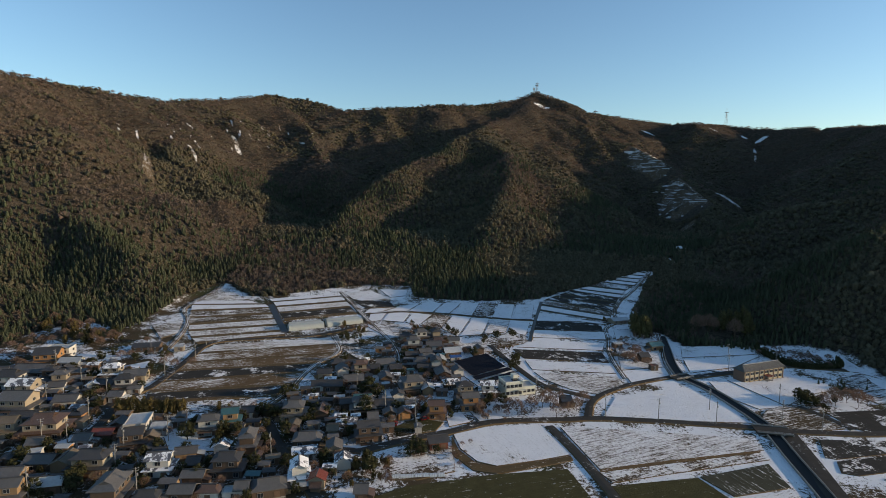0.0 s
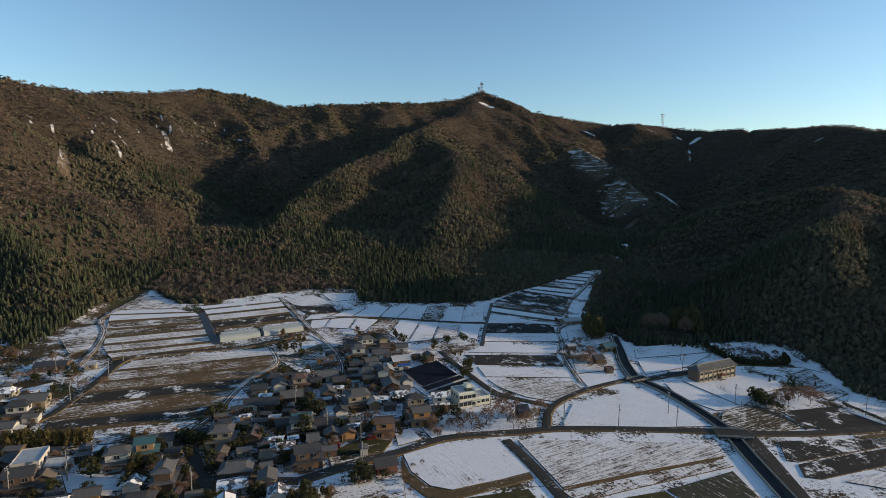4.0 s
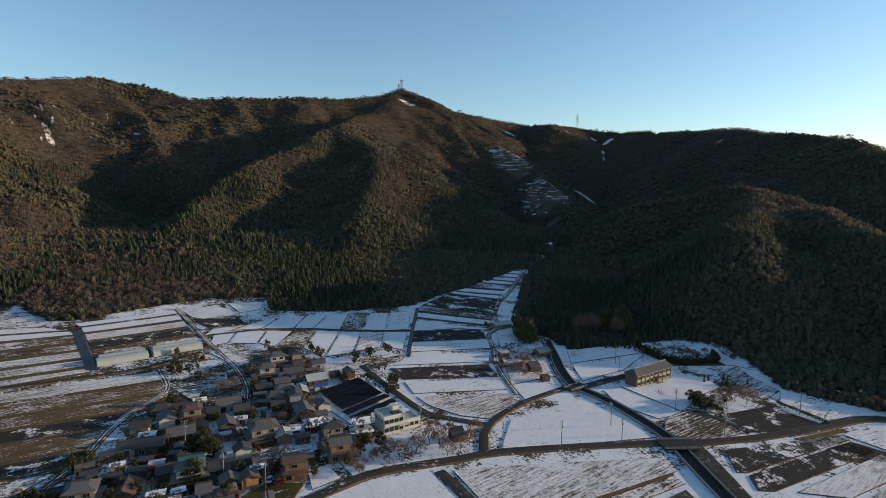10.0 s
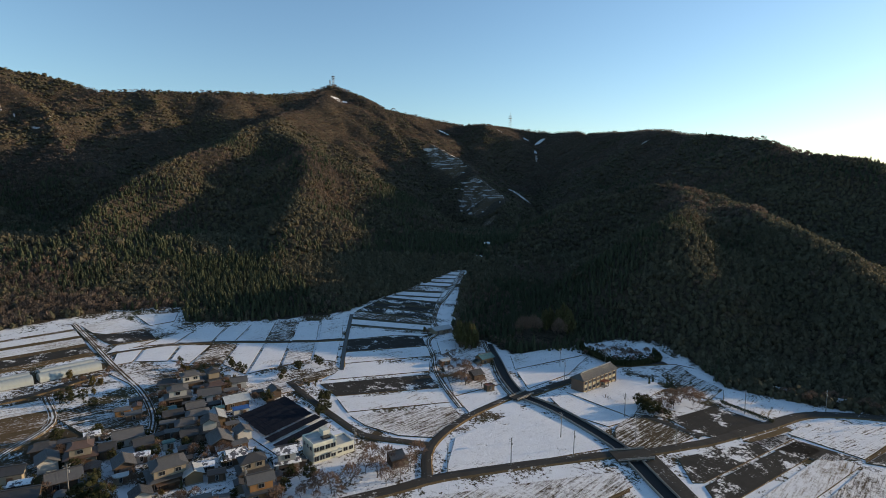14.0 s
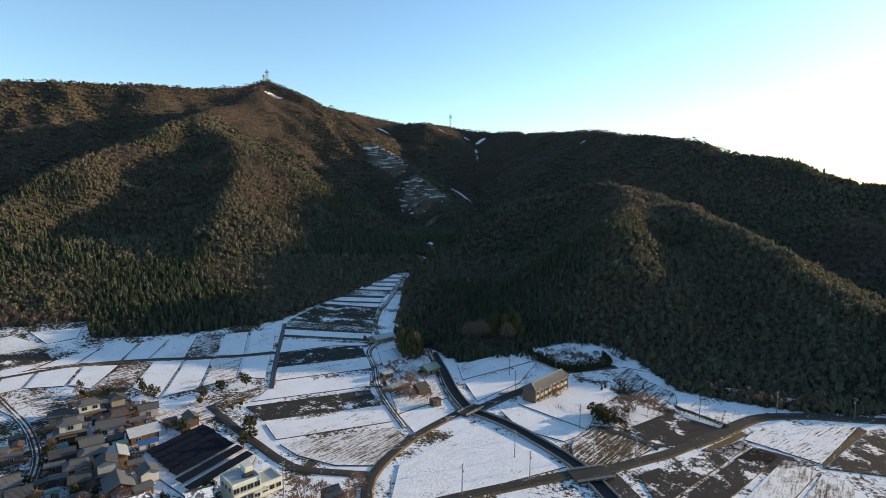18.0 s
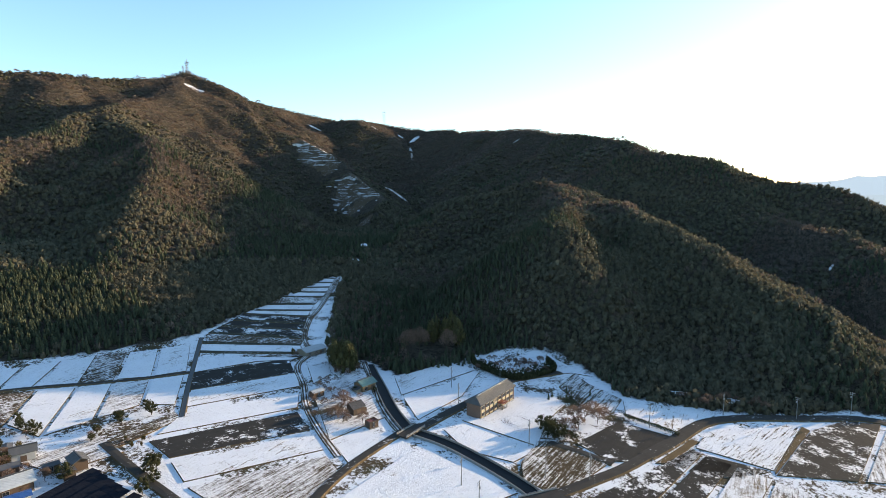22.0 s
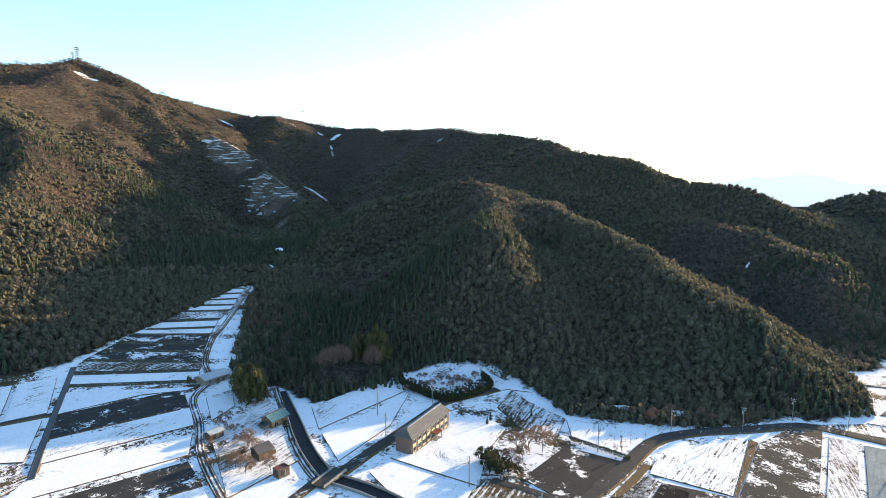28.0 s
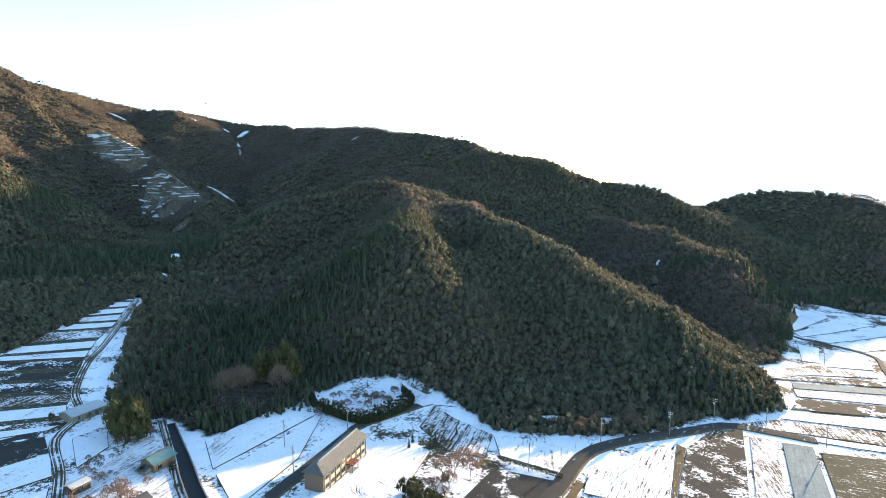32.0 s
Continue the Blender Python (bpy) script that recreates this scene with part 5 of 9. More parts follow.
house(-166.0, 296.8, 11, 13.6, 8.9, "shed", "dark", "brown", "gable")
house(-148.1, 296.8, 13, 4.8, 3.3, "shed", "pale", "beige", "gable")
house(-117.1, 200.2, 105, 10.7, 7.7, "flat", "pale", "white", "flat")
house(-108.7, 200.9, 5, 5.4, 5.0, "one", "pale", "white", "gable")
house(-126.6, 194.1, 5, 6.6, 5.0, "one", "red", "brown", "gable")
house(-125.5, 201.9, 98, 5.4, 5.0, "one", "grey", "brown", "gable")
house(-113.2, 189.1, 15, 9.3, 6.9, "two", "dark", "brown", "gable")
house(-108.1, 192.0, 106, 3.6, 5.0, "one", "tan", "brown", "gable")
house(-91.0, 202.2, 16, 9.4, 6.3, "two", "grey", "white", "irimoya")
house(-85.0, 208.9, 16, 7.5, 6.2, "two", "teal", "tan", "gable")
house(-139.0, 165.2, 6, 7.6, 5.8, "one", "grey", "tan", "gable")
house(-135.0, 173.7, 3, 8.3, 5.8, "one", "grey", "brown", "gable")
house(-127.3, 174.2, 96, 7.6, 6.0, "one", "tan", "tan", "gable")
house(-117.4, 172.7, 4, 13.3, 8.3, "two", "dark", "beige", "irimoya")
house(-101.9, 157.5, 96, 13.4, 9.2, "two", "grey", "brown", "irimoya")
house(-94.6, 172.7, 8, 8.4, 6.7, "two", "snowy", "white", "gable")
house(-80.6, 159.4, 2, 6.8, 5.0, "one", "grey", "brown", "gable")
house(-79.9, 187.7, 93, 3.5, 5.0, "one", "snowy", "white", "gable")
house(-72.5, 174.2, 5, 10.8, 7.6, "two", "dark", "brown", "irimoya")
house(-65.5, 160.9, 9, 6.2, 4.0, "shed", "pale", "white", "flat")
house(-55.4, 163.9, 17, 10.0, 6.9, "one", "grey", "brown", "irimoya")
house(-71.6, 191.2, 98, 9.6, 6.4, "two", "grey", "brown", "irimoya")
house(-50.9, 196.1, 5, 9.6, 6.6, "one", "grey", "brown", "irimoya")
house(-39.6, 190.1, 99, 5.9, 5.0, "one", "grey", "beige", "gable")
house(-42.8, 203.9, 5, 3.5, 5.0, "one", "tan", "beige", "gable")
house(-47.4, 170.9, 105, 7.5, 6.2, "two", "snowy", "white", "gable")
house(-40.9, 168.7, 92, 3.8, 5.0, "one", "red", "beige", "gable")
house(-34.6, 181.0, 100, 4.7, 5.0, "one", "snowy", "white", "gable")
house(-61.8, 217.5, 7, 10.1, 8.0, "two", "grey", "beige", "irimoya")
house(-49.6, 186.9, 14, 8.7, 6.4, "shed", "snowy", "white", "gable")
house(-51.8, 248.6, 2, 8.4, 5.9, "one", "dark", "brown", "gable")
house(-43.4, 256.5, 15, 8.6, 6.7, "one", "grey", "brown", "gable")
house(-58.9, 248.0, 12, 4.9, 5.0, "one", "dark", "white", "gable")
house(-30.5, 281.5, 14, 8.7, 6.4, "one", "grey", "white", "gable")
house(-43.4, 278.5, 12, 5.5, 5.0, "one", "dark", "brown", "gable")
house(-28.3, 260.8, 106, 6.9, 5.4, "one", "grey", "brown", "gable")
house(-14.2, 250.6, 16, 11.7, 9.3, "two", "grey", "brown", "irimoya")
house(-20.3, 239.5, 105, 4.0, 5.0, "one", "dark", "white", "gable")
house(-7.1, 248.6, 102, 5.3, 5.0, "one", "pale", "tan", "gable")
house(-34.3, 225.2, 11, 10.1, 6.6, "two", "grey", "brown", "hip")
house(-42.4, 229.1, 16, 4.4, 5.0, "one", "dark", "brown", "gable")
house(-16.3, 220.6, 106, 4.2, 5.0, "one", "brown", "orange", "gable")
house(-2.4, 223.3, 3, 7.5, 6.2, "two", "brown", "orange", "gable")
house(-1.7, 197.4, 15, 7.0, 5.3, "one", "dark", "red", "gable")
house(-5.0, 315.0, 4, 8.3, 6.5, "one", "grey", "white", "gable")
house(-10.0, 302.1, 15, 6.0, 5.0, "one", "grey", "brown", "gable")
house(-1.4, 289.8, 99, 7.6, 5.4, "one", "pale", "tan", "gable")
house(7.4, 296.3, 11, 5.8, 3.6, "shed", "blue", "white", "gable")
house(0.2, 269.7, 101, 8.9, 6.9, "one", "grey", "brown", "gable")
house(-16.6, 272.9, 13, 3.5, 2.4, "shed", "teal", "white", "gable")
house(-24.4, 273.7, 14, 5.3, 5.0, "one", "dark", "brown", "gable")
house(-10.3, 276.8, 10, 4.8, 5.0, "one", "dark", "brown", "gable")
house(-34.9, 272.7, 6, 4.1, 5.0, "one", "dark", "brown", "gable")
house(8.0, 274.0, 106, 4.8, 5.0, "one", "grey", "white", "gable")
house(10.6, 246.1, 11, 8.7, 6.2, "two", "dark", "brown", "hip")
house(12.6, 233.1, 8, 8.2, 6.2, "two", "grey", "orange", "gable")
house(21.5, 248.4, 2, 7.5, 6.2, "two", "snowy", "white", "gable")
house(-80.9, 217.0, 6, 4.4, 5.0, "one", "dark", "white", "gable")
house(-145.4, 185.1, 14, 4.5, 5.0, "one", "grey", "brown", "gable")
house(-131.2, 189.4, 4, 4.9, 5.0, "one", "grey", "white", "gable")
house(-84.6, 175.9, 6, 3.6, 5.0, "one", "dark", "brown", "gable")
house(-22.1, 220.1, 102, 3.7, 5.0, "one", "grey", "brown", "gable")
house(-28.7, 215.9, 10, 3.5, 5.0, "one", "grey", "white", "gable")
house(-9.6, 209.3, 99, 3.5, 2.6, "shed", "grey", "white", "gable")
house(110.2, 332.4, 15, 5.5, 3.6, "shed", "pale", "brown", "gable")
house(133.0, 330.5, 17, 8.0, 6.0, "one", "teal", "tan", "gable")
house(117.7, 308.0, 11, 5.1, 5.0, "one", "dark", "brown", "gable")
house(117.9, 293.0, 8, 4.1, 3.2, "shed", "red", "brown", "flat")
house(129.8, 391.4, 15, 13.0, 8.7, "shed", "pale", "beige", "gable")
house(56.8, 239.9, 8, 4.2, 5.0, "one", "grey", "brown", "gable")
house(-63.1, 162.2, 7, 3.5, 5.0, "one", "grey", "brown", "gable")
house(-25.5, 162.9, 2, 3.5, 5.0, "one", "grey", "brown", "gable")
house(-149.9, 169.5, 93, 5.5, 4.3, "shed", "dark", "brown", "gable")
house(-11.8, 286.7, 7, 7.0, 5.3, "one", "grey", "white", "irimoya")
house(-114.4, 154.1, 7, 3.6, 2.4, "shed", "dark", "brown", "gable")
house(-169.2, 268.2, 91, 4.6, 3.4, "shed", "grey", "brown", "gable")
house(-38.4, 176.9, 1, 4.4, 2.8, "shed", "snowy", "tan", "gable")
house(-130.4, 154.6, 12, 7.7, 6.2, "two", "grey", "tan", "gable")
house(-58.2, 236.2, 16, 3.9, 2.7, "shed", "snowy", "tan", "gable")
house(-176.7, 242.5, 13, 7.5, 6.2, "two", "grey", "brown", "irimoya")
house(-23.0, 331.6, 4, 6.7, 5.2, "one", "dark", "beige", "irimoya")
house(-24.6, 213.1, 99, 3.7, 2.6, "shed", "dark", "beige", "gable")
house(-147.8, 224.7, 4, 5.2, 4.1, "shed", "dark", "brown", "gable")
house(-178.1, 195.4, 9, 4.7, 3.0, "shed", "brown", "brown", "gable")
house(-177.1, 253.0, 11, 7.4, 4.8, "one", "grey", "brown", "irimoya")
house(-13.9, 232.3, 16, 4.9, 3.0, "shed", "grey", "beige", "gable")
house(16.8, 240.0, 13, 4.5, 3.2, "shed", "dark", "brown", "gable")
house(5.0, 256.7, 11, 8.0, 5.9, "one", "snowy", "brown", "irimoya")
house(-147.6, 253.0, 11, 9.3, 7.0, "one", "grey", "beige", "gable")
house(-42.1, 241.2, 1, 3.7, 2.7, "shed", "dark", "brown", "gable")
house(-27.8, 253.1, 11, 4.0, 2.5, "shed", "pale", "beige", "gable")
house(-158.3, 233.0, 11, 3.6, 2.3, "shed", "dark", "brown", "gable")
house(-51.7, 209.0, 12, 4.8, 3.1, "shed", "grey", "beige", "gable")
house(-191.2, 220.2, 16, 4.9, 3.6, "shed", "pale", "tan", "gable")
house(-222.3, 250.2, 104, 9.4, 7.2, "one", "grey", "brown", "irimoya")
house(-157.6, 172.3, 9, 8.3, 6.4, "one", "dark", "beige", "gable")
house(-42.5, 286.7, 16, 4.8, 3.7, "shed", "snowy", "white", "gable")
house(-212.0, 239.4, 13, 3.7, 2.4, "shed", "grey", "brown", "gable")
house(-170.4, 187.4, 5, 8.7, 6.2, "one", "snowy", "brown", "gable")
house(-3.1, 324.2, 16, 7.5, 5.2, "one", "brown", "brown", "irimoya")
house(-159.4, 253.8, 5, 9.4, 7.3, "two", "snowy", "brown", "irimoya")
house(-218.6, 240.2, 15, 5.5, 3.8, "shed", "brown", "brown", "gable")
house(-87.5, 164.4, 0, 5.3, 3.6, "shed", "grey", "tan", "gable")
house(-134.6, 183.8, 2, 4.3, 3.3, "shed", "pale", "orange", "gable")
house(-10.0, 324.4, 2, 3.8, 2.6, "shed", "grey", "brown", "gable")
house(-25.4, 228.8, 5, 7.2, 5.7, "one", "dark", "brown", "gable")
house(3.6, 317.4, 6, 5.4, 3.8, "shed", "grey", "brown", "gable")
house(-164.7, 205.3, 7, 9.1, 5.7, "one", "dark", "beige", "gable")
house(-36.5, 253.2, 13, 4.4, 3.2, "shed", "dark", "brown", "gable")
house(-42.2, 270.6, 9, 8.6, 6.4, "two", "brown", "beige", "irimoya")
house(5.5, 305.0, 16, 9.0, 7.1, "one", "pale", "brown", "gable")
house(-213.9, 246.4, 10, 4.0, 2.5, "shed", "grey", "tan", "gable")
house(-166.4, 246.0, 6, 4.6, 3.6, "shed", "tan", "brown", "gable")
house(-49.1, 282.7, 5, 4.7, 3.4, "shed", "dark", "brown", "gable")
house(-51.1, 231.9, 1, 5.5, 3.4, "shed", "dark", "brown", "gable")
house(-19.6, 302.7, 17, 5.2, 3.9, "shed", "teal", "brown", "gable")
house(-171.5, 229.8, 6, 4.9, 3.8, "shed", "grey", "brown", "gable")
house(-50.5, 238.3, 1, 4.0, 2.9, "shed", "dark", "brown", "gable")
house(-209.1, 257.7, 16, 5.1, 3.9, "shed", "brown", "brown", "gable")
house(-211.5, 231.9, 97, 9.3, 7.0, "one", "dark", "brown", "gable")
house(-3.4, 279.1, 94, 7.7, 6.2, "two", "dark", "brown", "gable")
house(-51.1, 220.1, 93, 8.4, 5.5, "one", "brown", "brown", "gable")
house(-27.0, 235.9, 91, 4.4, 2.8, "shed", "grey", "beige", "gable")
house(-28.6, 201.6, 13, 9.8, 6.5, "two", "dark", "brown", "gable")
house(-150.8, 216.0, 0, 5.4, 4.2, "shed", "snowy", "tan", "gable")
house(-4.4, 334.0, 105, 7.6, 6.2, "two", "dark", "beige", "irimoya")
house(-9.9, 259.0, 8, 3.8, 2.5, "shed", "dark", "brown", "gable")
house(-189.0, 212.3, 102, 4.8, 3.6, "shed", "dark", "brown", "gable")
house(-157.6, 208.8, 12, 4.9, 3.1, "shed", "snowy", "tan", "gable")
house(-35.7, 234.6, 6, 6.8, 4.3, "one", "teal", "beige", "gable")
house(-100.6, 184.0, 11, 4.1, 3.1, "shed", "dark", "brown", "gable")
house(-182.6, 204.1, 96, 4.4, 3.0, "shed", "dark", "brown", "gable")
house(-183.4, 240.4, 101, 4.4, 3.2, "shed", "grey", "brown", "gable")
house(-18.5, 289.8, 3, 5.1, 3.3, "shed", "grey", "brown", "gable")
house(-140.7, 152.5, 103, 7.5, 6.2, "two", "dark", "brown", "gable")
house(-105.5, 171.4, 17, 4.2, 2.7, "shed", "dark", "white", "gable")
house(-31.6, 309.6, 98, 4.1, 2.9, "shed", "brown", "tan", "gable")
house(-161.7, 177.6, 12, 3.7, 2.6, "shed", "dark", "brown", "gable")
house(-51.4, 269.7, 107, 7.2, 5.5, "one", "grey", "white", "gable")
house(-38.4, 209.8, 11, 7.7, 5.1, "one", "snowy", "tan", "irimoya")
house(-34.7, 247.8, 10, 5.0, 3.7, "shed", "dark", "brown", "gable")
house(-17.3, 315.2, 7, 9.4, 7.3, "two", "grey", "brown", "irimoya")
house(-59.1, 208.2, 92, 5.5, 4.3, "shed", "tan", "brown", "gable")
house(-20.9, 279.5, 18, 3.9, 2.4, "shed", "dark", "brown", "gable")
house(-146.6, 164.6, 1, 5.0, 3.2, "shed", "dark", "brown", "gable")
house(2.0, 333.1, 94, 3.8, 2.5, "shed", "grey", "brown", "gable")
house(-129.4, 211.6, 3, 5.1, 3.9, "shed", "grey", "brown", "gable")
house(-65.3, 182.6, 96, 3.9, 2.7, "shed", "brown", "white", "gable")
house(-16.2, 281.4, 1, 4.8, 3.1, "shed", "grey", "brown", "gable")
house(-127.0, 183.8, 16, 3.7, 2.4, "shed", "snowy", "brown", "gable")
house(-67.8, 225.0, 93, 3.8, 3.0, "shed", "dark", "brown", "gable")
house(-184.0, 256.4, 100, 6.1, 4.6, "one", "dark", "brown", "irimoya")
house(-59.6, 181.7, 16, 4.5, 3.3, "shed", "tan", "tan", "gable")
house(-58.9, 264.0, 1, 6.2, 4.9, "one", "dark", "beige", "gable")
house(-42.0, 246.3, 95, 3.6, 2.3, "shed", "grey", "brown", "gable")
house(-104.7, 206.6, 17, 4.3, 2.7, "shed", "grey", "brown", "gable")
house(-36.5, 185.6, 1, 3.7, 2.5, "shed", "brown", "brown", "gable")
house(-175.5, 265.1, 5, 5.3, 4.2, "shed", "snowy", "brown", "gable")
house(-0.1, 247.1, 3, 5.1, 3.5, "shed", "brown", "brown", "gable")
house(-152.4, 210.5, 13, 3.7, 2.7, "shed", "brown", "tan", "gable")
house(-162.3, 230.0, 100, 4.0, 2.7, "shed", "grey", "brown", "gable")
house(-89.9, 216.2, 9, 3.8, 2.4, "shed", "dark", "brown", "gable")
house(-1.1, 298.8, 12, 4.0, 2.8, "shed", "teal", "tan", "gable")
house(-31.9, 301.7, 16, 5.4, 3.9, "shed", "grey", "brown", "gable")
house(-3.5, 253.0, 1, 4.9, 3.8, "shed", "snowy", "brown", "gable")
house(-13.6, 331.8, 15, 9.3, 6.5, "two", "grey", "brown", "irimoya")
house(-62.5, 170.4, 1, 4.4, 3.0, "shed", "teal", "brown", "gable")
house(-98.5, 209.6, 10, 6.3, 4.0, "one", "snowy", "brown", "irimoya")
house(6.7, 265.8, 18, 5.0, 3.6, "shed", "grey", "brown", "gable")
house(-10.6, 267.0, 14, 4.6, 3.1, "shed", "dark", "brown", "gable")
house(-81.1, 168.0, 2, 6.3, 4.3, "one", "grey", "brown", "gable")
house(19.3, 306.2, 103, 3.9, 3.0, "shed", "dark", "brown", "gable")
house(-89.9, 156.0, 3, 6.8, 4.2, "one", "dark", "brown", "irimoya")
house(-123.7, 161.0, 13, 8.6, 5.5, "one", "pale", "brown", "gable")
house(-105.6, 185.8, 90, 4.9, 3.9, "shed", "dark", "brown", "gable")
house(-130.3, 164.0, 8, 3.9, 3.0, "shed", "dark", "brown", "gable")
house(-12.9, 307.0, 9, 3.7, 2.4, "shed", "dark", "brown", "gable")
house(-184.7, 247.0, 11, 7.5, 6.2, "two", "dark", "brown", "irimoya")
house(-24.0, 322.5, 4, 3.6, 2.5, "shed", "grey", "brown", "gable")
house(-175.3, 205.1, 2, 3.5, 2.4, "shed", "grey", "brown", "gable")
house(6.8, 326.6, 3, 6.3, 4.7, "one", "grey", "white", "gable")
house(-214.4, 255.9, 3, 4.1, 3.0, "shed", "dark", "beige", "gable")
house(-106.2, 211.5, 103, 4.6, 3.3, "shed", "grey", "tan", "gable")
house(-90.4, 182.5, 15, 6.5, 4.4, "one", "grey", "tan", "gable")
house(-203.4, 227.3, 13, 4.3, 3.1, "shed", "brown", "brown", "gable")
house(-46.4, 235.4, 7, 4.3, 2.9, "shed", "pale", "brown", "gable")
house(4.3, 282.5, 11, 4.4, 3.2, "shed", "grey", "brown", "gable")
house(-148.1, 175.1, 100, 4.4, 3.3, "shed", "dark", "brown", "gable")
house(-97.3, 179.5, 16, 4.8, 3.5, "shed", "brown", "brown", "gable")
house(-2.8, 303.9, 14, 4.4, 3.4, "shed", "dark", "brown", "gable")
house(-3.8, 232.8, 6, 5.2, 3.4, "shed", "grey", "brown", "gable")
house(-17.3, 296.1, 12, 6.3, 3.9, "one", "dark", "brown", "gable")
house(-80.3, 203.9, 3, 4.8, 3.1, "shed", "dark", "beige", "gable")
house(-115.5, 210.1, 4, 4.3, 3.2, "shed", "dark", "brown", "gable")
house(-171.8, 247.5, 16, 5.2, 3.9, "shed", "grey", "white", "gable")
house(-63.7, 243.9, 14, 4.3, 3.4, "shed", "dark", "brown", "gable")
house(-42.0, 216.5, 6, 4.8, 3.0, "shed", "snowy", "brown", "gable")
house(-8.4, 294.4, 9, 7.8, 5.4, "one", "grey", "brown", "irimoya")
house(6.5, 238.3, 94, 3.5, 2.4, "shed", "dark", "beige", "gable")
house(-146.4, 210.2, 91, 6.7, 4.5, "one", "dark", "orange", "irimoya")
house(-158.7, 184.9, 3, 3.5, 2.4, "shed", "grey", "brown", "gable")
house(-21.9, 208.7, 9, 5.2, 3.7, "shed", "grey", "brown", "gable")
house(-65.0, 232.0, 15, 4.6, 3.5, "shed", "dark", "brown", "gable")
house(-141.6, 204.3, 95, 4.7, 3.0, "shed", "tan", "beige", "gable")
house(-14.2, 226.9, 13, 4.5, 3.3, "shed", "snowy", "brown", "gable")
house(-209.8, 251.0, 10, 6.3, 4.0, "one", "grey", "brown", "irimoya")
house(-163.8, 215.4, 17, 3.8, 2.7, "shed", "grey", "beige", "gable")
house(-54.7, 257.0, 4, 5.3, 3.6, "shed", "snowy", "brown", "gable")
house(-75.8, 208.9, 10, 5.1, 3.3, "shed", "dark", "tan", "gable")
house(-142.3, 179.9, 17, 4.4, 3.5, "shed", "pale", "white", "gable")
house(-174.9, 226.3, 4, 3.8, 3.0, "shed", "dark", "brown", "gable")
house(-195.4, 227.5, 13, 4.4, 3.0, "shed", "dark", "brown", "gable")
house(-68.0, 237.5, 16, 5.0, 3.1, "shed", "grey", "brown", "gable")
house(-36.3, 306.9, 7, 5.3, 3.9, "shed", "grey", "orange", "gable")
house(-153.5, 261.6, 9, 3.9, 2.9, "shed", "snowy", "brown", "gable")
house(-9.7, 340.1, 4, 4.3, 2.9, "shed", "grey", "brown", "gable")
house(14.5, 312.5, 13, 4.2, 2.9, "shed", "dark", "brown", "gable")
house(-57.7, 228.8, 18, 5.2, 3.7, "shed", "dark", "brown", "gable")
house(-45.6, 212.3, 17, 4.3, 3.1, "shed", "brown", "brown", "gable")
house(-58.0, 172.7, 8, 3.8, 2.7, "shed", "dark", "brown", "gable")
house(-77.8, 180.2, 95, 3.8, 2.9, "shed", "grey", "beige", "gable")
house(-41.8, 198.4, 16, 3.8, 3.0, "shed", "grey", "tan", "gable")
house(-72.7, 160.1, 1, 6.3, 4.0, "one", "brown", "white", "irimoya")
house(-61.1, 177.0, 3, 3.7, 2.7, "shed", "grey", "brown", "gable")
house(-71.3, 220.2, 17, 6.6, 4.2, "one", "dark", "brown", "gable")
house(-37.1, 261.3, 91, 5.2, 3.9, "shed", "brown", "brown", "gable")
house(-166.5, 237.1, 91, 5.1, 3.3, "shed", "grey", "beige", "gable")
house(-199.8, 219.6, 8, 4.0, 2.8, "shed", "grey", "tan", "gable")
house(-64.3, 227.4, 107, 3.5, 2.7, "shed", "dark", "beige", "gable")
house(-33.1, 316.1, 18, 4.6, 3.2, "shed", "dark", "brown", "gable")
house(-36.1, 217.1, 18, 3.6, 2.7, "shed", "snowy", "brown", "gable")
house(-111.4, 180.1, 2, 4.1, 2.8, "shed", "grey", "brown", "gable")
house(-58.8, 202.3, 97, 4.9, 3.5, "shed", "brown", "brown", "gable")
house(21.7, 311.7, 106, 6.0, 3.9, "one", "grey", "brown", "gable")
house(-23.7, 266.0, 3, 4.5, 3.4, "shed", "snowy", "white", "gable")
house(-55.3, 279.0, 11, 6.3, 4.6, "one", "dark", "brown", "irimoya")
house(1.7, 231.6, 2, 3.8, 3.0, "shed", "grey", "brown", "gable")

CARS = [(-119.0, 197.8), (-144.0, 195.9), (-149.1, 196.4), (-61.7, 175.2), (-10.1, 221.1), (-3.9, 221.6), (-7.2, 219.1), (-156.4, 198.2), (19.0, 223.4), (-166.9, 232.4), (-136.5, 231.9), (-90.0, 169.3), (-33.1, 214.0), (-19.1, 213.5), (-54.5, 210.8)]
YARD = (172.9, 268.2)

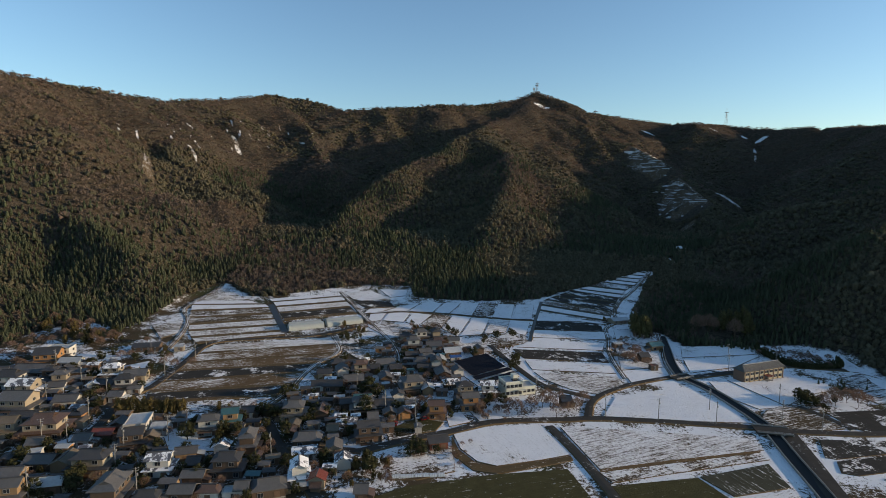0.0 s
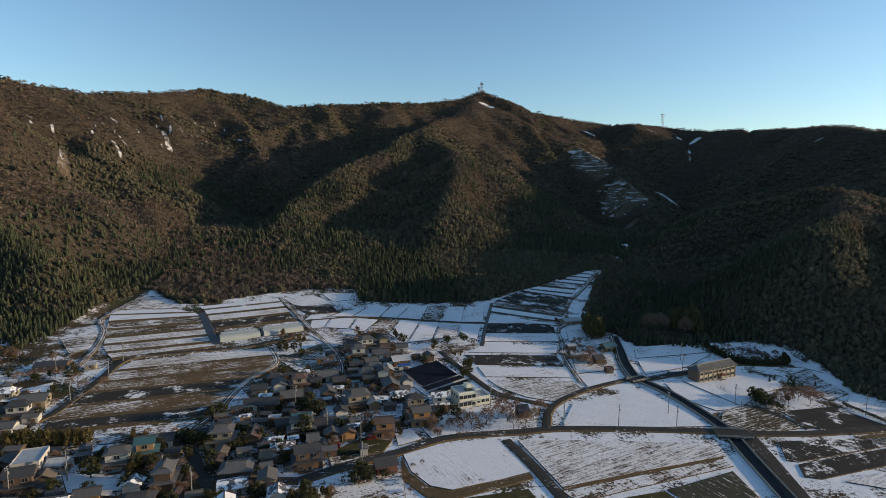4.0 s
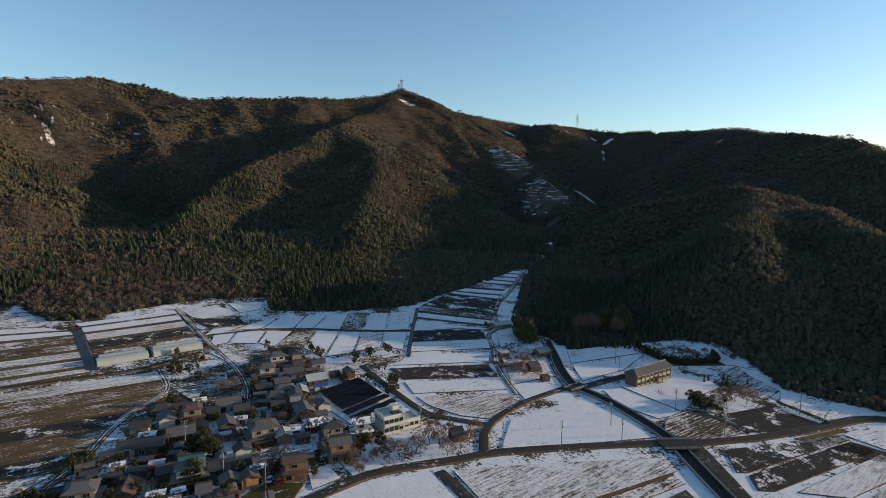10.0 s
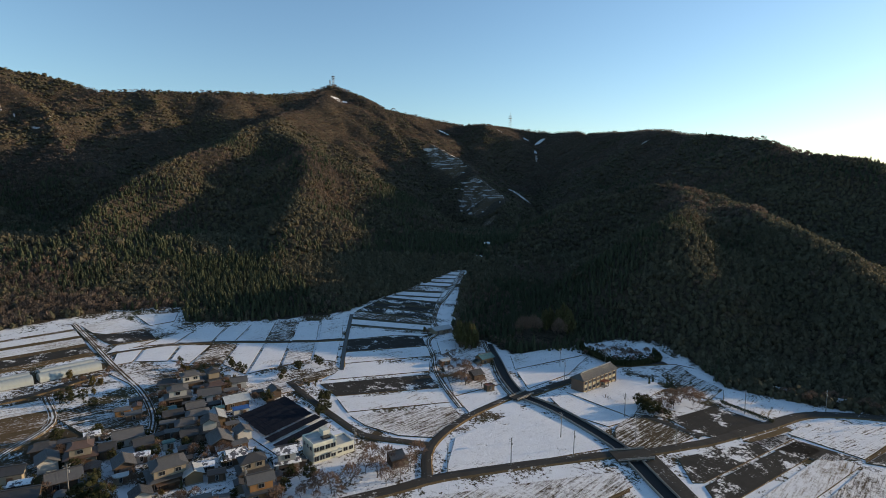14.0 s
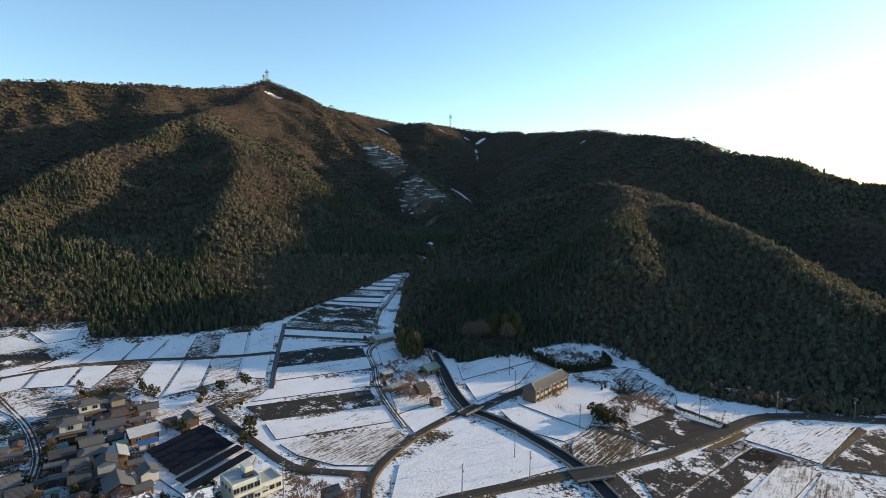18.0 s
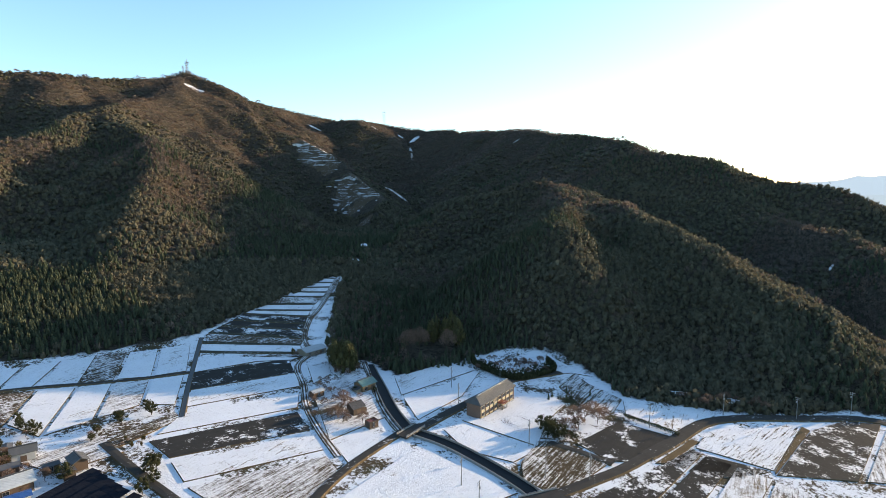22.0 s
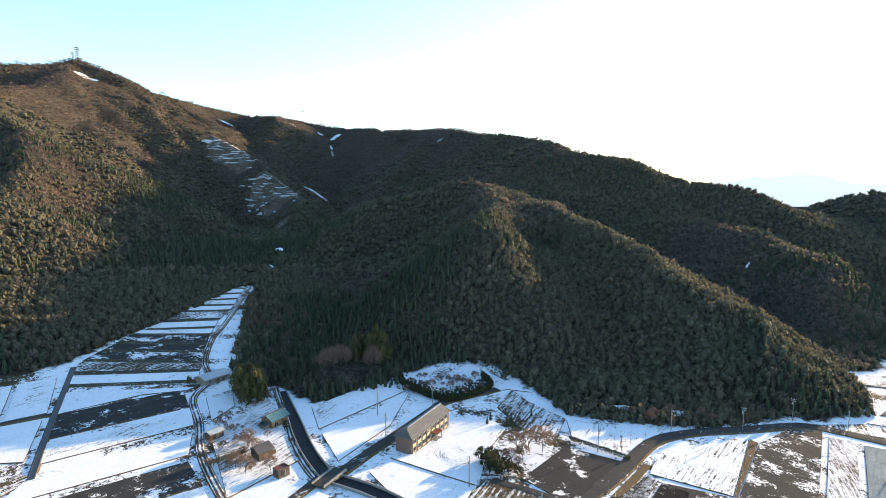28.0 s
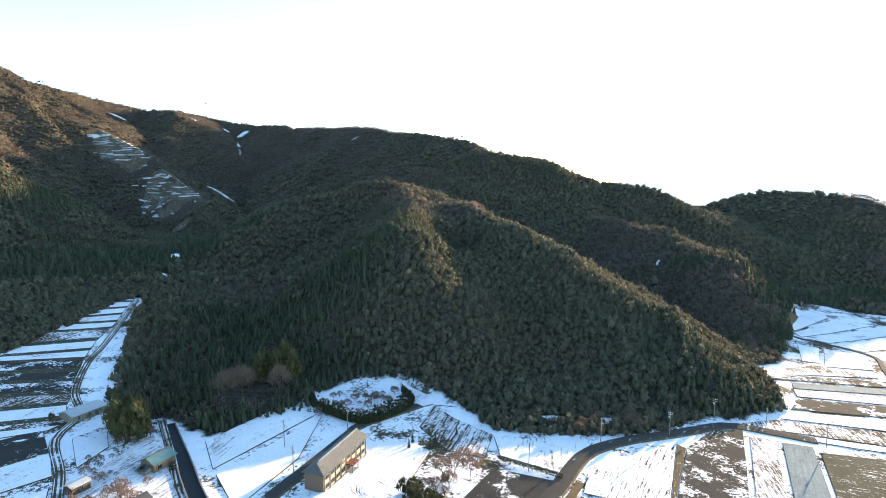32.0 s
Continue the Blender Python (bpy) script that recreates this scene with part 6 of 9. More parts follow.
# ---- the two-storey hall beside the snow-covered yard ----
def hall():
    root = new("public_hall")
    turn, w, d = 20, 28.5, 6.8
    c, s = math.cos(radians(turn)), math.sin(radians(turn))
    cx, cy = 160.4 + 14.25 * c - 3.4 * s, 277.9 + 14.25 * s + 3.4 * c
    root.matrix_world = pose(cx, cy, float(ground_z(cx, cy)) - 0.1, 0, 0, turn)
    tagged(root, "long two-storey tan hall with grey roof and red porch", "hall")
    brick = plain("brown_brick", (0.16, 0.10, 0.07), 0.85, 0, 0.3, 2)
    cream = wall_material("cream_render", (0.50, 0.42, 0.27))
    part("wall", boxes((0, 0, 0, w, d, 6.2)), cream, root)
    for side in (-1, 1):
        part("end_wall", boxes((side * (w / 2 + 0.06), 0, 0, 0.2, d - 0.02, 6.2)), brick, root, "brown brick end wall")
    bm = bmesh.new()
    hx, hy, z, top = w / 2 + 0.7, d / 2 + 0.7, 6.1, 8.6
    v = [bm.verts.new(p) for p in ((-hx, -hy, z), (hx, -hy, z), (hx, hy, z), (-hx, hy, z), (-hx + 2.4, 0, top), (hx - 1.2, 0, top))]
    f = [bm.faces.new([v[k] for k in q]) for q in ((0, 1, 5, 4), (1, 2, 5), (2, 3, 4, 5), (3, 0, 4))]
    ext = bmesh.ops.extrude_face_region(bm, geom=f)
    for q in ext["geom"]:
        if isinstance(q, bmesh.types.BMVert):
            q.co.z += 0.25
    bmesh.ops.recalc_face_normals(bm, faces=bm.faces)
    part("roof", bm, tile_material("hall_roof_sheet", (0.095, 0.09, 0.078), 0.5), root)
    part("ridge", boxes((1.2, 0, top + 0.15, w - 3, 0.5, 0.3)), FRAME, root)
    part("porch_roof", boxes((1.5, -d / 2 - 1.5, 3.0, 4.2, 3.2, 0.25)), ROOFS["red"], root, "red porch roof")
    for px in (-0.3, 3.3):
        part("porch_post", boxes((px, -d / 2 - 2.7, 0, 0.25, 0.25, 3.0)), CONCRETE, root)
    part("porch_step", boxes((1.5, -d / 2 - 1.3, 0.0, 4.0, 2.4, 0.35)), CONCRETE, root)
    part("entrance", boxes((1.5, -d / 2 - 0.04, 0.35, 2.4, 0.12, 2.3)), GLASS, root)
    for k in range(8):
        px = -12.2 + k * 3.45
        window(root, px, -d / 2 - 0.02, 4.7, 2.2, 1.4, 0)
        if abs(px - 1.5) > 2.0:
            window(root, px, -d / 2 - 0.02, 1.8, 2.2, 1.5, 0)
    for k in range(9):
        part("pilaster", boxes((-13.9 + k * 3.45, -d / 2 - 0.12, 0, 0.3, 0.25, 6.1)), brick, root)


hall()


def tyre_track(x, y, radius, start, sweep):
    """A pair of wheel marks pressed into the snow of the yard."""
    for off in (-0.75, 0.75):
        pts = []
        for k in range(17):
            a = radians(start + sweep * k / 16)
            q = radius + off + 0.3 * math.sin(3 * a + radius)
            pts.append((x + q * math.cos(a), y + q * math.sin(a)))
        ob = finish("tyre_track", ribbon(pts, [(-0.11, 0.37), (-0.09, 0.385), (0.09, 0.385), (0.11, 0.37)]), [SNOWY_ROAD])
        tagged(ob, "dark curved tyre track in the snowy yard", "tyre track", kind="structure")


for spec in ((0, 5.0, 0, 330), (0.8, 6.6, 60, 300), (-0.6, 4.0, 120, 260), (0.4, 8.0, 180, 150)):
    tyre_track(YARD[0] + spec[0], YARD[1] + 0.5 * spec[0], spec[1], spec[2], spec[3])


def clinic():
    """The white flat-roofed building beside the solar panels."""
    root = new("clinic")
    turn = 17
    c, s = math.cos(radians(turn)), math.sin(radians(turn))
    cx, cy = 30.1 + 7.7 * c - 4.5 * s, 247.9 + 7.7 * s + 4.5 * c
    root.matrix_world = pose(cx, cy, float(ground_z(cx, cy)), 0, 0, turn)
    tagged(root, "white flat-roofed two-storey concrete clinic with parapets", "building")
    white = wall_material("white_concrete", (0.62, 0.62, 0.52))
    part("wall", boxes((-3.2, 0, 0, 8.6, 9.0, 6.6)), white, root)
    part("side_wing", boxes((4.6, -0.6, 0, 7.0, 7.6, 3.6)), white, root)
    deck = plain("roof_deck", (0.33, 0.34, 0.33), 0.8, 0, 0.3, 0.6)
    for name, x0, x1, y0, y1, z in (("parapet", -7.5, 1.1, -4.5, 4.5, 6.6), ("parapet", 1.1, 8.1, -4.4, 3.2, 3.6)):
        mx, my = (x0 + x1) / 2, (y0 + y1) / 2
        part(name, boxes((mx, y0 + 0.1, z, x1 - x0 + 0.1, 0.3, 0.55), (mx, y1 - 0.1, z, x1 - x0 + 0.1, 0.3, 0.55), (x0 + 0.1, my, z, 0.3, y1 - y0 - 0.5, 0.55), (x1 - 0.1, my, z, 0.3, y1 - y0 - 0.5, 0.55)), white, root)
        part("roof", boxes((mx, my, z, x1 - x0 - 0.5, y1 - y0 - 0.5, 0.1)), deck, root)
    part("stair_tower", boxes((-0.4, 1.6, 6.75, 2.6, 3.4, 1.9)), white, root)
    part("skylight", boxes((-1.6, -1.6, 6.75, 3.0, 2.0, 0.5)), GLASS, root)
    part("balcony", boxes((-3.2, -5.0, 3.3, 8.6, 1.0, 0.2), (-3.2, -5.45, 3.5, 8.6, 0.12, 0.8)), white, root)
    part("canopy", boxes((0.4, -5.4, 2.9, 4.0, 2.0, 0.25)), white, root)
    for k in range(4):
        window(root, -6.4 + 2.1 * k, -4.52, 4.9, 1.7, 1.5, 0)
        window(root, -6.4 + 2.1 * k, -4.52, 1.6, 1.7, 1.7, 0)
    for k in range(3):
        window(root, 2.4 + 2.2 * k, -4.42, 1.9, 1.6, 1.4, 0)
    for k in range(3):
        window(root, -7.52, 2.6 - 2.6 * k, 4.9, 1.2, 1.2, 3)


clinic()


def solar_table(x, y, turn, length, depth):
    """One long tilted table of dark panels on posts."""
    root = new("solar_panel_table")
    root.matrix_world = pose(x, y, float(ground_z(x, y)) + 0.3, 0, 0, turn)
    tagged(root, "long tilted table of dark solar panels on posts", "solar panels", "solar panel tables")
    tilt = Matrix.Translation((0, 0, 1.15)) @ Matrix.Rotation(radians(9), 4, "X")
    panel = Mat("solar_cells", 0.65, 0, 0.03)
    panel.color(panel.mix(panel.ramp(panel.wave(1.2, 0, 0), [(0.9, 0), (0.95, 1)]), (0.006, 0.008, 0.014), (0.03, 0.032, 0.036)))
    n = int(length / 2.2)
    for k in range(n):
        bm = boxes((-length / 2 + (k + 0.5) * length / n, 0, 0, length / n - 0.05, depth, 0.06))
        bm.transform(tilt)
        part("panel", bm, panel.m, root)
    rail = boxes((0, -depth * 0.3, -0.16, length, 0.1, 0.12), (0, depth * 0.3, -0.16, length, 0.1, 0.12))
    rail.transform(tilt)
    part("rail", rail, FRAME, root)
    for k in range(4):
        px = -length / 2 + 1 + k * (length - 2) / 3
        part("post", boxes((px, -depth * 0.3, -0.5, 0.12, 0.12, 1.2)), FRAME, root)
        part("post", boxes((px, depth * 0.3, -0.5, 0.12, 0.12, 1.8)), FRAME, root)


for k, u in enumerate((0.06, 0.19, 0.32, 0.45, 0.58, 0.75, 0.93)):
    solar_table(16.4 + 13.4 * u, 299.0 - 32.0 * u, 38, 25.5 if k > 4 else 24.0, 3.9 if k < 5 else 3.4)


def polytunnel(x, y, turn, length, wide=6.6, high=3.2):
    root = new("polytunnel")
    root.matrix_world = pose(x, y, float(ground_z(x, y)) + 0.25, 0, 0, turn)
    tagged(root, "long greenhouse tunnel of dull translucent plastic film", "greenhouse", "greenhouse tunnels")
    film = plain("plastic_film", (0.36, 0.38, 0.35), 0.35, 0, 0.2, 0.6, 0.4, 0.05)

    def arch(r, x0, x1):
        bm = bmesh.new()
        rows = []
        for q in range(11):
            a = math.pi * q / 10
            p, h = -math.cos(a) * wide / 2 * r, (0.9 + math.sin(a) * (high - 0.9)) * r if 0 < q < 10 else 0.0
            rows.append((bm.verts.new((x0, p, h)), bm.verts.new((x1, p, h))))
        for a, b in zip(rows, rows[1:]):
            bm.faces.new((a[0], a[1], b[1], b[0]))
        return bm

    bm = arch(1.0, -length / 2, length / 2)
    for side in (0, 1):
        bm.faces.new([v for v in sorted((v for v in bm.verts if (v.co.x > 0) == bool(side)), key=lambda v: v.co.y)])
    part("cover", bm, film, root)
    for k in range(int(length / 2) + 1):
        part("hoop", arch(1.012, -length / 2 + k * 2 - 0.04, -length / 2 + k * 2 + 0.04), FRAME, root)


polytunnel(-90.1, 349.2, 24, 22.8, 7.4, 3.5)
polytunnel(-67.3, 362.1, 27, 24.6, 7.4, 3.5)
polytunnel(-92.4, 356.3, 24, 21.1, 5.0, 2.8)
polytunnel(-70.2, 369.1, 27, 22.2, 5.0, 2.8)


RAIL = plain("galvanised_rail", (0.33, 0.33, 0.32), 0.5, 0.3)


def bridge(x, y, turn, length, wide):
    root = new("bridge")
    root.matrix_world = pose(x, y, float(ground_z(x, y)), 0, 0, turn)
    tagged(root, "short concrete road bridge with low grey rails", "bridge", kind="structure")
    part("deck", boxes((0, 0, 0.7, length, wide, 0.55)), ASPHALT, root)
    for s in (-1, 1):
        part("kerb", boxes((0, s * (wide / 2 - 0.15), 1.25, length, 0.3, 0.3)), CONCRETE, root)
        part("rail", boxes((0, s * (wide / 2 - 0.15), 1.95, length, 0.06, 0.06), (0, s * (wide / 2 - 0.15), 1.75, length, 0.05, 0.05)), RAIL, root)
        for k in range(5):
            part("post", boxes((-length / 2 + 0.3 + k * (length - 0.6) / 4, s * (wide / 2 - 0.15), 1.5, 0.08, 0.08, 0.5)), RAIL, root)


bridge(128.7, 280.8, 22, 12, 5.0)
bridge(140.4, 220.0, -12, 14, 8.0)


def drying_rack(x, y, turn, length):
    """A long rack of poles hung with dry brown stalks."""
    root = new("drying_rack")
    root.matrix_world = pose(x, y, float(ground_z(x, y)) + 0.3, 0, 0, turn)
    tagged(root, "long weathered wooden rack hung with dry brown stalks", "rack")
    wood, stalk = plain("weathered_pole_wood", (0.15, 0.11, 0.075), 0.9, 0, 0.4, 3), plain("dry_stalks", (0.17, 0.12, 0.065), 0.95, 0, 0.5, 5, 0.6, 0.05)
    r = random.Random(4)
    posts = 7
    for k in range(posts):
        px = -length / 2 + k * length / (posts - 1)
        for side in (-0.7, 0.7):
            part("post", boxes((px, side, -0.4, 0.14, 0.14, 2.6)), wood, root)
        part("crossbar", boxes((px, 0, 2.05, 0.1, 1.7, 0.1)), wood, root)
    for side in (-0.7, 0.7):
        part("beam", boxes((0, side, 2.15, length + 0.4, 0.12, 0.12)), wood, root)
    count = int(length / 0.55)
    for k in range(count):
        px = -length / 2 + (k + 0.5) * length / count + r.uniform(-0.08, 0.08)
        low = r.uniform(0.5, 1.0)
        bm = boxes((px, -0.7, low, 0.34, 0.3, 2.1 - low))
        for v in bm.verts:
            if v.co.z < 1.4:
                v.co.x += 0.25 * (v.co.x - px)
                v.co.y += 0.3 * (v.co.y + 0.7)
        part("stalk_bundle", bm, stalk, root)


drying_rack(107.3, 313.2, 1, 13.0)


def lattice_mast(x, y, z, high, wide, label):
    root = new("lattice_mast")
    root.matrix_world = pose(x, y, z, 0, 0, 20)
    tagged(root, label, "mast")
    steel = plain("mast_steel", (0.16, 0.16, 0.16), 0.6, 0.5, 0.2, 0.2, 0)
    for sx, sy in ((-1, -1), (1, -1), (1, 1), (-1, 1)):
        part("leg", boxes((sx * wide / 2, sy * wide / 2, 0, 0.5, 0.5, high)), steel, root)
    for k in range(6):
        q = high * (k + 1) / 6.3
        part("platform" if k > 3 else "brace", boxes((0, 0, q, wide * (1.8 if k > 3 else 1.0), wide * (1.8 if k > 3 else 1.0), 0.45)), steel, root)
    part("antenna", boxes((0, 0, high, 0.5, 0.5, high * 0.25)), steel, root)


def car(x, y, turn, c):
    """A small parked car."""
    root = new("car")
    root.matrix_world = pose(x, y, float(ground_z(x, y)) + 0.62, 0, 0, turn)
    word, rgb = c
    tagged(root, f"small {word} parked car beside the houses", "car", "parked cars")
    paint = plain("car_paint_" + word, rgb, 0.25, 0.2, 0.1, 1, 0)
    bm = boxes((0, 0, 0.3, 3.6, 1.55, 0.62))
    bmesh.ops.bevel(bm, geom=bm.edges[:], offset=0.16, segments=2, affect="EDGES")
    part("body", bm, paint, root)
    bm = boxes((-0.15, 0, 0.9, 2.2, 1.4, 0.6))
    for v in bm.verts:
        if v.co.z > 1.2:
            v.co.x *= 0.75
            v.co.y *= 0.85
    part("cabin", bm, GLASS, root)
    part("roof", boxes((-0.12, 0, 1.5, 1.6, 1.15, 0.06)), paint, root)
    for sx in (-1.1, 1.1):
        for sy in (-0.7, 0.7):
            bm = bmesh.new()
            bmesh.ops.create_cone(bm, cap_ends=True, segments=12, radius1=0.3, radius2=0.3, depth=0.2, matrix=Matrix.Translation((sx, sy, 0.3)) @ Matrix.Rotation(math.pi / 2, 4, "X"))
            part("wheel", bm, RUBBER, root)


RUBBER = plain("tyre_rubber", (0.02, 0.02, 0.02), 0.9, 0, 0.2, 3, 0)
CAR_PAINT = [("white", (0.7, 0.7, 0.7)), ("silver", (0.4, 0.41, 0.42)), ("dark", (0.03, 0.03, 0.035)), ("red", (0.3, 0.03, 0.02))]
for k, spot in enumerate(CARS):
    car(*spot, 25 + 60 * (k % 3), CAR_PAINT[(0, 1, 0, 2, 0, 1, 3)[k % 7]])


lattice_mast(1010, 1977, float(ground_z(1010, 1977)), 54, 6, "tall grey lattice telecom mast on the far crest")
lattice_mast(288, 1725, float(ground_z(288, 1725)), 28, 5, "grey antenna mast on the mountain top")
lattice_mast(278, 1720, float(ground_z(278, 1720)), 18, 3, "small grey antenna mast on the mountain top")


def snow_patch(x, y, wide, long, turn, cover):
    """A drift of old snow or a cleared strip lying open on the slope."""
    bm = bmesh.new()
    r = random.Random(int(x))
    rings = []
    t = radians(turn)
    bumps = [r.random() for _ in range(24)]
    ragged = [0.95 + 0.3 * (bumps[k - 1] + bumps[k] + bumps[(k + 1) % 24] - 1.5) for k in range(24)]
    for k in range(6):
        q = (k + 0.15) / 5
        row = []
        for s in range(24):
            a = 2 * math.pi * s / 24
            e = q * ragged[s]
            lx, ly = e * wide * 0.6 * math.cos(a), e * long * 0.6 * math.sin(a)
            px, py = x + lx * math.cos(t) - ly * math.sin(t), y + lx * math.sin(t) + ly * math.cos(t)
            row.append(bm.verts.new((px, py, float(ground_z(px, py)) + (0.8 if k < 5 else -1.5))))
        rings.append(row)
    bm.faces.new(rings[0])
    for a, b in zip(rings, rings[1:]):
        for s in range(24):
            bm.faces.new((a[s], b[s], b[(s + 1) % 24], a[(s + 1) % 24]))
    bmesh.ops.recalc_face_normals(bm, faces=bm.faces)
    words = "patch of old snow in a clearing on the hillside" if cover in ("snow", "thin") or wide < 5 else "cleared brown hillside strip with old snow"
    tagged(finish("snow_patch" if cover in ("snow", "thin") or wide < 5 else "cleared_slope", bm, [FIELD[cover][0]]), words, "snow" if cover in ("snow", "thin") or wide < 5 else "clearing", kind="structure")


for spec in CLEARINGS:
    snow_patch(*spec)


def terrace_snow(x, y, wide, long, turn, gap, seed):
    """Ledges of old snow that follow the contours of a terraced clearing."""
    r = random.Random(seed)
    verts, faces = [], []
    c, q = math.cos(radians(turn)), math.sin(radians(turn))

    def level(px, py):
        gx, gy = float(ground_z(px + 6, py) - ground_z(px - 6, py)), float(ground_z(px, py + 6) - ground_z(px, py - 6))
        n = math.hypot(gx, gy) + 1e-6
        return Vector((-gy / n, gx / n)), Vector((-gx / n, -gy / n))

    for k in range(int(wide * long / gap / 22)):
        a, m = r.uniform(0, 2 * math.pi), 0.56 * math.sqrt(r.random())
        u, v = m * wide * math.cos(a), m * long * math.sin(a)
        p = Vector((x + u * c - v * q, y + u * q + v * c))
        deep = r.uniform(0.5, 1.3)
        steps = r.randint(2, 7)
        for n in range(steps + 1):
            way, down = level(p.x, p.y)
            thin = deep * (0.35 if n in (0, steps) else r.uniform(0.8, 1.2))
            z = float(ground_z(p.x, p.y))
            far = p + down * thin
            verts += [(p.x, p.y, z + 1.3), (far.x, far.y, z + 1.25), (far.x + down.x * 0.5, far.y + down.y * 0.5, float(ground_z(far.x, far.y)) - 1.0)]
            if n:
                b = len(verts) - 6
                faces += [(b, b + 1, b + 4, b + 3), (b + 1, b + 2, b + 5, b + 4)]
            p = p + way * 4.5
    tagged(new("terrace_snow", mesh_from("terrace_snow", verts, faces, [FIELD["thin"][1]])), "thin ledges of old snow on hillside terraces", "snow", kind="stuff")


terrace_snow(490, 1310, 62, 195, 0, 13.0, 3)
terrace_snow(450, 1020, 66, 205, -14, 11.0, 4)


def distant_hills():
    """Pale far ranges near the horizon, with the haze put into their colour and glow."""
    m = Mat("painted_haze_hills", 1.0)
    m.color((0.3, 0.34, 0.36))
    # pale bluish emission imitates haze in front of the range
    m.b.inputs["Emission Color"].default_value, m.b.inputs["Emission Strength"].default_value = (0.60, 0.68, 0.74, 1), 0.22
    bm = bmesh.new()
    rows = []
    for k in range(61):
        a = radians(55 + k * 1.0)
        far = 2600
        x, y = far * math.sin(a), far * math.cos(a)
        top = 124 + 34 * float(fractal(np.array(k * 0.9), np.array(3.0), 5.0, 4, 11))
        rows.append([bm.verts.new((x * q, y * q, z)) for q, z in ((1.0, -160), (1.0, top * 0.5), (1.02, top), (1.06, -160))])
    for a, b in zip(rows, rows[1:]):
        for q in range(3):
            bm.faces.new((a[q], a[q + 1], b[q + 1], b[q]))
    tagged(finish("distant_hills", bm, [m.m]), "pale mountain range far beyond the valley, haze painted in as glow", "backdrop", kind="structure")


distant_hills()
POLES = [(-136.9, 188.6), (-145.7, 188.0), (-167.5, 220.4), (-168.4, 244.1), (-141.3, 207.6), (-109.4, 172.1), (-114.3, 185.3), (-103.0, 194.5), (-94.5, 158.3), (-126.4, 155.8), (-160.2, 289.6), (-137.7, 307.3), (-132.7, 282.4), (-136.3, 257.3), (-60.8, 183.4), (-40.5, 249.0), (-40.3, 271.3), (-11.1, 217.8), (8.4, 234.0), (-9.5, 198.6)]
POLES += [(-24.5, 225.4), (44.9, 249.8), (72.3, 229.9), (94.8, 227.2), (119.5, 225.8), (151.2, 230.5), (163.0, 221.8), (169.8, 312.5), (-192.7, 261.8), (-148.4, 230.9), (160.2, 293.4), (194.0, 305.6), (256.2, 228.0), (282.9, 210.0), (312.2, 199.9), (316.6, 180.7), (162.0, 250.2), (217.4, 237.6), (318.0, 159.7), (123.8, 240.7)]

def utility_pole(x, y, high):
    root = new("utility_pole")
    root.matrix_world = pose(x, y, float(ground_z(x, y)), 0, 0, 25 + 70 * ((int(x) % 3) == 0))
    tagged(root, "grey concrete utility pole with crossarms and insulators", "utility pole", "utility poles")
    for name, data, mat in POLE_PARTS:
        ob = new(name, data)
        ob.parent = root
    return root


def pole_parts(high=10.5):
    out = []

    def keep(name, bm, mat):
        me = bpy.data.meshes.new(name)
        bm.to_mesh(me)
        bm.free()
        me.materials.append(mat)
        out.append((name, me, mat))

    bm = bmesh.new()
    bmesh.ops.create_cone(bm, cap_ends=True, segments=8, radius1=0.19, radius2=0.11, depth=high + 0.6, matrix=Matrix.Translation((0, 0, high / 2 - 0.3)))
    keep("pole", bm, CONCRETE)
    for z, l in ((high - 0.5, 2.0), (high - 1.3, 1.6)):
        keep("crossarm", boxes((0, 0.14, z, l, 0.1, 0.12)), FRAME)
        for q in (-0.45, 0, 0.45):
            keep("insulator", boxes((q * l, 0.14, z + 0.12, 0.1, 0.1, 0.22)), plain("porcelain", (0.5, 0.5, 0.48), 0.3, 0, 0.1, 2, 0))
    bm = bmesh.new()
    bmesh.ops.create_cone(bm, cap_ends=True, segments=10, radius1=0.26, radius2=0.26, depth=0.8, matrix=Matrix.Translation((0.42, 0, high - 2.4)))
    keep("transformer", bm, FRAME)
    return out


POLE_PARTS = pole_parts()
for px, py in POLES:
    utility_pole(px, py, 10.5)


# ---- single trees ----
def branch_tubes(bm, r, start, way, length, radius, level):
    """A tapering limb with forks."""
    end = start + way * length
    side = way.orthogonal().normalized()
    other = way.cross(side)
    ring = lambda c, q: [bm.verts.new(c + side * q * math.cos(a) + other * q * math.sin(a)) for a in (0, 2.094, 4.189)]  # noqa: E731
    a, b = ring(start, radius), ring(end, radius * 0.6)
    for k in range(3):
        n = (k + 1) % 3
        bm.faces.new((a[k], a[n], b[n], b[k]))
    if level:
        for k in range(4 if level > 1 else 5):
            turn = Matrix.Rotation(r.uniform(0, 6.28), 3, way) @ (Matrix.Rotation(r.uniform(0.35, 0.95), 3, side) @ way)
            turn = (turn + Vector((0, 0, 0.25))).normalized()
            branch_tubes(bm, r, start + way * length * r.uniform(0.45, 1.0), turn, length * r.uniform(0.5, 0.75), radius * 0.5, level - 1)


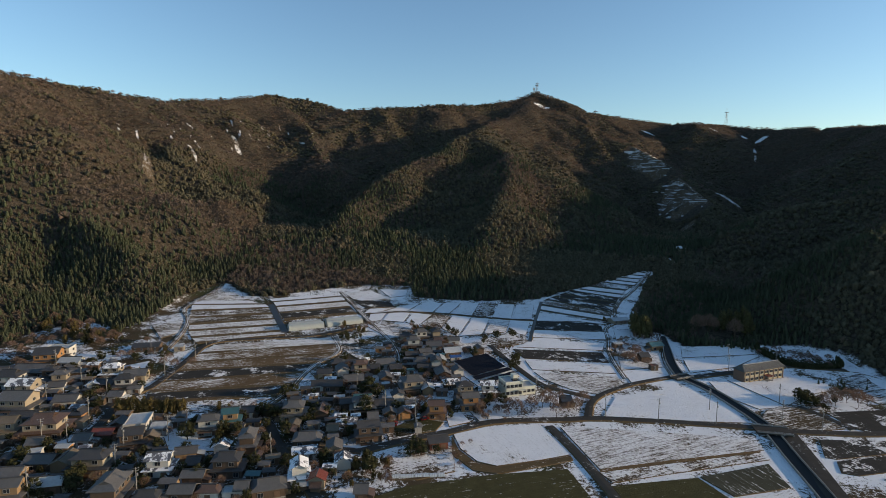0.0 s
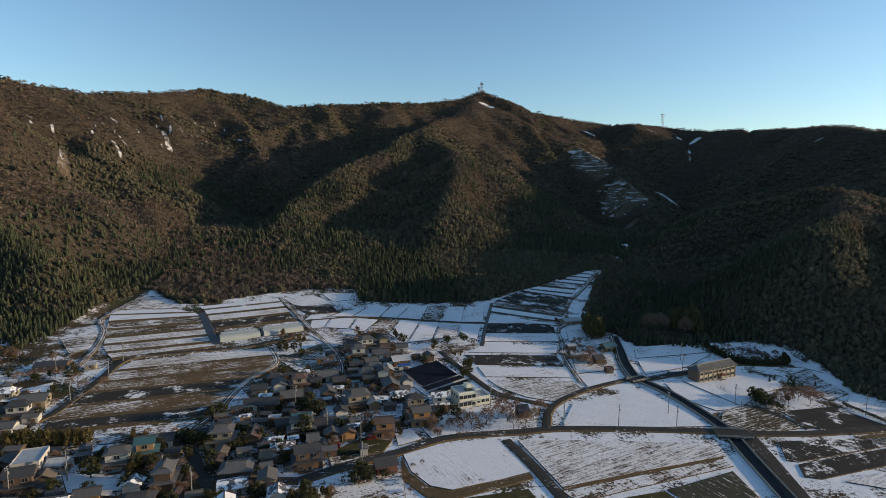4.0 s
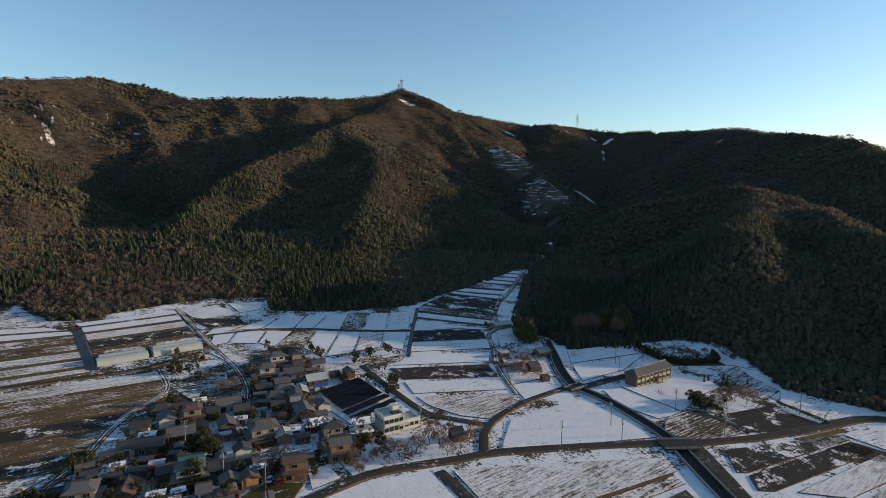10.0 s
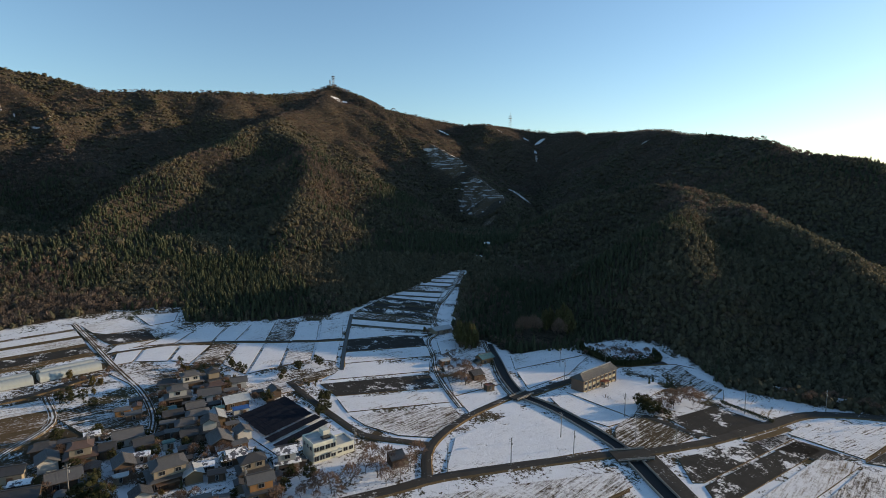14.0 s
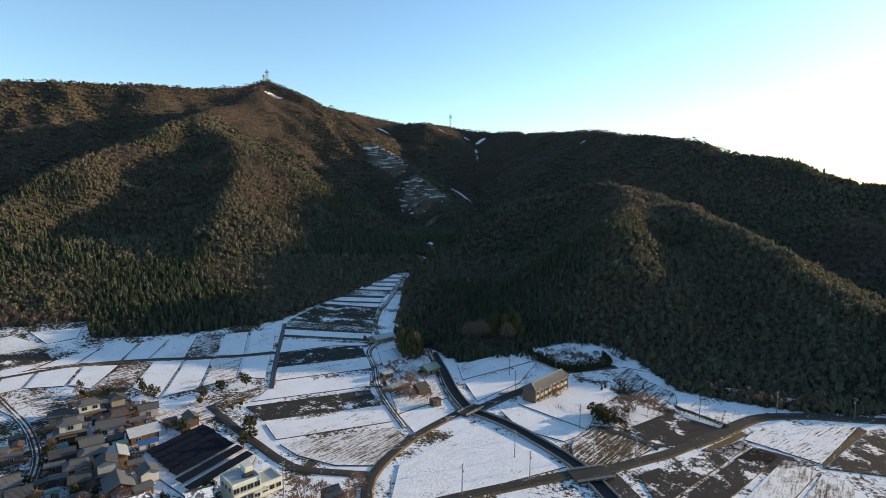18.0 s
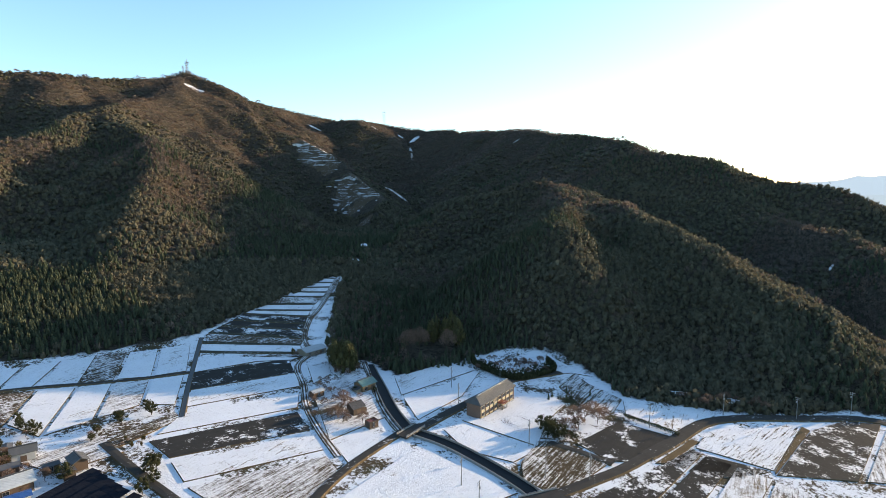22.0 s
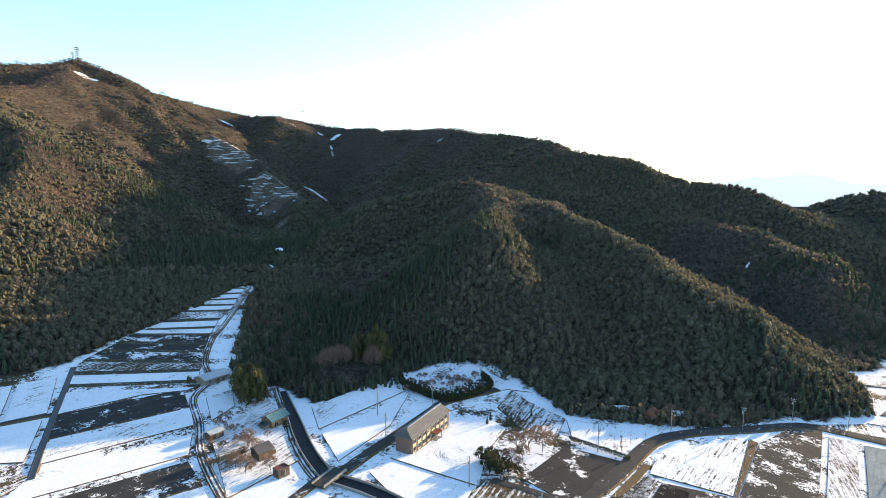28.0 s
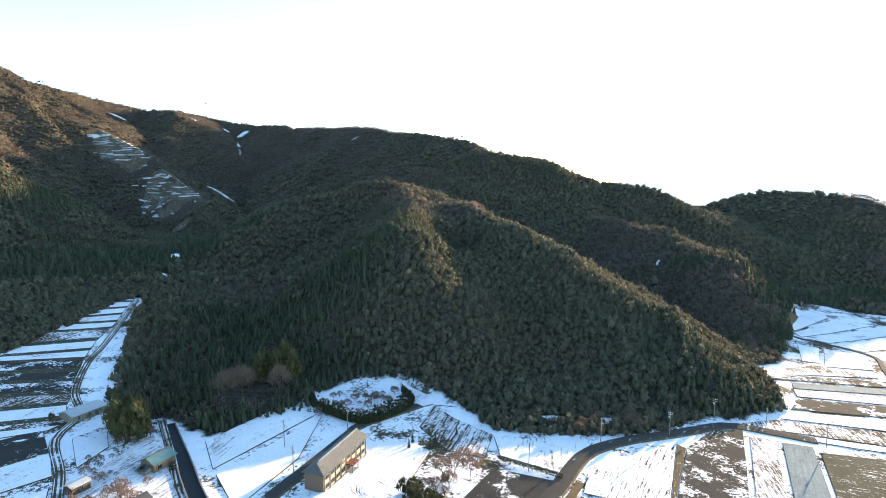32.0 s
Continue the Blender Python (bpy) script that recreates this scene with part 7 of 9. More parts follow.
def tree_meshes(kind, seed):
    """Trunk and crown of a tree of height one."""
    r = random.Random(seed)
    trunk = bmesh.new()
    if kind == "bare_tall":
        branch_tubes(trunk, r, Vector((0, 0, -0.03)), Vector((0.02, 0.01, 1)).normalized(), 0.40, 0.018, 2)
        v, f = brushy(seed, 1500, 0.45)
        crown = (v * [0.72, 0.72, 1.0], f)
    elif kind == "bare":
        branch_tubes(trunk, r, Vector((0, 0, -0.03)), Vector((0.02, 0.01, 1)).normalized(), 0.36, 0.022, 2)
        crown = brushy(seed, 430)
    else:
        tall = {"conifer": 0.9, "cedar": 0.9, "evergreen": 0.55, "bamboo": 0.6, "shrub": 0.3}[kind]
        bmesh.ops.create_cone(trunk, cap_ends=True, segments=7, radius1=0.03, radius2=0.012, depth=tall, matrix=Matrix.Translation((0, 0, tall / 2 - 0.03)))
        for k in range(5):
            a = 2.4 * k
            branch_tubes(trunk, r, Vector((0, 0, tall * (0.45 + 0.1 * k))), Vector((math.cos(a), math.sin(a), 0.7)).normalized(), 0.2 * (1 - 0.12 * k), 0.01, 0)
        if kind == "conifer":
            v, f = tiered(seed, 11, 14)
            crown = (v * [0.42, 0.42, 1.0], f)
        else:
            vs, fs, n = [], [], 0
            many, flat, low = {"evergreen": (17, 0.34, 0.16), "cedar": (24, 0.15, 0.06), "bamboo": (15, 0.24, 0.1), "shrub": (9, 0.42, 0.02)}[kind]
            for k in range(many):
                a, u = 2.399963 * k, 1 - 2 * (k + 0.5) / many
                q = math.sqrt(1 - u * u) * (0.6 + 0.6 * r.random())
                cx, cy, cz = flat * q * math.cos(a), flat * q * math.sin(a), low + (1 - low) * (0.5 + 0.4 * u * (0.7 + 0.45 * r.random()))
                v, f = leafy(seed * 71 + k, 36, 0.3 if kind in ("bamboo", "cedar") else 0.0, kind == "shrub" or k % 2 == 0, 0.6)
                s = r.uniform(0.24, 0.42) if kind != "cedar" else r.uniform(0.15, 0.26) * (1.15 - 0.4 * cz)
                vs.append((v - [0, 0, 0.5]) * [s, s, s * (1.5 if kind in ("bamboo", "cedar") else 0.85)] + [cx, cy, min(cz, 0.92)])
                fs.append(f + n)
                n += len(v)
            crown = (np.concatenate(vs), np.concatenate(fs))
    me = bpy.data.meshes.new("trunk")
    trunk.to_mesh(me)
    trunk.free()
    me.materials.append(BARK)
    leaf = {"conifer": CEDAR, "cedar": GOLD, "evergreen": GARDEN, "bamboo": BAMBOO, "shrub": CEDAR, "bare": TWIG, "bare_tall": TWIG}[kind]
    return me, mesh_from("crown", crown[0], crown[1], [leaf])


BAMBOO = leaf_material("bamboo_foliage", [(0, (0.05, 0.042, 0.016)), (0.5, (0.085, 0.068, 0.026)), (1, (0.14, 0.105, 0.042))])
TREES = {k: [tree_meshes(k, s + 5) for s in range(4)] for k in ("bare", "bare_tall", "conifer", "cedar", "evergreen", "bamboo", "shrub")}
TREE_WORDS = {
    "bare": ("bare_tree", "leafless grey-brown tree with fine spreading twigs", "tree"), "bare_tall": ("bare_tree", "tall leafless reddish-brown tree at the edge of the woods", "tree"), "conifer": ("conifer", "dark green pointed conifer with drooping branches", "tree"),
    "cedar": ("cedar_tree", "tall olive-yellow cedar at the edge of the woods", "tree"),
    "evergreen": ("evergreen_tree", "dark olive evergreen tree with a clumpy crown", "tree"), "bamboo": ("bamboo_clump", "yellowish brown clump of winter bamboo", "bamboo"),
    "shrub": ("clipped_shrub", "small dark green clipped shrub in a row", "shrub"),
}


def plant(kind, x, y, high):
    r = random.Random(int(x * 31 + y * 17))
    if kind == "bare" and high > 10:
        kind = "bare_tall"
    name, label, category = TREE_WORDS[kind]
    if kind == "bare" and high < 3.4:
        name, label, category = "bare_shrub", "low leafless brown shrub with fine twigs", "shrub"
    root = new(name)
    root.matrix_world = pose(x, y, float(ground_z(x, y)) + 0.1, 0, 0, r.uniform(0, 360)) @ Matrix.Scale(high, 4)
    tagged(root, label, category, {"shrub": "clipped shrubs", "bamboo": "bamboo clumps"}.get(kind, "single trees"))
    trunk, crown = TREES[kind][r.randrange(4)]
    for part_name, data in (("trunk", trunk), ("crown", crown)):
        ob = new(part_name, data)
        ob.parent = root
    return root



STONE = plain("grey_granite", (0.20, 0.20, 0.20), 0.6, 0, 0.35, 3)
VINYL = plain("dusty_white_vinyl", (0.62, 0.63, 0.62), 0.5, 0, 0.15, 1.2)


def gravestone(x, y):
    """An upright granite family stone on a stepped plinth."""
    r = random.Random(int(x * 19 + y * 5))
    root = new("gravestone")
    root.matrix_world = pose(x, y, float(ground_z(x, y)), 0, 0, 20 + r.uniform(-4, 4))
    tagged(root, "grey granite gravestone on a stepped plinth", "gravestone", "graveyard stones")
    h = r.uniform(0.9, 1.5)
    part("plinth", boxes((0, 0, -0.2, 1.5, 1.5, 0.65), (0, 0, 0.45, 0.95, 0.95, 0.35)), STONE, root)
    bm = boxes((0, 0, 0.8, 0.42, 0.42, h))
    bmesh.ops.bevel(bm, geom=bm.edges[:], offset=0.04, segments=1, affect="EDGES")
    part("stone", bm, STONE, root)


def cold_frame(x, y, turn, length):
    """A low vinyl row tunnel on hoops."""
    root = new("row_tunnel")
    root.matrix_world = pose(x, y, float(ground_z(x, y)) + 0.1, 0, 0, turn)
    tagged(root, "low white vinyl row tunnel over vegetables", "row tunnel", "row tunnels")

    def vault(radius, x0, x1):
        bm = bmesh.new()
        ends = [[bm.verts.new((q, radius * math.cos(math.pi * k / 8), 1.1 * radius * math.sin(math.pi * k / 8))) for k in range(9)] for q in (x0, x1)]
        for k in range(8):
            bm.faces.new((ends[0][k], ends[1][k], ends[1][k + 1], ends[0][k + 1]))
        bm.faces.new(ends[0]), bm.faces.new(ends[1][::-1])
        return bm

    part("cover", vault(0.9, -length / 2, length / 2), VINYL, root)
    for k in range(4):
        q = (k + 0.5) / 4 * length - length / 2
        part("hoop", vault(0.94, q - 0.06, q + 0.06), FRAME, root)


def hedge(points, high):
    """A tall clipped hedge that follows a line on the ground."""
    spots = [(p.x + q * n.x, p.y + q * n.y) for p, n in along(points, 0.9) for q in (-0.5, 0.5)]
    x, y = np.array(spots).T
    r = np.random.default_rng(8)
    sizes = np.stack([r.uniform(1.6, 2.1, len(x)), high * r.uniform(0.88, 1.08, len(x))], 1)
    v, f, _ = planted([leafy(k + 60, 22) for k in range(5)], np.stack([x, y, ground_z(x, y) - 0.1], -1), sizes, 9)
    tagged(new("hedge", mesh_from("hedge", v, f, [GARDEN])), "tall dark clipped evergreen hedge round an orchard", "hedge")

def garden_shrubs():
    """Low shrubs and small trees of the gardens, close beside the houses."""
    r = random.Random(77)
    spots = []
    for x, y, turn, w, d in HOMES:
        if w < 7:
            continue
        c, q = math.cos(radians(turn)), math.sin(radians(turn))
        for _ in range(r.choice((1, 2, 2, 3))):
            u, v = r.choice(((r.uniform(-0.5, 0.5) * w, -d / 2 - r.uniform(1.6, 3.6)), (r.choice((-1, 1)) * (w / 2 + r.uniform(1.8, 4.0)), r.uniform(-0.5, 0.5) * d)))
            px, py = x + u * c - v * q, y + u * q + v * c
            free = all(math.hypot(px - hx, py - hy) > 0.5 * max(hw, hd) + 0.8 for hx, hy, _, hw, hd in HOMES)
            if free and all(math.hypot(px - sx, py - sy) > 2.2 for sx, sy in spots):
                spots.append((px, py))
                kind = r.choice(("evergreen", "evergreen", "bare", "bare", "bamboo", "conifer"))
                plant(kind, px, py, r.uniform(2.6, 4.8) if kind == "evergreen" else r.uniform(2.2, 4.4))


garden_shrubs()

# single trees and shrubs
plant("evergreen", -33.7, 244.2, 8.4)
plant("evergreen", -29.9, 241.3, 7.0)
plant("evergreen", -32.6, 223.1, 8.6)
plant("evergreen", -68.2, 239.8, 6.3)
plant("evergreen", -71.5, 237.6, 6.8)
plant("evergreen", -71.6, 216.2, 6.3)
plant("evergreen", -75.3, 218.0, 6.8)
plant("evergreen", -68.5, 215.3, 5.8)
plant("evergreen", -84.8, 200.3, 6.4)
plant("evergreen", -96.5, 195.8, 7.5)
plant("evergreen", -118.4, 164.9, 6.0)
plant("evergreen", -117.5, 161.7, 6.9)
plant("evergreen", -118.6, 167.5, 6.3)
plant("evergreen", -82.0, 188.4, 6.2)
plant("evergreen", -97.4, 204.1, 5.7)
plant("evergreen", -79.8, 201.6, 5.6)
plant("bamboo", -133.2, 214.5, 7.5)
plant("bamboo", -130.2, 214.9, 7.3)
plant("bamboo", -127.1, 215.3, 7.2)
plant("bamboo", -124.1, 215.7, 7.2)
plant("bamboo", -121.0, 216.1, 7.5)
plant("bamboo", -117.9, 216.5, 5.9)
plant("bamboo", -114.8, 216.9, 6.8)
plant("bamboo", -111.7, 217.3, 6.6)
plant("bamboo", -108.6, 217.7, 6.7)
plant("evergreen", -62.7, 327.2, 5.0)
plant("evergreen", -58.2, 325.4, 4.7)
plant("evergreen", -54.3, 327.0, 5.0)
plant("evergreen", -61.2, 334.5, 3.9)
plant("evergreen", -48.7, 317.5, 4.6)
plant("evergreen", 34.6, 343.7, 5.0)
plant("evergreen", 35.5, 341.3, 5.1)
plant("evergreen", 44.9, 349.9, 4.9)
plant("evergreen", 46.2, 345.1, 5.3)
plant("evergreen", 40.0, 296.9, 4.5)
plant("evergreen", 37.6, 285.0, 5.3)
plant("evergreen", 41.3, 289.7, 4.6)
plant("bare", 45.8, 237.1, 6.8)
plant("bare", 49.0, 233.8, 7.4)
plant("bare", 54.2, 240.3, 7.0)
plant("bare", 55.9, 230.3, 6.2)
plant("bare", 60.7, 234.7, 6.1)
plant("bare", 50.4, 228.1, 6.3)
plant("bare", 49.1, 243.6, 6.9)
plant("bare", 64.6, 239.9, 7.6)
plant("bare", 39.8, 231.8, 7.4)
plant("bare", 16.8, 227.1, 6.4)
plant("bare", 29.8, 232.2, 6.4)
plant("bare", 33.1, 228.4, 7.2)
plant("bare", 116.4, 311.8, 6.2)
plant("bare", 109.4, 301.3, 6.4)
plant("bare", 116.1, 297.4, 5.6)
plant("bare", 107.7, 305.9, 6.0)
plant("bare", 117.3, 319.1, 6.7)
plant("evergreen", 176.1, 254.5, 5.8)
plant("evergreen", 177.1, 259.4, 5.7)
plant("evergreen", 180.4, 257.6, 5.3)
plant("evergreen", 173.5, 252.0, 6.9)
plant("evergreen", 174.5, 249.3, 6.3)
plant("evergreen", 178.5, 249.5, 5.4)
plant("evergreen", 177.2, 253.9, 5.3)
plant("bare", 192.9, 256.2, 7.5)
plant("bare", 198.0, 255.1, 7.6)
plant("bare", 204.3, 256.0, 7.4)
plant("bare", 200.5, 250.4, 6.8)
plant("bare", 189.6, 250.8, 6.2)
plant("bare", 184.8, 252.0, 5.8)
plant("bare", 205.9, 251.9, 6.1)
plant("bare", 181.1, 367.5, 14.1)
plant("bare", 181.6, 361.2, 17.4)
plant("bare", 194.7, 352.1, 17.2)
plant("bare", 174.4, 362.4, 16.7)
plant("bare", 187.1, 365.4, 13.8)
plant("cedar", 203.0, 376.0, 16.2)
plant("cedar", 204.8, 369.4, 16.5)
plant("cedar", 210.7, 371.0, 20.0)
plant("cedar", 196.5, 371.6, 15.8)
plant("cedar", 208.4, 361.4, 19.1)
plant("cedar", 130.4, 359.5, 15.1)
plant("cedar", 132.4, 355.1, 14.5)
plant("cedar", 135.7, 354.1, 16.3)
plant("cedar", 133.8, 362.4, 13.3)
plant("cedar", 136.9, 361.1, 14.4)
plant("cedar", 140.2, 360.3, 12.8)
plant("cedar", 131.9, 367.7, 12.6)
plant("bare", 196.2, 326.5, 3.8)
plant("bare", 203.3, 330.7, 4.2)
plant("bare", 210.9, 335.1, 3.9)
plant("bare", 201.1, 318.7, 3.8)
plant("bare", 208.3, 322.6, 5.1)
plant("bare", 215.9, 326.7, 4.1)
plant("bare", 205.9, 311.0, 4.9)
plant("bare", 214.2, 315.8, 4.7)
plant("bare", 223.8, 321.6, 4.7)
plant("bare", 214.7, 307.8, 4.6)
plant("bare", 224.1, 313.2, 5.0)
plant("bare", 234.3, 319.0, 4.9)
plant("bare", 224.4, 305.1, 4.7)
plant("conifer", 214.5, 280.9, 3.9)
plant("conifer", 207.6, 274.2, 4.1)
plant("conifer", 212.1, 275.6, 4.1)
plant("conifer", 204.9, 280.9, 3.9)
plant("conifer", 200.9, 279.1, 3.9)
plant("conifer", 222.1, 273.1, 3.5)
plant("shrub", 216.9, 248.9, 2.1)
plant("shrub", 217.2, 247.1, 1.9)
plant("shrub", 217.5, 245.3, 1.6)
plant("shrub", 217.8, 243.6, 1.7)
plant("shrub", 218.1, 241.9, 2.1)
plant("shrub", 218.4, 240.2, 1.7)
plant("shrub", 218.7, 238.5, 1.8)
plant("shrub", 219.0, 236.9, 2.0)
plant("shrub", 219.2, 235.2, 2.1)
plant("shrub", 219.5, 233.6, 1.8)
plant("shrub", 219.8, 232.0, 1.8)
plant("shrub", 220.1, 230.4, 1.8)
plant("shrub", 220.3, 228.8, 1.6)
plant("shrub", 220.6, 227.2, 2.1)
plant("shrub", 202.0, 337.4, 3.4)
plant("shrub", 202.3, 334.7, 4.5)
plant("shrub", 202.7, 332.0, 3.5)
plant("shrub", 203.0, 329.4, 3.6)
plant("shrub", 203.3, 326.8, 4.4)
plant("shrub", 203.7, 324.2, 4.3)
plant("shrub", 204.0, 321.7, 3.6)
plant("shrub", 204.3, 319.2, 4.0)
plant("shrub", 204.6, 316.7, 3.9)
plant("shrub", 204.9, 314.3, 4.2)
plant("shrub", 205.2, 311.8, 3.6)
plant("shrub", 205.5, 309.5, 4.3)
plant("shrub", 207.3, 308.7, 4.5)
plant("shrub", 209.7, 309.0, 4.2)
plant("shrub", 212.1, 309.2, 4.5)
plant("shrub", 214.6, 309.5, 4.5)
plant("shrub", 217.0, 309.8, 3.8)
plant("shrub", 219.6, 310.1, 4.4)
plant("shrub", 222.1, 310.4, 4.4)
plant("shrub", 224.7, 310.7, 4.1)
plant("shrub", 227.4, 311.0, 3.5)
plant("shrub", 230.1, 311.3, 4.1)
plant("shrub", 232.8, 311.6, 4.4)
plant("shrub", 235.6, 312.0, 3.7)
plant("shrub", 194.9, 331.3, 2.1)
plant("shrub", 196.0, 328.8, 2.2)
plant("shrub", 197.1, 326.3, 2.0)
plant("shrub", 198.1, 323.8, 1.7)
plant("shrub", 199.2, 321.3, 2.1)
plant("shrub", 200.2, 318.8, 1.8)
plant("shrub", 201.3, 316.4, 2.2)
plant("shrub", 202.3, 314.0, 2.1)
plant("bare", 101.4, 311.1, 3.6)
plant("bare", 108.9, 320.0, 4.3)
plant("bare", 114.3, 321.2, 4.0)
plant("bare", 111.3, 301.2, 3.7)
plant("bare", 112.7, 312.0, 4.2)
plant("bare", 114.1, 338.6, 4.3)
plant("bare", 117.5, 318.8, 4.3)
plant("bare", 119.8, 343.9, 4.3)
plant("bare", -200.5, 257.1, 5.8)
plant("bare", -208.4, 260.2, 5.8)
plant("bare", -206.4, 272.8, 5.7)
plant("bare", -213.9, 263.6, 5.5)
plant("bare", -169.1, 276.7, 6.3)
plant("bare", -143.8, 270.8, 5.3)
plant("bare", -145.1, 279.3, 4.8)
plant("bare", -136.3, 267.4, 5.9)
plant("bare", -129.8, 272.2, 5.5)
plant("evergreen", -178.9, 275.7, 5.6)
plant("evergreen", -177.4, 283.0, 5.7)
plant("evergreen", -177.9, 267.3, 5.1)
plant("evergreen", -162.1, 277.5, 5.0)
plant("evergreen", -144.5, 253.5, 4.8)
plant("evergreen", -152.9, 226.3, 6.0)
plant("evergreen", -123.8, 215.7, 6.2)
plant("evergreen", -61.4, 203.0, 5.8)
plant("evergreen", -82.0, 213.8, 4.9)
plant("evergreen", -66.1, 215.0, 6.3)
plant("evergreen", -39.3, 209.5, 6.0)
plant("evergreen", -20.3, 226.9, 5.5)
plant("evergreen", 2.1, 254.2, 4.7)
plant("evergreen", -37.6, 243.8, 6.1)
plant("evergreen", -48.2, 219.1, 5.7)
plant("evergreen", -53.5, 221.4, 5.7)
plant("evergreen", -58.0, 224.9, 4.7)
plant("evergreen", -53.4, 216.0, 5.9)
plant("evergreen", -70.5, 207.1, 4.7)
plant("evergreen", -53.7, 288.9, 5.5)
plant("evergreen", -41.4, 290.2, 4.9)
plant("evergreen", -21.8, 299.9, 5.3)
plant("evergreen", 18.1, 304.2, 6.1)
plant("evergreen", 24.3, 256.2, 5.9)
plant("evergreen", 27.9, 238.0, 6.0)
plant("evergreen", 19.7, 233.1, 5.2)
plant("evergreen", -92.1, 185.6, 5.3)
plant("evergreen", -102.9, 186.9, 5.7)
plant("evergreen", -105.8, 182.7, 4.7)
plant("evergreen", -140.9, 184.2, 5.4)
plant("evergreen", -143.9, 176.3, 6.3)
plant("evergreen", -126.0, 157.6, 5.9)
plant("evergreen", -115.3, 159.7, 6.1)
plant("evergreen", -99.9, 170.3, 5.2)
plant("evergreen", -80.9, 169.8, 5.8)
plant("evergreen", -65.0, 177.9, 6.0)
plant("evergreen", -53.4, 178.6, 5.8)
plant("evergreen", -41.6, 183.2, 5.4)
plant("evergreen", -26.6, 184.2, 5.0)
plant("evergreen", -24.1, 180.6, 4.7)
plant("evergreen", -24.6, 176.9, 6.1)
plant("evergreen", -9.9, 193.4, 6.2)
plant("evergreen", -11.7, 189.1, 5.1)
plant("evergreen", -7.6, 190.2, 5.9)
plant("bare", -7.9, 264.5, 4.9)
plant("bamboo", -85.6, 198.5, 3.8)
plant("shrub", -166.1, 250.2, 1.4)
plant("evergreen", 16.8, 250.6, 3.5)
plant("bare", -150.9, 229.8, 4.8)
plant("bare", -95.0, 163.5, 4.4)
plant("evergreen", -154.2, 206.0, 2.9)
plant("shrub", -142.1, 194.6, 1.5)
plant("shrub", -117.2, 157.7, 1.4)
plant("evergreen", -206.2, 237.7, 4.8)
plant("evergreen", -36.4, 202.0, 4.9)
plant("bare", -53.9, 224.8, 4.4)
plant("shrub", -7.0, 329.4, 1.9)
plant("bamboo", -152.0, 187.9, 3.2)
plant("bare", -187.6, 241.2, 3.0)
plant("bare", -190.9, 208.6, 3.9)
plant("bamboo", -15.2, 242.1, 2.1)
plant("bare", -114.9, 159.7, 4.5)
plant("bare", -154.7, 185.8, 3.4)
plant("bare", -10.6, 230.3, 3.0)
plant("bare", -194.5, 213.2, 2.6)
plant("bamboo", -131.0, 206.6, 3.6)
plant("shrub", -45.7, 226.1, 2.0)
plant("evergreen", -154.1, 257.2, 4.7)
plant("evergreen", 2.0, 324.6, 4.7)
plant("bare", -8.5, 225.1, 3.8)
plant("bare", -112.7, 205.3, 4.7)
plant("bare", -82.9, 191.3, 4.1)
plant("bare", -141.3, 212.5, 4.4)
plant("shrub", -189.3, 250.2, 1.9)
plant("bare", -27.3, 319.6, 3.8)
plant("bare", -57.1, 239.3, 2.8)
plant("bare", -47.0, 252.2, 4.4)
plant("bare", -17.8, 258.7, 3.0)
plant("bare", -6.5, 271.5, 4.3)
plant("bare", -192.6, 225.0, 3.8)
plant("bare", -143.7, 161.3, 2.7)
plant("evergreen", -179.7, 198.7, 2.8)
plant("evergreen", -43.9, 223.8, 3.0)
plant("bamboo", -80.7, 178.8, 3.7)
plant("evergreen", -8.7, 310.5, 3.7)
plant("bare", -147.2, 246.5, 4.4)
plant("evergreen", -51.9, 174.6, 3.0)
plant("evergreen", -22.5, 224.6, 2.2)
plant("bare", -161.0, 245.8, 3.5)
plant("evergreen", -24.4, 269.4, 4.0)
plant("bare", -180.3, 238.1, 3.2)
plant("evergreen", -135.6, 160.2, 3.4)
plant("shrub", -144.7, 172.9, 1.4)
plant("shrub", -16.7, 307.4, 1.7)
plant("bare", -56.5, 253.5, 2.7)
plant("bare", -75.9, 156.9, 3.4)
plant("shrub", -110.0, 205.4, 1.0)
plant("shrub", -24.4, 318.8, 1.7)
plant("evergreen", -162.0, 212.1, 3.0)
plant("shrub", -63.2, 247.8, 1.8)
plant("evergreen", -32.1, 276.1, 3.0)
plant("shrub", -155.5, 230.6, 1.4)
plant("bamboo", 3.4, 228.4, 2.5)
plant("bare", -24.2, 250.8, 4.1)
plant("bare", -30.2, 245.4, 4.8)
plant("bare", -16.0, 258.7, 3.1)
plant("evergreen", -145.9, 220.8, 4.9)
plant("evergreen", -70.8, 183.1, 3.0)
plant("bare", -187.0, 203.6, 4.1)
plant("evergreen", -135.8, 220.5, 2.7)
plant("shrub", -57.3, 223.6, 1.2)
plant("shrub", -118.6, 206.7, 1.3)
plant("evergreen", -169.8, 256.2, 4.5)
plant("shrub", -19.8, 267.2, 1.3)
plant("bare", -119.0, 181.1, 3.3)
plant("bare", -152.1, 232.9, 3.7)
plant("shrub", -35.5, 242.7, 1.9)
plant("bare", -158.1, 179.0, 4.8)
plant("evergreen", -60.4, 158.1, 4.8)
plant("bare", -84.8, 214.1, 4.7)
plant("bare", -53.3, 172.6, 4.3)
plant("bare", -27.6, 297.5, 3.3)
plant("bamboo", -54.8, 203.6, 2.7)
plant("bare", 13.1, 307.8, 4.3)
plant("shrub", -166.7, 254.4, 1.4)
plant("shrub", -107.2, 180.1, 1.0)
plant("bare", -9.0, 236.6, 4.0)
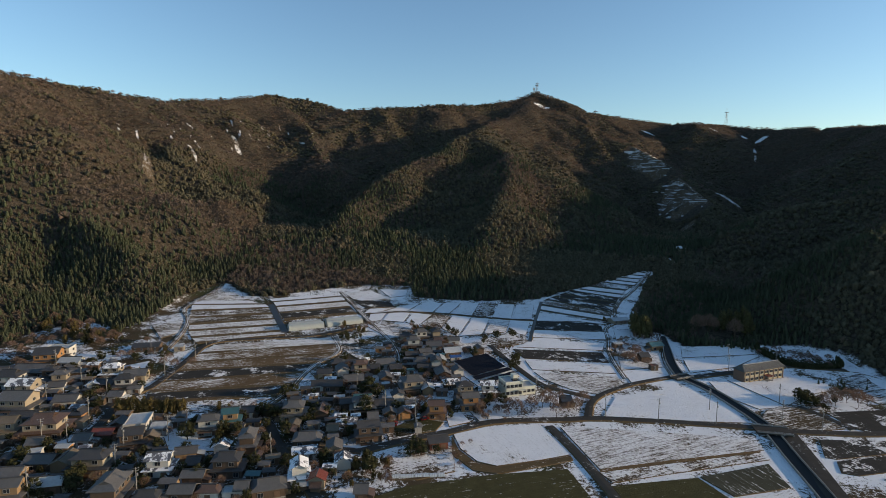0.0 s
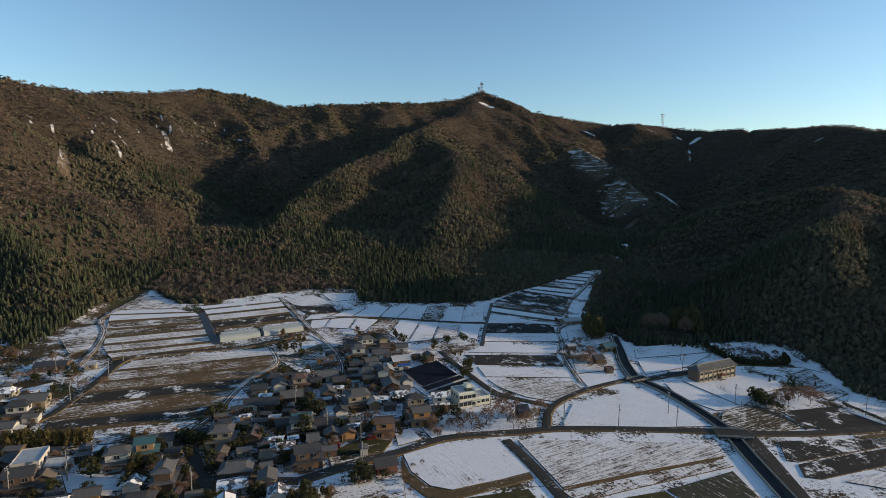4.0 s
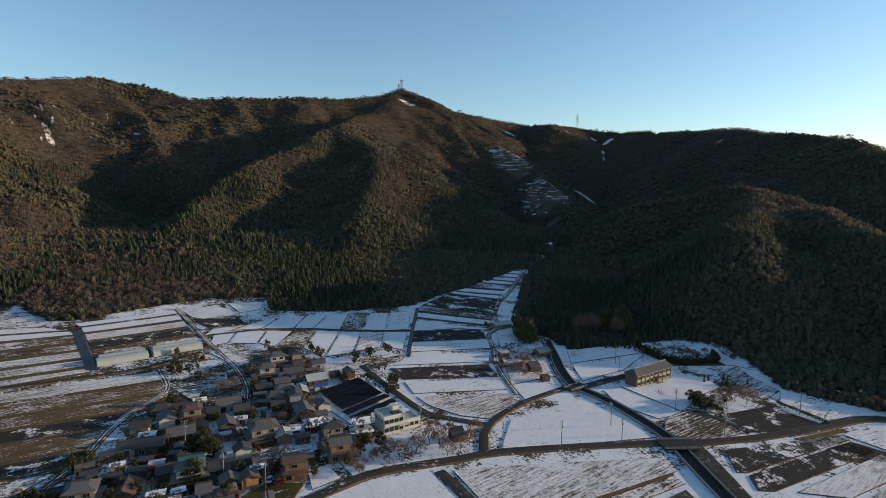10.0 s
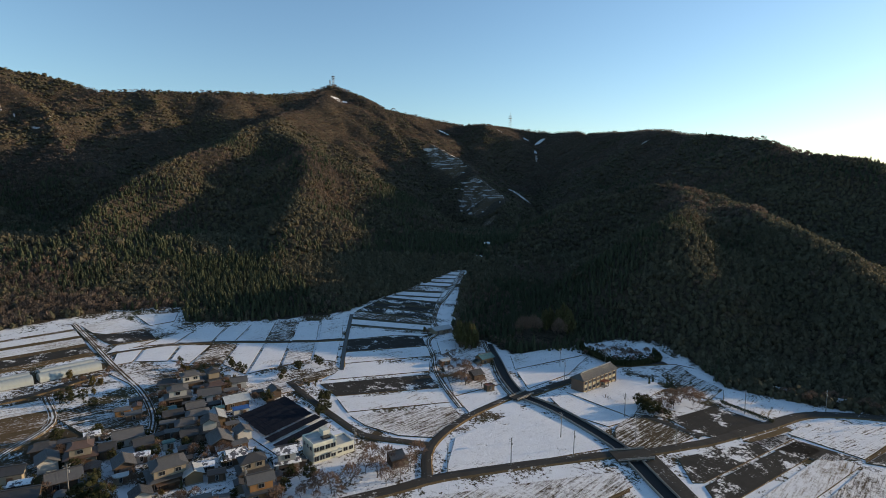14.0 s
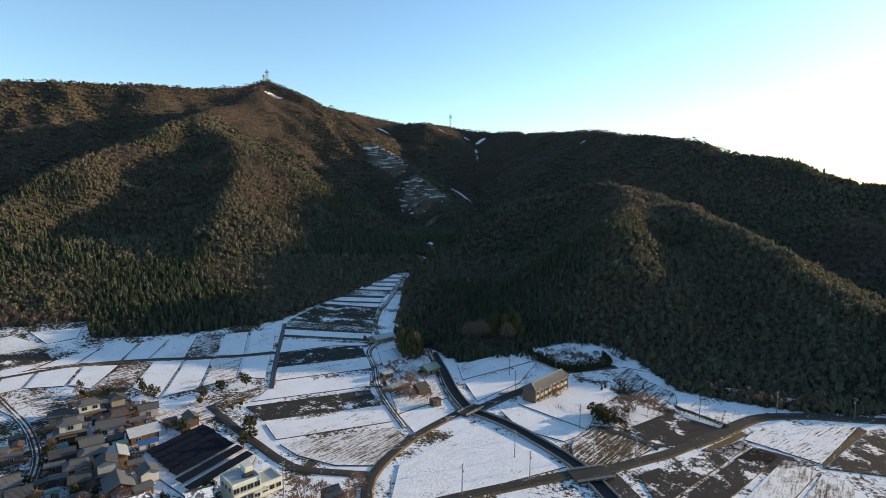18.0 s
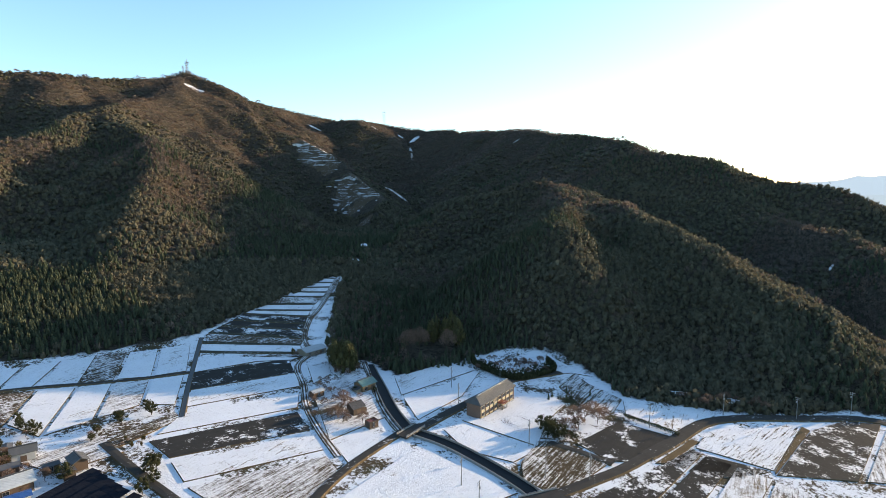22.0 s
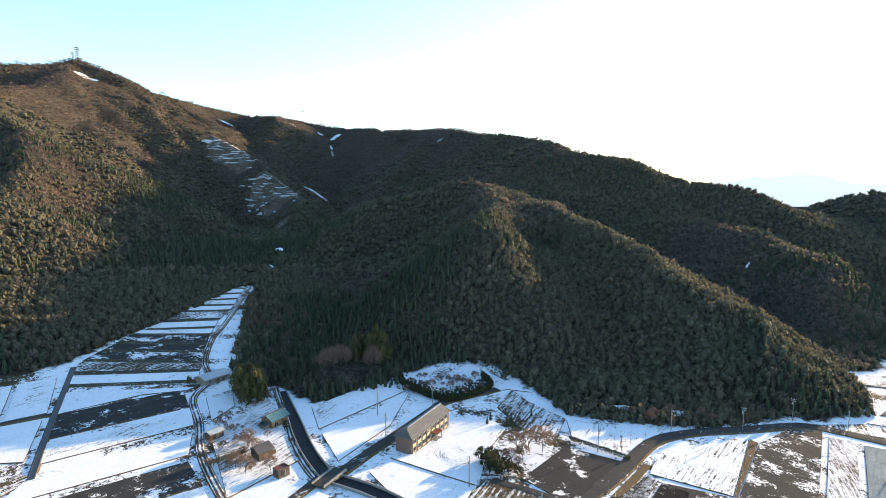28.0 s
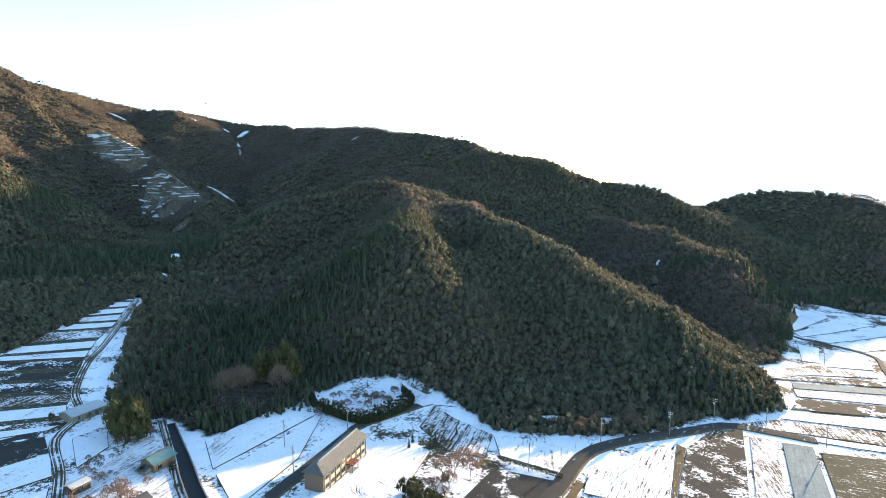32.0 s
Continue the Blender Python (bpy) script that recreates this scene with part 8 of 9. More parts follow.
plant("bare", -24.9, 249.9, 3.9)
plant("shrub", -34.6, 199.5, 1.9)
plant("evergreen", -141.1, 195.1, 4.0)
plant("bamboo", -111.4, 163.9, 2.2)
plant("evergreen", 9.6, 309.7, 2.6)
plant("evergreen", -20.9, 275.8, 3.8)
plant("shrub", -47.5, 275.4, 1.6)
plant("bare", -154.2, 248.9, 2.6)
plant("evergreen", -184.0, 261.1, 2.4)
plant("evergreen", -121.9, 182.0, 3.5)
plant("bare", -11.6, 222.1, 3.5)
plant("bare", -46.5, 230.5, 4.6)
plant("bare", -121.5, 192.7, 3.6)
plant("bare", -72.0, 166.6, 3.8)
plant("evergreen", -80.3, 176.7, 4.3)
plant("bare", -193.0, 262.8, 3.4)
plant("bare", -64.0, 186.1, 4.1)
plant("evergreen", -22.3, 294.6, 3.2)
plant("bare", -180.4, 268.8, 4.3)
plant("bare", -147.7, 179.8, 2.6)
plant("shrub", -30.8, 244.9, 1.8)
plant("bare", -71.8, 199.1, 3.7)
plant("shrub", -47.0, 223.9, 1.5)
plant("bamboo", -39.7, 220.8, 2.5)
plant("evergreen", 22.5, 242.2, 4.4)
plant("evergreen", -120.3, 156.3, 2.9)
plant("shrub", -14.8, 236.7, 1.8)
plant("shrub", -36.2, 196.6, 1.3)
plant("bare", -49.3, 276.5, 4.6)
plant("evergreen", -155.2, 234.1, 4.8)
plant("bare", -154.5, 186.2, 4.1)
plant("shrub", -101.9, 187.0, 1.8)
plant("bare", -183.4, 211.0, 4.7)
plant("bare", -46.6, 261.7, 2.6)
plant("bare", -43.9, 176.4, 4.5)
plant("bare", -8.2, 320.7, 4.2)
plant("evergreen", -53.2, 236.5, 3.4)
plant("bamboo", -139.2, 183.0, 2.5)
plant("shrub", -155.6, 247.1, 1.8)
plant("bamboo", -141.3, 212.9, 3.5)
plant("evergreen", -7.9, 225.0, 4.4)
plant("bare", -123.9, 188.7, 3.6)
plant("bare", 8.0, 315.2, 3.9)
plant("bare", -8.8, 232.5, 4.5)
plant("bare", 9.5, 254.1, 2.8)
plant("bare", -122.6, 178.8, 3.1)
plant("shrub", -21.3, 286.5, 1.2)
plant("shrub", -142.7, 175.3, 1.5)
plant("shrub", -15.1, 323.0, 1.5)
plant("evergreen", -5.7, 270.0, 2.7)
plant("bare", -44.4, 176.5, 2.7)
plant("bare", -19.9, 272.0, 4.3)
plant("evergreen", -39.5, 250.9, 2.7)
plant("evergreen", -19.2, 328.0, 3.2)
plant("evergreen", -173.4, 197.6, 4.4)
plant("shrub", -139.2, 230.9, 1.0)
plant("bare", -159.4, 215.4, 3.8)
plant("evergreen", -183.6, 260.8, 4.6)
plant("evergreen", -52.7, 260.6, 2.7)
plant("shrub", -36.2, 278.5, 1.1)
plant("bare", -55.1, 239.6, 2.9)
plant("evergreen", -5.3, 264.2, 3.7)
plant("evergreen", -59.1, 254.0, 3.9)
plant("shrub", -171.5, 196.5, 1.4)
plant("bare", -133.2, 161.2, 3.1)
plant("shrub", -189.1, 257.9, 1.7)
plant("bare", -5.7, 236.9, 4.3)
plant("bare", -17.3, 257.3, 4.3)
plant("evergreen", -133.5, 180.0, 3.1)
plant("evergreen", -165.9, 231.4, 2.5)
plant("bare", -34.1, 240.5, 3.9)
plant("bare", -153.8, 188.0, 4.0)
plant("evergreen", -189.6, 257.3, 3.7)
plant("bare", -52.9, 202.9, 3.0)
plant("bare", 24.0, 243.4, 3.6)
plant("evergreen", -122.2, 188.2, 4.1)
plant("bamboo", -7.3, 230.3, 3.4)
plant("bare", -133.0, 213.3, 4.3)
plant("evergreen", -8.3, 229.8, 2.2)
plant("evergreen", -146.6, 218.3, 4.0)
plant("shrub", -22.2, 260.9, 1.4)
plant("evergreen", -202.4, 223.5, 4.2)
plant("shrub", -187.1, 215.6, 1.1)
plant("bare", -185.2, 220.8, 3.6)
plant("bare", -177.9, 261.6, 3.1)
plant("bare", -155.4, 215.1, 2.7)
plant("bare", -2.9, 263.3, 4.0)
plant("bare", -23.2, 319.2, 4.9)
plant("evergreen", -33.1, 268.9, 4.5)
plant("evergreen", -36.3, 281.4, 2.7)
plant("bare", -170.8, 241.0, 3.0)
plant("bare", -122.8, 196.9, 4.9)
plant("evergreen", -158.1, 189.1, 3.8)
plant("bare", -10.1, 235.3, 4.6)
plant("shrub", -97.9, 202.0, 1.7)
plant("evergreen", -165.9, 253.0, 3.8)
plant("shrub", -20.2, 264.0, 1.7)
plant("evergreen", -32.3, 244.6, 2.4)
plant("bare", -23.4, 249.7, 2.6)
plant("bare", -112.5, 163.0, 3.3)
plant("evergreen", -198.8, 223.0, 3.4)
plant("bare", -14.3, 277.4, 3.7)
plant("bare", -138.1, 184.5, 3.3)
plant("bare", -154.7, 258.0, 4.9)
plant("evergreen", -43.7, 184.7, 3.0)
plant("bare", -52.9, 171.5, 3.0)
plant("bare", -135.5, 160.1, 4.2)
plant("evergreen", -183.7, 261.6, 3.2)
plant("evergreen", -141.1, 158.0, 4.8)
plant("bare", 1.4, 328.2, 4.8)
plant("bare", 23.8, 241.6, 3.0)
plant("evergreen", -37.3, 244.4, 2.3)
plant("evergreen", -18.2, 324.3, 2.7)
plant("shrub", -63.4, 187.6, 1.6)
plant("evergreen", -166.6, 249.6, 2.7)
plant("bare", -63.1, 156.9, 3.7)
plant("shrub", -21.7, 292.6, 1.6)
plant("bare", -111.9, 166.5, 3.8)
plant("bare", -126.5, 187.6, 3.8)
plant("evergreen", -205.8, 246.0, 4.7)
plant("bare", -27.5, 208.7, 3.1)
plant("evergreen", -97.2, 200.2, 3.7)
plant("shrub", -20.0, 226.3, 1.0)
plant("bare", 4.0, 310.9, 4.8)
plant("bare", -43.7, 184.4, 4.8)
plant("bare", 1.3, 264.1, 4.8)
plant("bare", -49.3, 275.4, 3.5)
plant("evergreen", -120.2, 213.6, 2.0)
plant("bare", -216.5, 244.3, 3.0)
plant("evergreen", -143.1, 171.1, 4.7)
plant("bare", -119.4, 190.8, 3.7)
plant("evergreen", -107.8, 167.2, 2.6)
plant("shrub", -118.2, 212.5, 1.3)
plant("bamboo", -82.3, 191.2, 2.2)
plant("evergreen", -75.2, 183.5, 2.8)
plant("bare", -4.3, 260.1, 3.2)
plant("shrub", -39.5, 238.5, 1.1)
plant("bare", -41.6, 250.8, 2.7)
plant("evergreen", -38.1, 278.6, 2.3)
plant("bare", -110.8, 209.2, 2.6)
plant("bare", -150.9, 164.4, 4.3)
plant("bamboo", -156.2, 213.7, 3.5)
plant("evergreen", -56.0, 180.3, 2.5)
plant("shrub", -20.4, 276.2, 1.6)
plant("evergreen", -36.9, 202.0, 4.2)
plant("bare", 0.4, 261.4, 3.0)
plant("bare", 3.1, 263.4, 4.1)
plant("bare", -25.6, 256.1, 3.2)
plant("bare", -27.8, 241.6, 3.1)
plant("bare", -145.3, 231.0, 4.4)
plant("bare", -22.2, 308.1, 3.9)
plant("shrub", 2.8, 324.7, 1.9)
plant("shrub", -72.6, 165.5, 1.3)
plant("bare", -30.3, 250.0, 4.3)
plant("bare", -22.9, 310.6, 3.1)
plant("bare", -71.8, 183.2, 4.7)
plant("evergreen", -22.1, 216.3, 3.9)
plant("bare", -166.0, 227.4, 3.9)
plant("shrub", -150.9, 234.5, 1.9)
plant("evergreen", -157.5, 180.4, 4.2)
plant("bare", -44.7, 221.6, 4.3)
plant("bamboo", -18.0, 327.9, 3.4)
plant("evergreen", -204.9, 235.5, 2.1)
plant("shrub", -156.8, 260.2, 1.2)
plant("shrub", -18.4, 230.7, 2.0)
plant("bare", -63.3, 190.7, 4.4)
plant("shrub", -71.6, 198.7, 1.3)
plant("bare", -147.7, 265.4, 3.4)
plant("evergreen", -6.0, 284.5, 4.8)
plant("bare", -154.4, 205.6, 3.8)
plant("bare", -105.1, 198.5, 4.3)
plant("bamboo", -160.6, 227.2, 2.9)
plant("evergreen", -63.4, 189.4, 2.4)
plant("evergreen", -15.4, 264.8, 3.5)
plant("bare", -1.4, 308.3, 4.1)
plant("shrub", 6.2, 274.4, 1.6)
plant("shrub", -150.6, 229.1, 1.8)
plant("evergreen", -59.7, 242.8, 3.1)
plant("bare", -70.0, 199.5, 4.7)
plant("shrub", -19.9, 217.0, 1.2)
plant("bare", -19.5, 262.3, 3.5)
plant("shrub", -141.2, 212.8, 1.4)
plant("evergreen", -121.6, 193.6, 2.2)
plant("bare", -38.0, 284.0, 3.4)
plant("bamboo", -42.7, 181.6, 2.3)
plant("evergreen", -30.6, 207.6, 4.0)
plant("shrub", -140.7, 197.7, 1.4)
plant("bare", -37.8, 172.5, 2.9)
plant("bare", -102.8, 174.3, 4.2)
plant("bare", -170.3, 238.5, 4.2)
plant("evergreen", -214.6, 242.6, 3.8)
plant("bare", -152.4, 228.9, 4.6)
plant("evergreen", -179.4, 208.1, 3.2)
plant("evergreen", -141.0, 207.9, 2.6)
plant("bare", -76.0, 219.3, 4.9)
plant("bare", -122.6, 179.3, 3.2)
plant("shrub", -94.4, 213.5, 1.7)
plant("evergreen", -43.3, 282.5, 2.2)
plant("bare", -20.7, 213.9, 4.7)
plant("shrub", -216.2, 251.9, 1.9)
plant("evergreen", -10.6, 270.7, 4.6)
plant("shrub", -146.5, 262.2, 1.7)
plant("shrub", -194.5, 214.9, 1.8)
plant("shrub", 16.3, 247.4, 1.8)
plant("bare", -135.2, 160.2, 3.0)
plant("shrub", -9.2, 241.7, 1.7)
plant("shrub", -147.6, 266.2, 1.0)
plant("bare", -56.2, 181.0, 3.6)
plant("shrub", -20.6, 306.7, 1.3)
plant("bare", -88.2, 169.2, 3.7)
plant("shrub", -10.0, 232.5, 1.8)
plant("evergreen", -32.2, 206.6, 4.6)
plant("bare", -7.1, 284.4, 4.9)
plant("evergreen", -46.8, 245.3, 3.5)
plant("bamboo", -46.5, 246.0, 2.9)
plant("bare", -77.7, 197.7, 3.8)
plant("evergreen", -37.2, 173.1, 3.8)
plant("evergreen", -168.3, 249.7, 3.5)
plant("evergreen", -109.0, 172.4, 4.4)
plant("bare", -109.5, 176.7, 3.1)
plant("bamboo", -85.9, 198.4, 2.8)
plant("evergreen", -55.5, 213.0, 4.7)
plant("bare", -11.0, 224.5, 4.1)
plant("evergreen", -30.4, 239.3, 3.7)
plant("bare", -38.5, 200.9, 4.5)
plant("bare", -19.9, 285.0, 3.1)
plant("bare", -173.5, 258.2, 4.2)
plant("bare", 2.0, 322.9, 4.2)
plant("bare", -171.2, 198.5, 3.9)
plant("bare", -122.3, 189.6, 3.2)
plant("evergreen", -146.8, 263.6, 4.7)
plant("bare", -32.9, 208.1, 2.5)
plant("bare", -112.0, 195.1, 3.8)
plant("bamboo", -38.5, 249.5, 2.3)
plant("bare", -39.5, 238.2, 2.9)
plant("bare", -141.6, 198.3, 3.6)
plant("bare", -155.4, 226.0, 3.1)
plant("shrub", -98.8, 204.4, 2.0)
plant("evergreen", -19.8, 267.3, 4.9)
plant("bare", -109.1, 182.6, 4.1)
plant("bare", -39.5, 238.4, 4.2)
plant("evergreen", -9.4, 224.2, 3.0)
plant("bare", -9.1, 320.4, 3.3)
plant("bare", -202.3, 230.8, 3.1)
plant("evergreen", -106.8, 176.8, 4.5)
plant("bare", -177.8, 199.3, 4.3)
plant("bare", -205.5, 246.0, 4.1)

# graveyard, cold frames and bushes
for gx, gy in ((-39.4, 211.8), (-38.6, 209.4), (-37.9, 206.9), (-36.8, 204.4), (-36.2, 202.6), (-35.6, 200.4), (-35.1, 198.4), (-37.6, 211.2), (-36.6, 209.0), (-35.9, 207.2), (-35.4, 204.6), (-34.5, 202.3), (-33.8, 200.7), (-33.2, 198.2), (-35.8, 212.0), (-35.1, 209.7), (-34.1, 206.8), (-33.7, 205.0), (-32.8, 202.6), (-32.1, 200.3), (-31.7, 198.5), (-34.0, 211.9), (-33.6, 209.7), (-32.6, 207.6), (-32.2, 204.9), (-31.4, 202.8), (-30.7, 200.8), (-29.9, 198.8), (-32.4, 212.2), (-31.6, 209.8), (-31.0, 207.2), (-30.4, 205.1), (-29.6, 203.2), (-29.3, 200.9), (-28.3, 198.6), (-30.8, 212.3), (-30.1, 209.8), (-29.5, 207.3), (-28.5, 204.9), (-27.9, 202.7), (-27.7, 201.0), (-26.6, 198.6)):
    gravestone(gx, gy)
cold_frame(-15.8, 175.4, 8, 2.4)
cold_frame(-13.2, 175.8, 8, 2.4)
cold_frame(-10.6, 176.1, 8, 2.4)
cold_frame(-8.0, 176.5, 8, 2.4)
cold_frame(-5.4, 176.9, 8, 2.4)
cold_frame(-2.8, 177.2, 8, 2.4)
cold_frame(-0.2, 177.6, 8, 2.4)
plant("bare", -198.4, 245.8, 3.7)
plant("bare", -226.0, 274.6, 3.6)
plant("bare", -231.9, 295.6, 3.9)
plant("bare", -224.1, 280.5, 5.5)
plant("bare", -217.7, 275.9, 4.1)
plant("bare", -247.4, 302.2, 4.8)
plant("bare", -193.5, 244.8, 4.4)
plant("bare", -223.4, 283.9, 3.3)
plant("bare", -203.0, 255.4, 4.6)
plant("bare", -239.0, 291.4, 4.0)
plant("bare", -230.7, 275.8, 4.6)
plant("bare", -232.8, 291.0, 3.1)
plant("bare", -235.4, 288.6, 4.9)
plant("bare", -230.5, 287.6, 3.1)
plant("bare", -203.6, 268.6, 5.4)
plant("bare", -196.3, 250.2, 4.2)
plant("bare", -241.1, 290.4, 3.8)
plant("bare", -199.2, 254.2, 5.0)
plant("bare", -208.4, 262.3, 3.8)
plant("bare", -218.9, 271.7, 5.4)
plant("bare", -236.9, 304.7, 4.9)
plant("bare", -205.0, 250.2, 4.7)
plant("bare", -218.4, 273.5, 5.3)
plant("bare", -250.6, 306.6, 3.0)
plant("bare", -227.6, 299.7, 5.2)
plant("bare", -198.2, 249.6, 3.4)
plant("evergreen", -204.7, 304.1, 6.2)
plant("bare", -224.3, 321.8, 4.7)
plant("bare", -196.9, 310.5, 3.1)
plant("bare", -225.8, 300.1, 4.0)
plant("evergreen", -228.5, 321.4, 4.3)
plant("bare", -205.0, 317.6, 5.7)
plant("bare", -200.5, 315.7, 3.4)
plant("evergreen", -203.1, 302.6, 4.5)
plant("bare", -206.2, 313.8, 5.2)
plant("bare", -196.1, 314.1, 5.8)
plant("bare", -222.3, 300.6, 5.5)
plant("bamboo", -215.9, 301.7, 4.9)
plant("bare", -193.7, 308.2, 5.3)
plant("evergreen", -237.7, 319.2, 4.8)
plant("bamboo", -215.0, 313.6, 4.2)
plant("bare", -195.5, 300.9, 5.4)
plant("evergreen", -212.7, 316.6, 5.7)
plant("evergreen", -204.6, 301.1, 5.1)
plant("bamboo", -223.1, 320.2, 6.5)
plant("bare", -222.4, 312.1, 5.4)
plant("bamboo", -212.7, 317.4, 3.7)
plant("bare", -199.0, 308.5, 3.3)
plant("bamboo", -201.8, 302.3, 5.3)
plant("bare", -225.3, 315.4, 5.1)
plant("bare", -209.3, 305.2, 5.8)
plant("bare", -194.3, 301.9, 3.6)
plant("bare", -190.8, 309.8, 5.7)
plant("evergreen", -200.0, 323.7, 5.4)
plant("bamboo", -201.9, 309.6, 6.0)
plant("bare", -200.4, 303.0, 6.1)
plant("bare", -208.7, 317.2, 5.6)
plant("evergreen", -212.3, 310.7, 6.1)
plant("bamboo", -220.4, 313.2, 4.0)
plant("bare", -226.7, 323.4, 6.1)
plant("bamboo", -215.2, 309.6, 4.4)
plant("bare", -227.5, 322.8, 4.6)
plant("bamboo", -192.2, 310.5, 5.1)
plant("bamboo", -229.7, 320.7, 4.7)
plant("bare", -208.7, 312.6, 3.5)
plant("bare", -229.2, 315.0, 3.6)
plant("bamboo", -221.3, 329.5, 4.1)
plant("bare", -241.6, 325.8, 4.1)
plant("bare", -245.7, 335.7, 6.6)
plant("bare", -227.8, 329.9, 6.2)
plant("bare", -223.9, 324.8, 5.7)
plant("bare", -224.7, 328.4, 5.5)
plant("bamboo", -244.1, 324.0, 5.5)
plant("bamboo", -242.9, 335.3, 5.5)
plant("bamboo", -235.0, 334.0, 5.0)
plant("bare", -239.7, 331.4, 4.8)
plant("bare", -229.6, 334.7, 4.3)
plant("bare", -248.1, 327.3, 4.7)
plant("bare", -232.6, 331.4, 6.7)
plant("bamboo", -233.9, 327.1, 5.0)
plant("bare", -246.8, 328.7, 4.3)
plant("bamboo", -225.7, 325.3, 6.8)
plant("bare", -222.3, 333.8, 6.5)
plant("bamboo", -244.8, 328.2, 6.4)
plant("bare", -167.5, 282.9, 4.3)
plant("evergreen", -151.1, 282.8, 4.5)
plant("bare", -195.4, 299.7, 4.5)
plant("evergreen", -188.8, 310.7, 2.6)
plant("evergreen", -166.1, 283.3, 3.0)
plant("evergreen", -195.2, 310.4, 4.3)
plant("evergreen", -174.1, 310.9, 4.2)
plant("bare", -196.5, 303.6, 3.7)
plant("bare", -186.7, 284.5, 2.5)
plant("bare", -171.9, 307.0, 4.3)
plant("bare", -157.8, 284.6, 4.2)
plant("bare", -170.4, 299.2, 3.3)
plant("evergreen", -150.3, 287.7, 3.1)
plant("evergreen", -160.4, 285.3, 3.9)
plant("bamboo", -30.5, 181.5, 4.0)
plant("bamboo", -19.4, 181.0, 4.1)
plant("bare", -19.3, 178.4, 2.9)
plant("bamboo", -27.6, 185.4, 3.5)
plant("bamboo", -23.1, 173.8, 2.6)
plant("bare", -18.7, 183.3, 3.7)
plant("bare", -19.4, 181.5, 4.0)
plant("bamboo", -27.6, 183.7, 2.5)
plant("bare", -26.1, 182.0, 2.9)
plant("bamboo", -21.4, 184.1, 3.0)
plant("bare", -24.9, 173.4, 3.6)
plant("bare", -17.2, 169.6, 3.8)
plant("bamboo", -20.9, 173.3, 2.6)
plant("bamboo", -30.1, 179.3, 4.2)
plant("bare", -31.5, 171.2, 4.1)
plant("bare", -18.3, 173.3, 3.6)
plant("bamboo", -29.4, 168.5, 2.7)
plant("bamboo", -32.9, 182.9, 3.5)
plant("bamboo", -27.1, 179.6, 3.8)
plant("bare", -20.1, 171.9, 2.8)
plant("bamboo", -29.6, 179.9, 3.5)
plant("bamboo", -31.4, 173.6, 3.2)
plant("bare", -9.2, 196.7, 2.3)
plant("bare", -10.5, 188.6, 2.0)
plant("bare", -13.1, 194.6, 3.4)
plant("bare", -9.6, 197.3, 3.2)
plant("bare", -6.6, 196.3, 2.9)
plant("bare", -11.0, 197.5, 2.7)
plant("bare", -6.9, 189.3, 2.3)
plant("bare", -10.9, 192.0, 3.3)
plant("bare", -9.3, 188.7, 2.3)
plant("bare", -8.2, 192.2, 3.1)
plant("bare", 4.1, 194.8, 1.8)
plant("bare", 4.9, 191.0, 1.6)
plant("bare", 6.4, 190.4, 1.9)
plant("bare", 11.0, 186.3, 1.5)
plant("bare", 6.6, 192.6, 1.6)
plant("bare", 11.2, 201.0, 2.0)
plant("bare", 4.4, 190.4, 2.2)
plant("bare", 5.0, 188.6, 1.7)
plant("bare", 6.4, 183.8, 2.0)
plant("bare", 8.8, 192.6, 1.8)
plant("bare", 6.1, 185.0, 1.4)
plant("bare", 7.9, 198.7, 2.1)
plant("bare", 20.7, 226.6, 2.7)
plant("bare", 27.1, 221.7, 2.1)
plant("bare", 24.3, 230.8, 3.6)
plant("bare", 15.1, 228.7, 3.6)
plant("bare", 18.4, 221.0, 4.0)
plant("bare", 14.8, 230.9, 3.0)
plant("bare", 26.4, 231.2, 3.3)
plant("bare", 28.3, 226.2, 3.4)
plant("bare", 15.7, 226.0, 3.8)
plant("bare", 35.8, 226.7, 3.3)
plant("bare", 17.1, 224.5, 3.2)
plant("bare", 14.6, 230.4, 3.1)
plant("bare", 23.9, 228.2, 3.9)
plant("bare", 17.7, 227.0, 2.5)
plant("bare", 28.6, 230.1, 4.0)
plant("bare", 27.8, 231.7, 2.5)
plant("bamboo", -54.3, 343.6, 4.4)
plant("bamboo", -65.9, 355.7, 4.2)
plant("bamboo", -51.9, 345.2, 3.0)
plant("bare", -50.2, 357.5, 4.2)
plant("bare", -50.9, 352.0, 2.9)
plant("bare", -62.6, 329.7, 3.5)
plant("bare", -63.9, 331.1, 2.9)
plant("bamboo", -59.6, 330.9, 3.3)
plant("bamboo", -51.6, 332.4, 3.1)
plant("bare", -63.8, 335.7, 2.9)
plant("bare", -59.2, 348.9, 3.4)
plant("bamboo", -51.1, 344.5, 3.2)
plant("bare", -58.9, 339.7, 3.2)
plant("bare", -66.0, 348.4, 3.5)
plant("bamboo", -77.1, 223.0, 2.6)
plant("bamboo", -95.2, 222.0, 3.1)
plant("bamboo", -96.4, 225.2, 2.7)
plant("bare", -80.1, 219.2, 2.5)
plant("bare", -81.0, 217.7, 3.3)
plant("bare", -80.1, 218.7, 3.3)
plant("bare", -74.8, 218.8, 2.7)
plant("bamboo", -80.1, 217.8, 3.4)
plant("bamboo", -91.3, 222.9, 2.8)
plant("bamboo", -79.1, 218.6, 2.9)
plant("bare", -81.3, 224.9, 3.4)
plant("bamboo", -87.2, 221.1, 2.7)
plant("bare", -75.5, 218.6, 3.1)
plant("bare", -85.7, 218.9, 2.3)
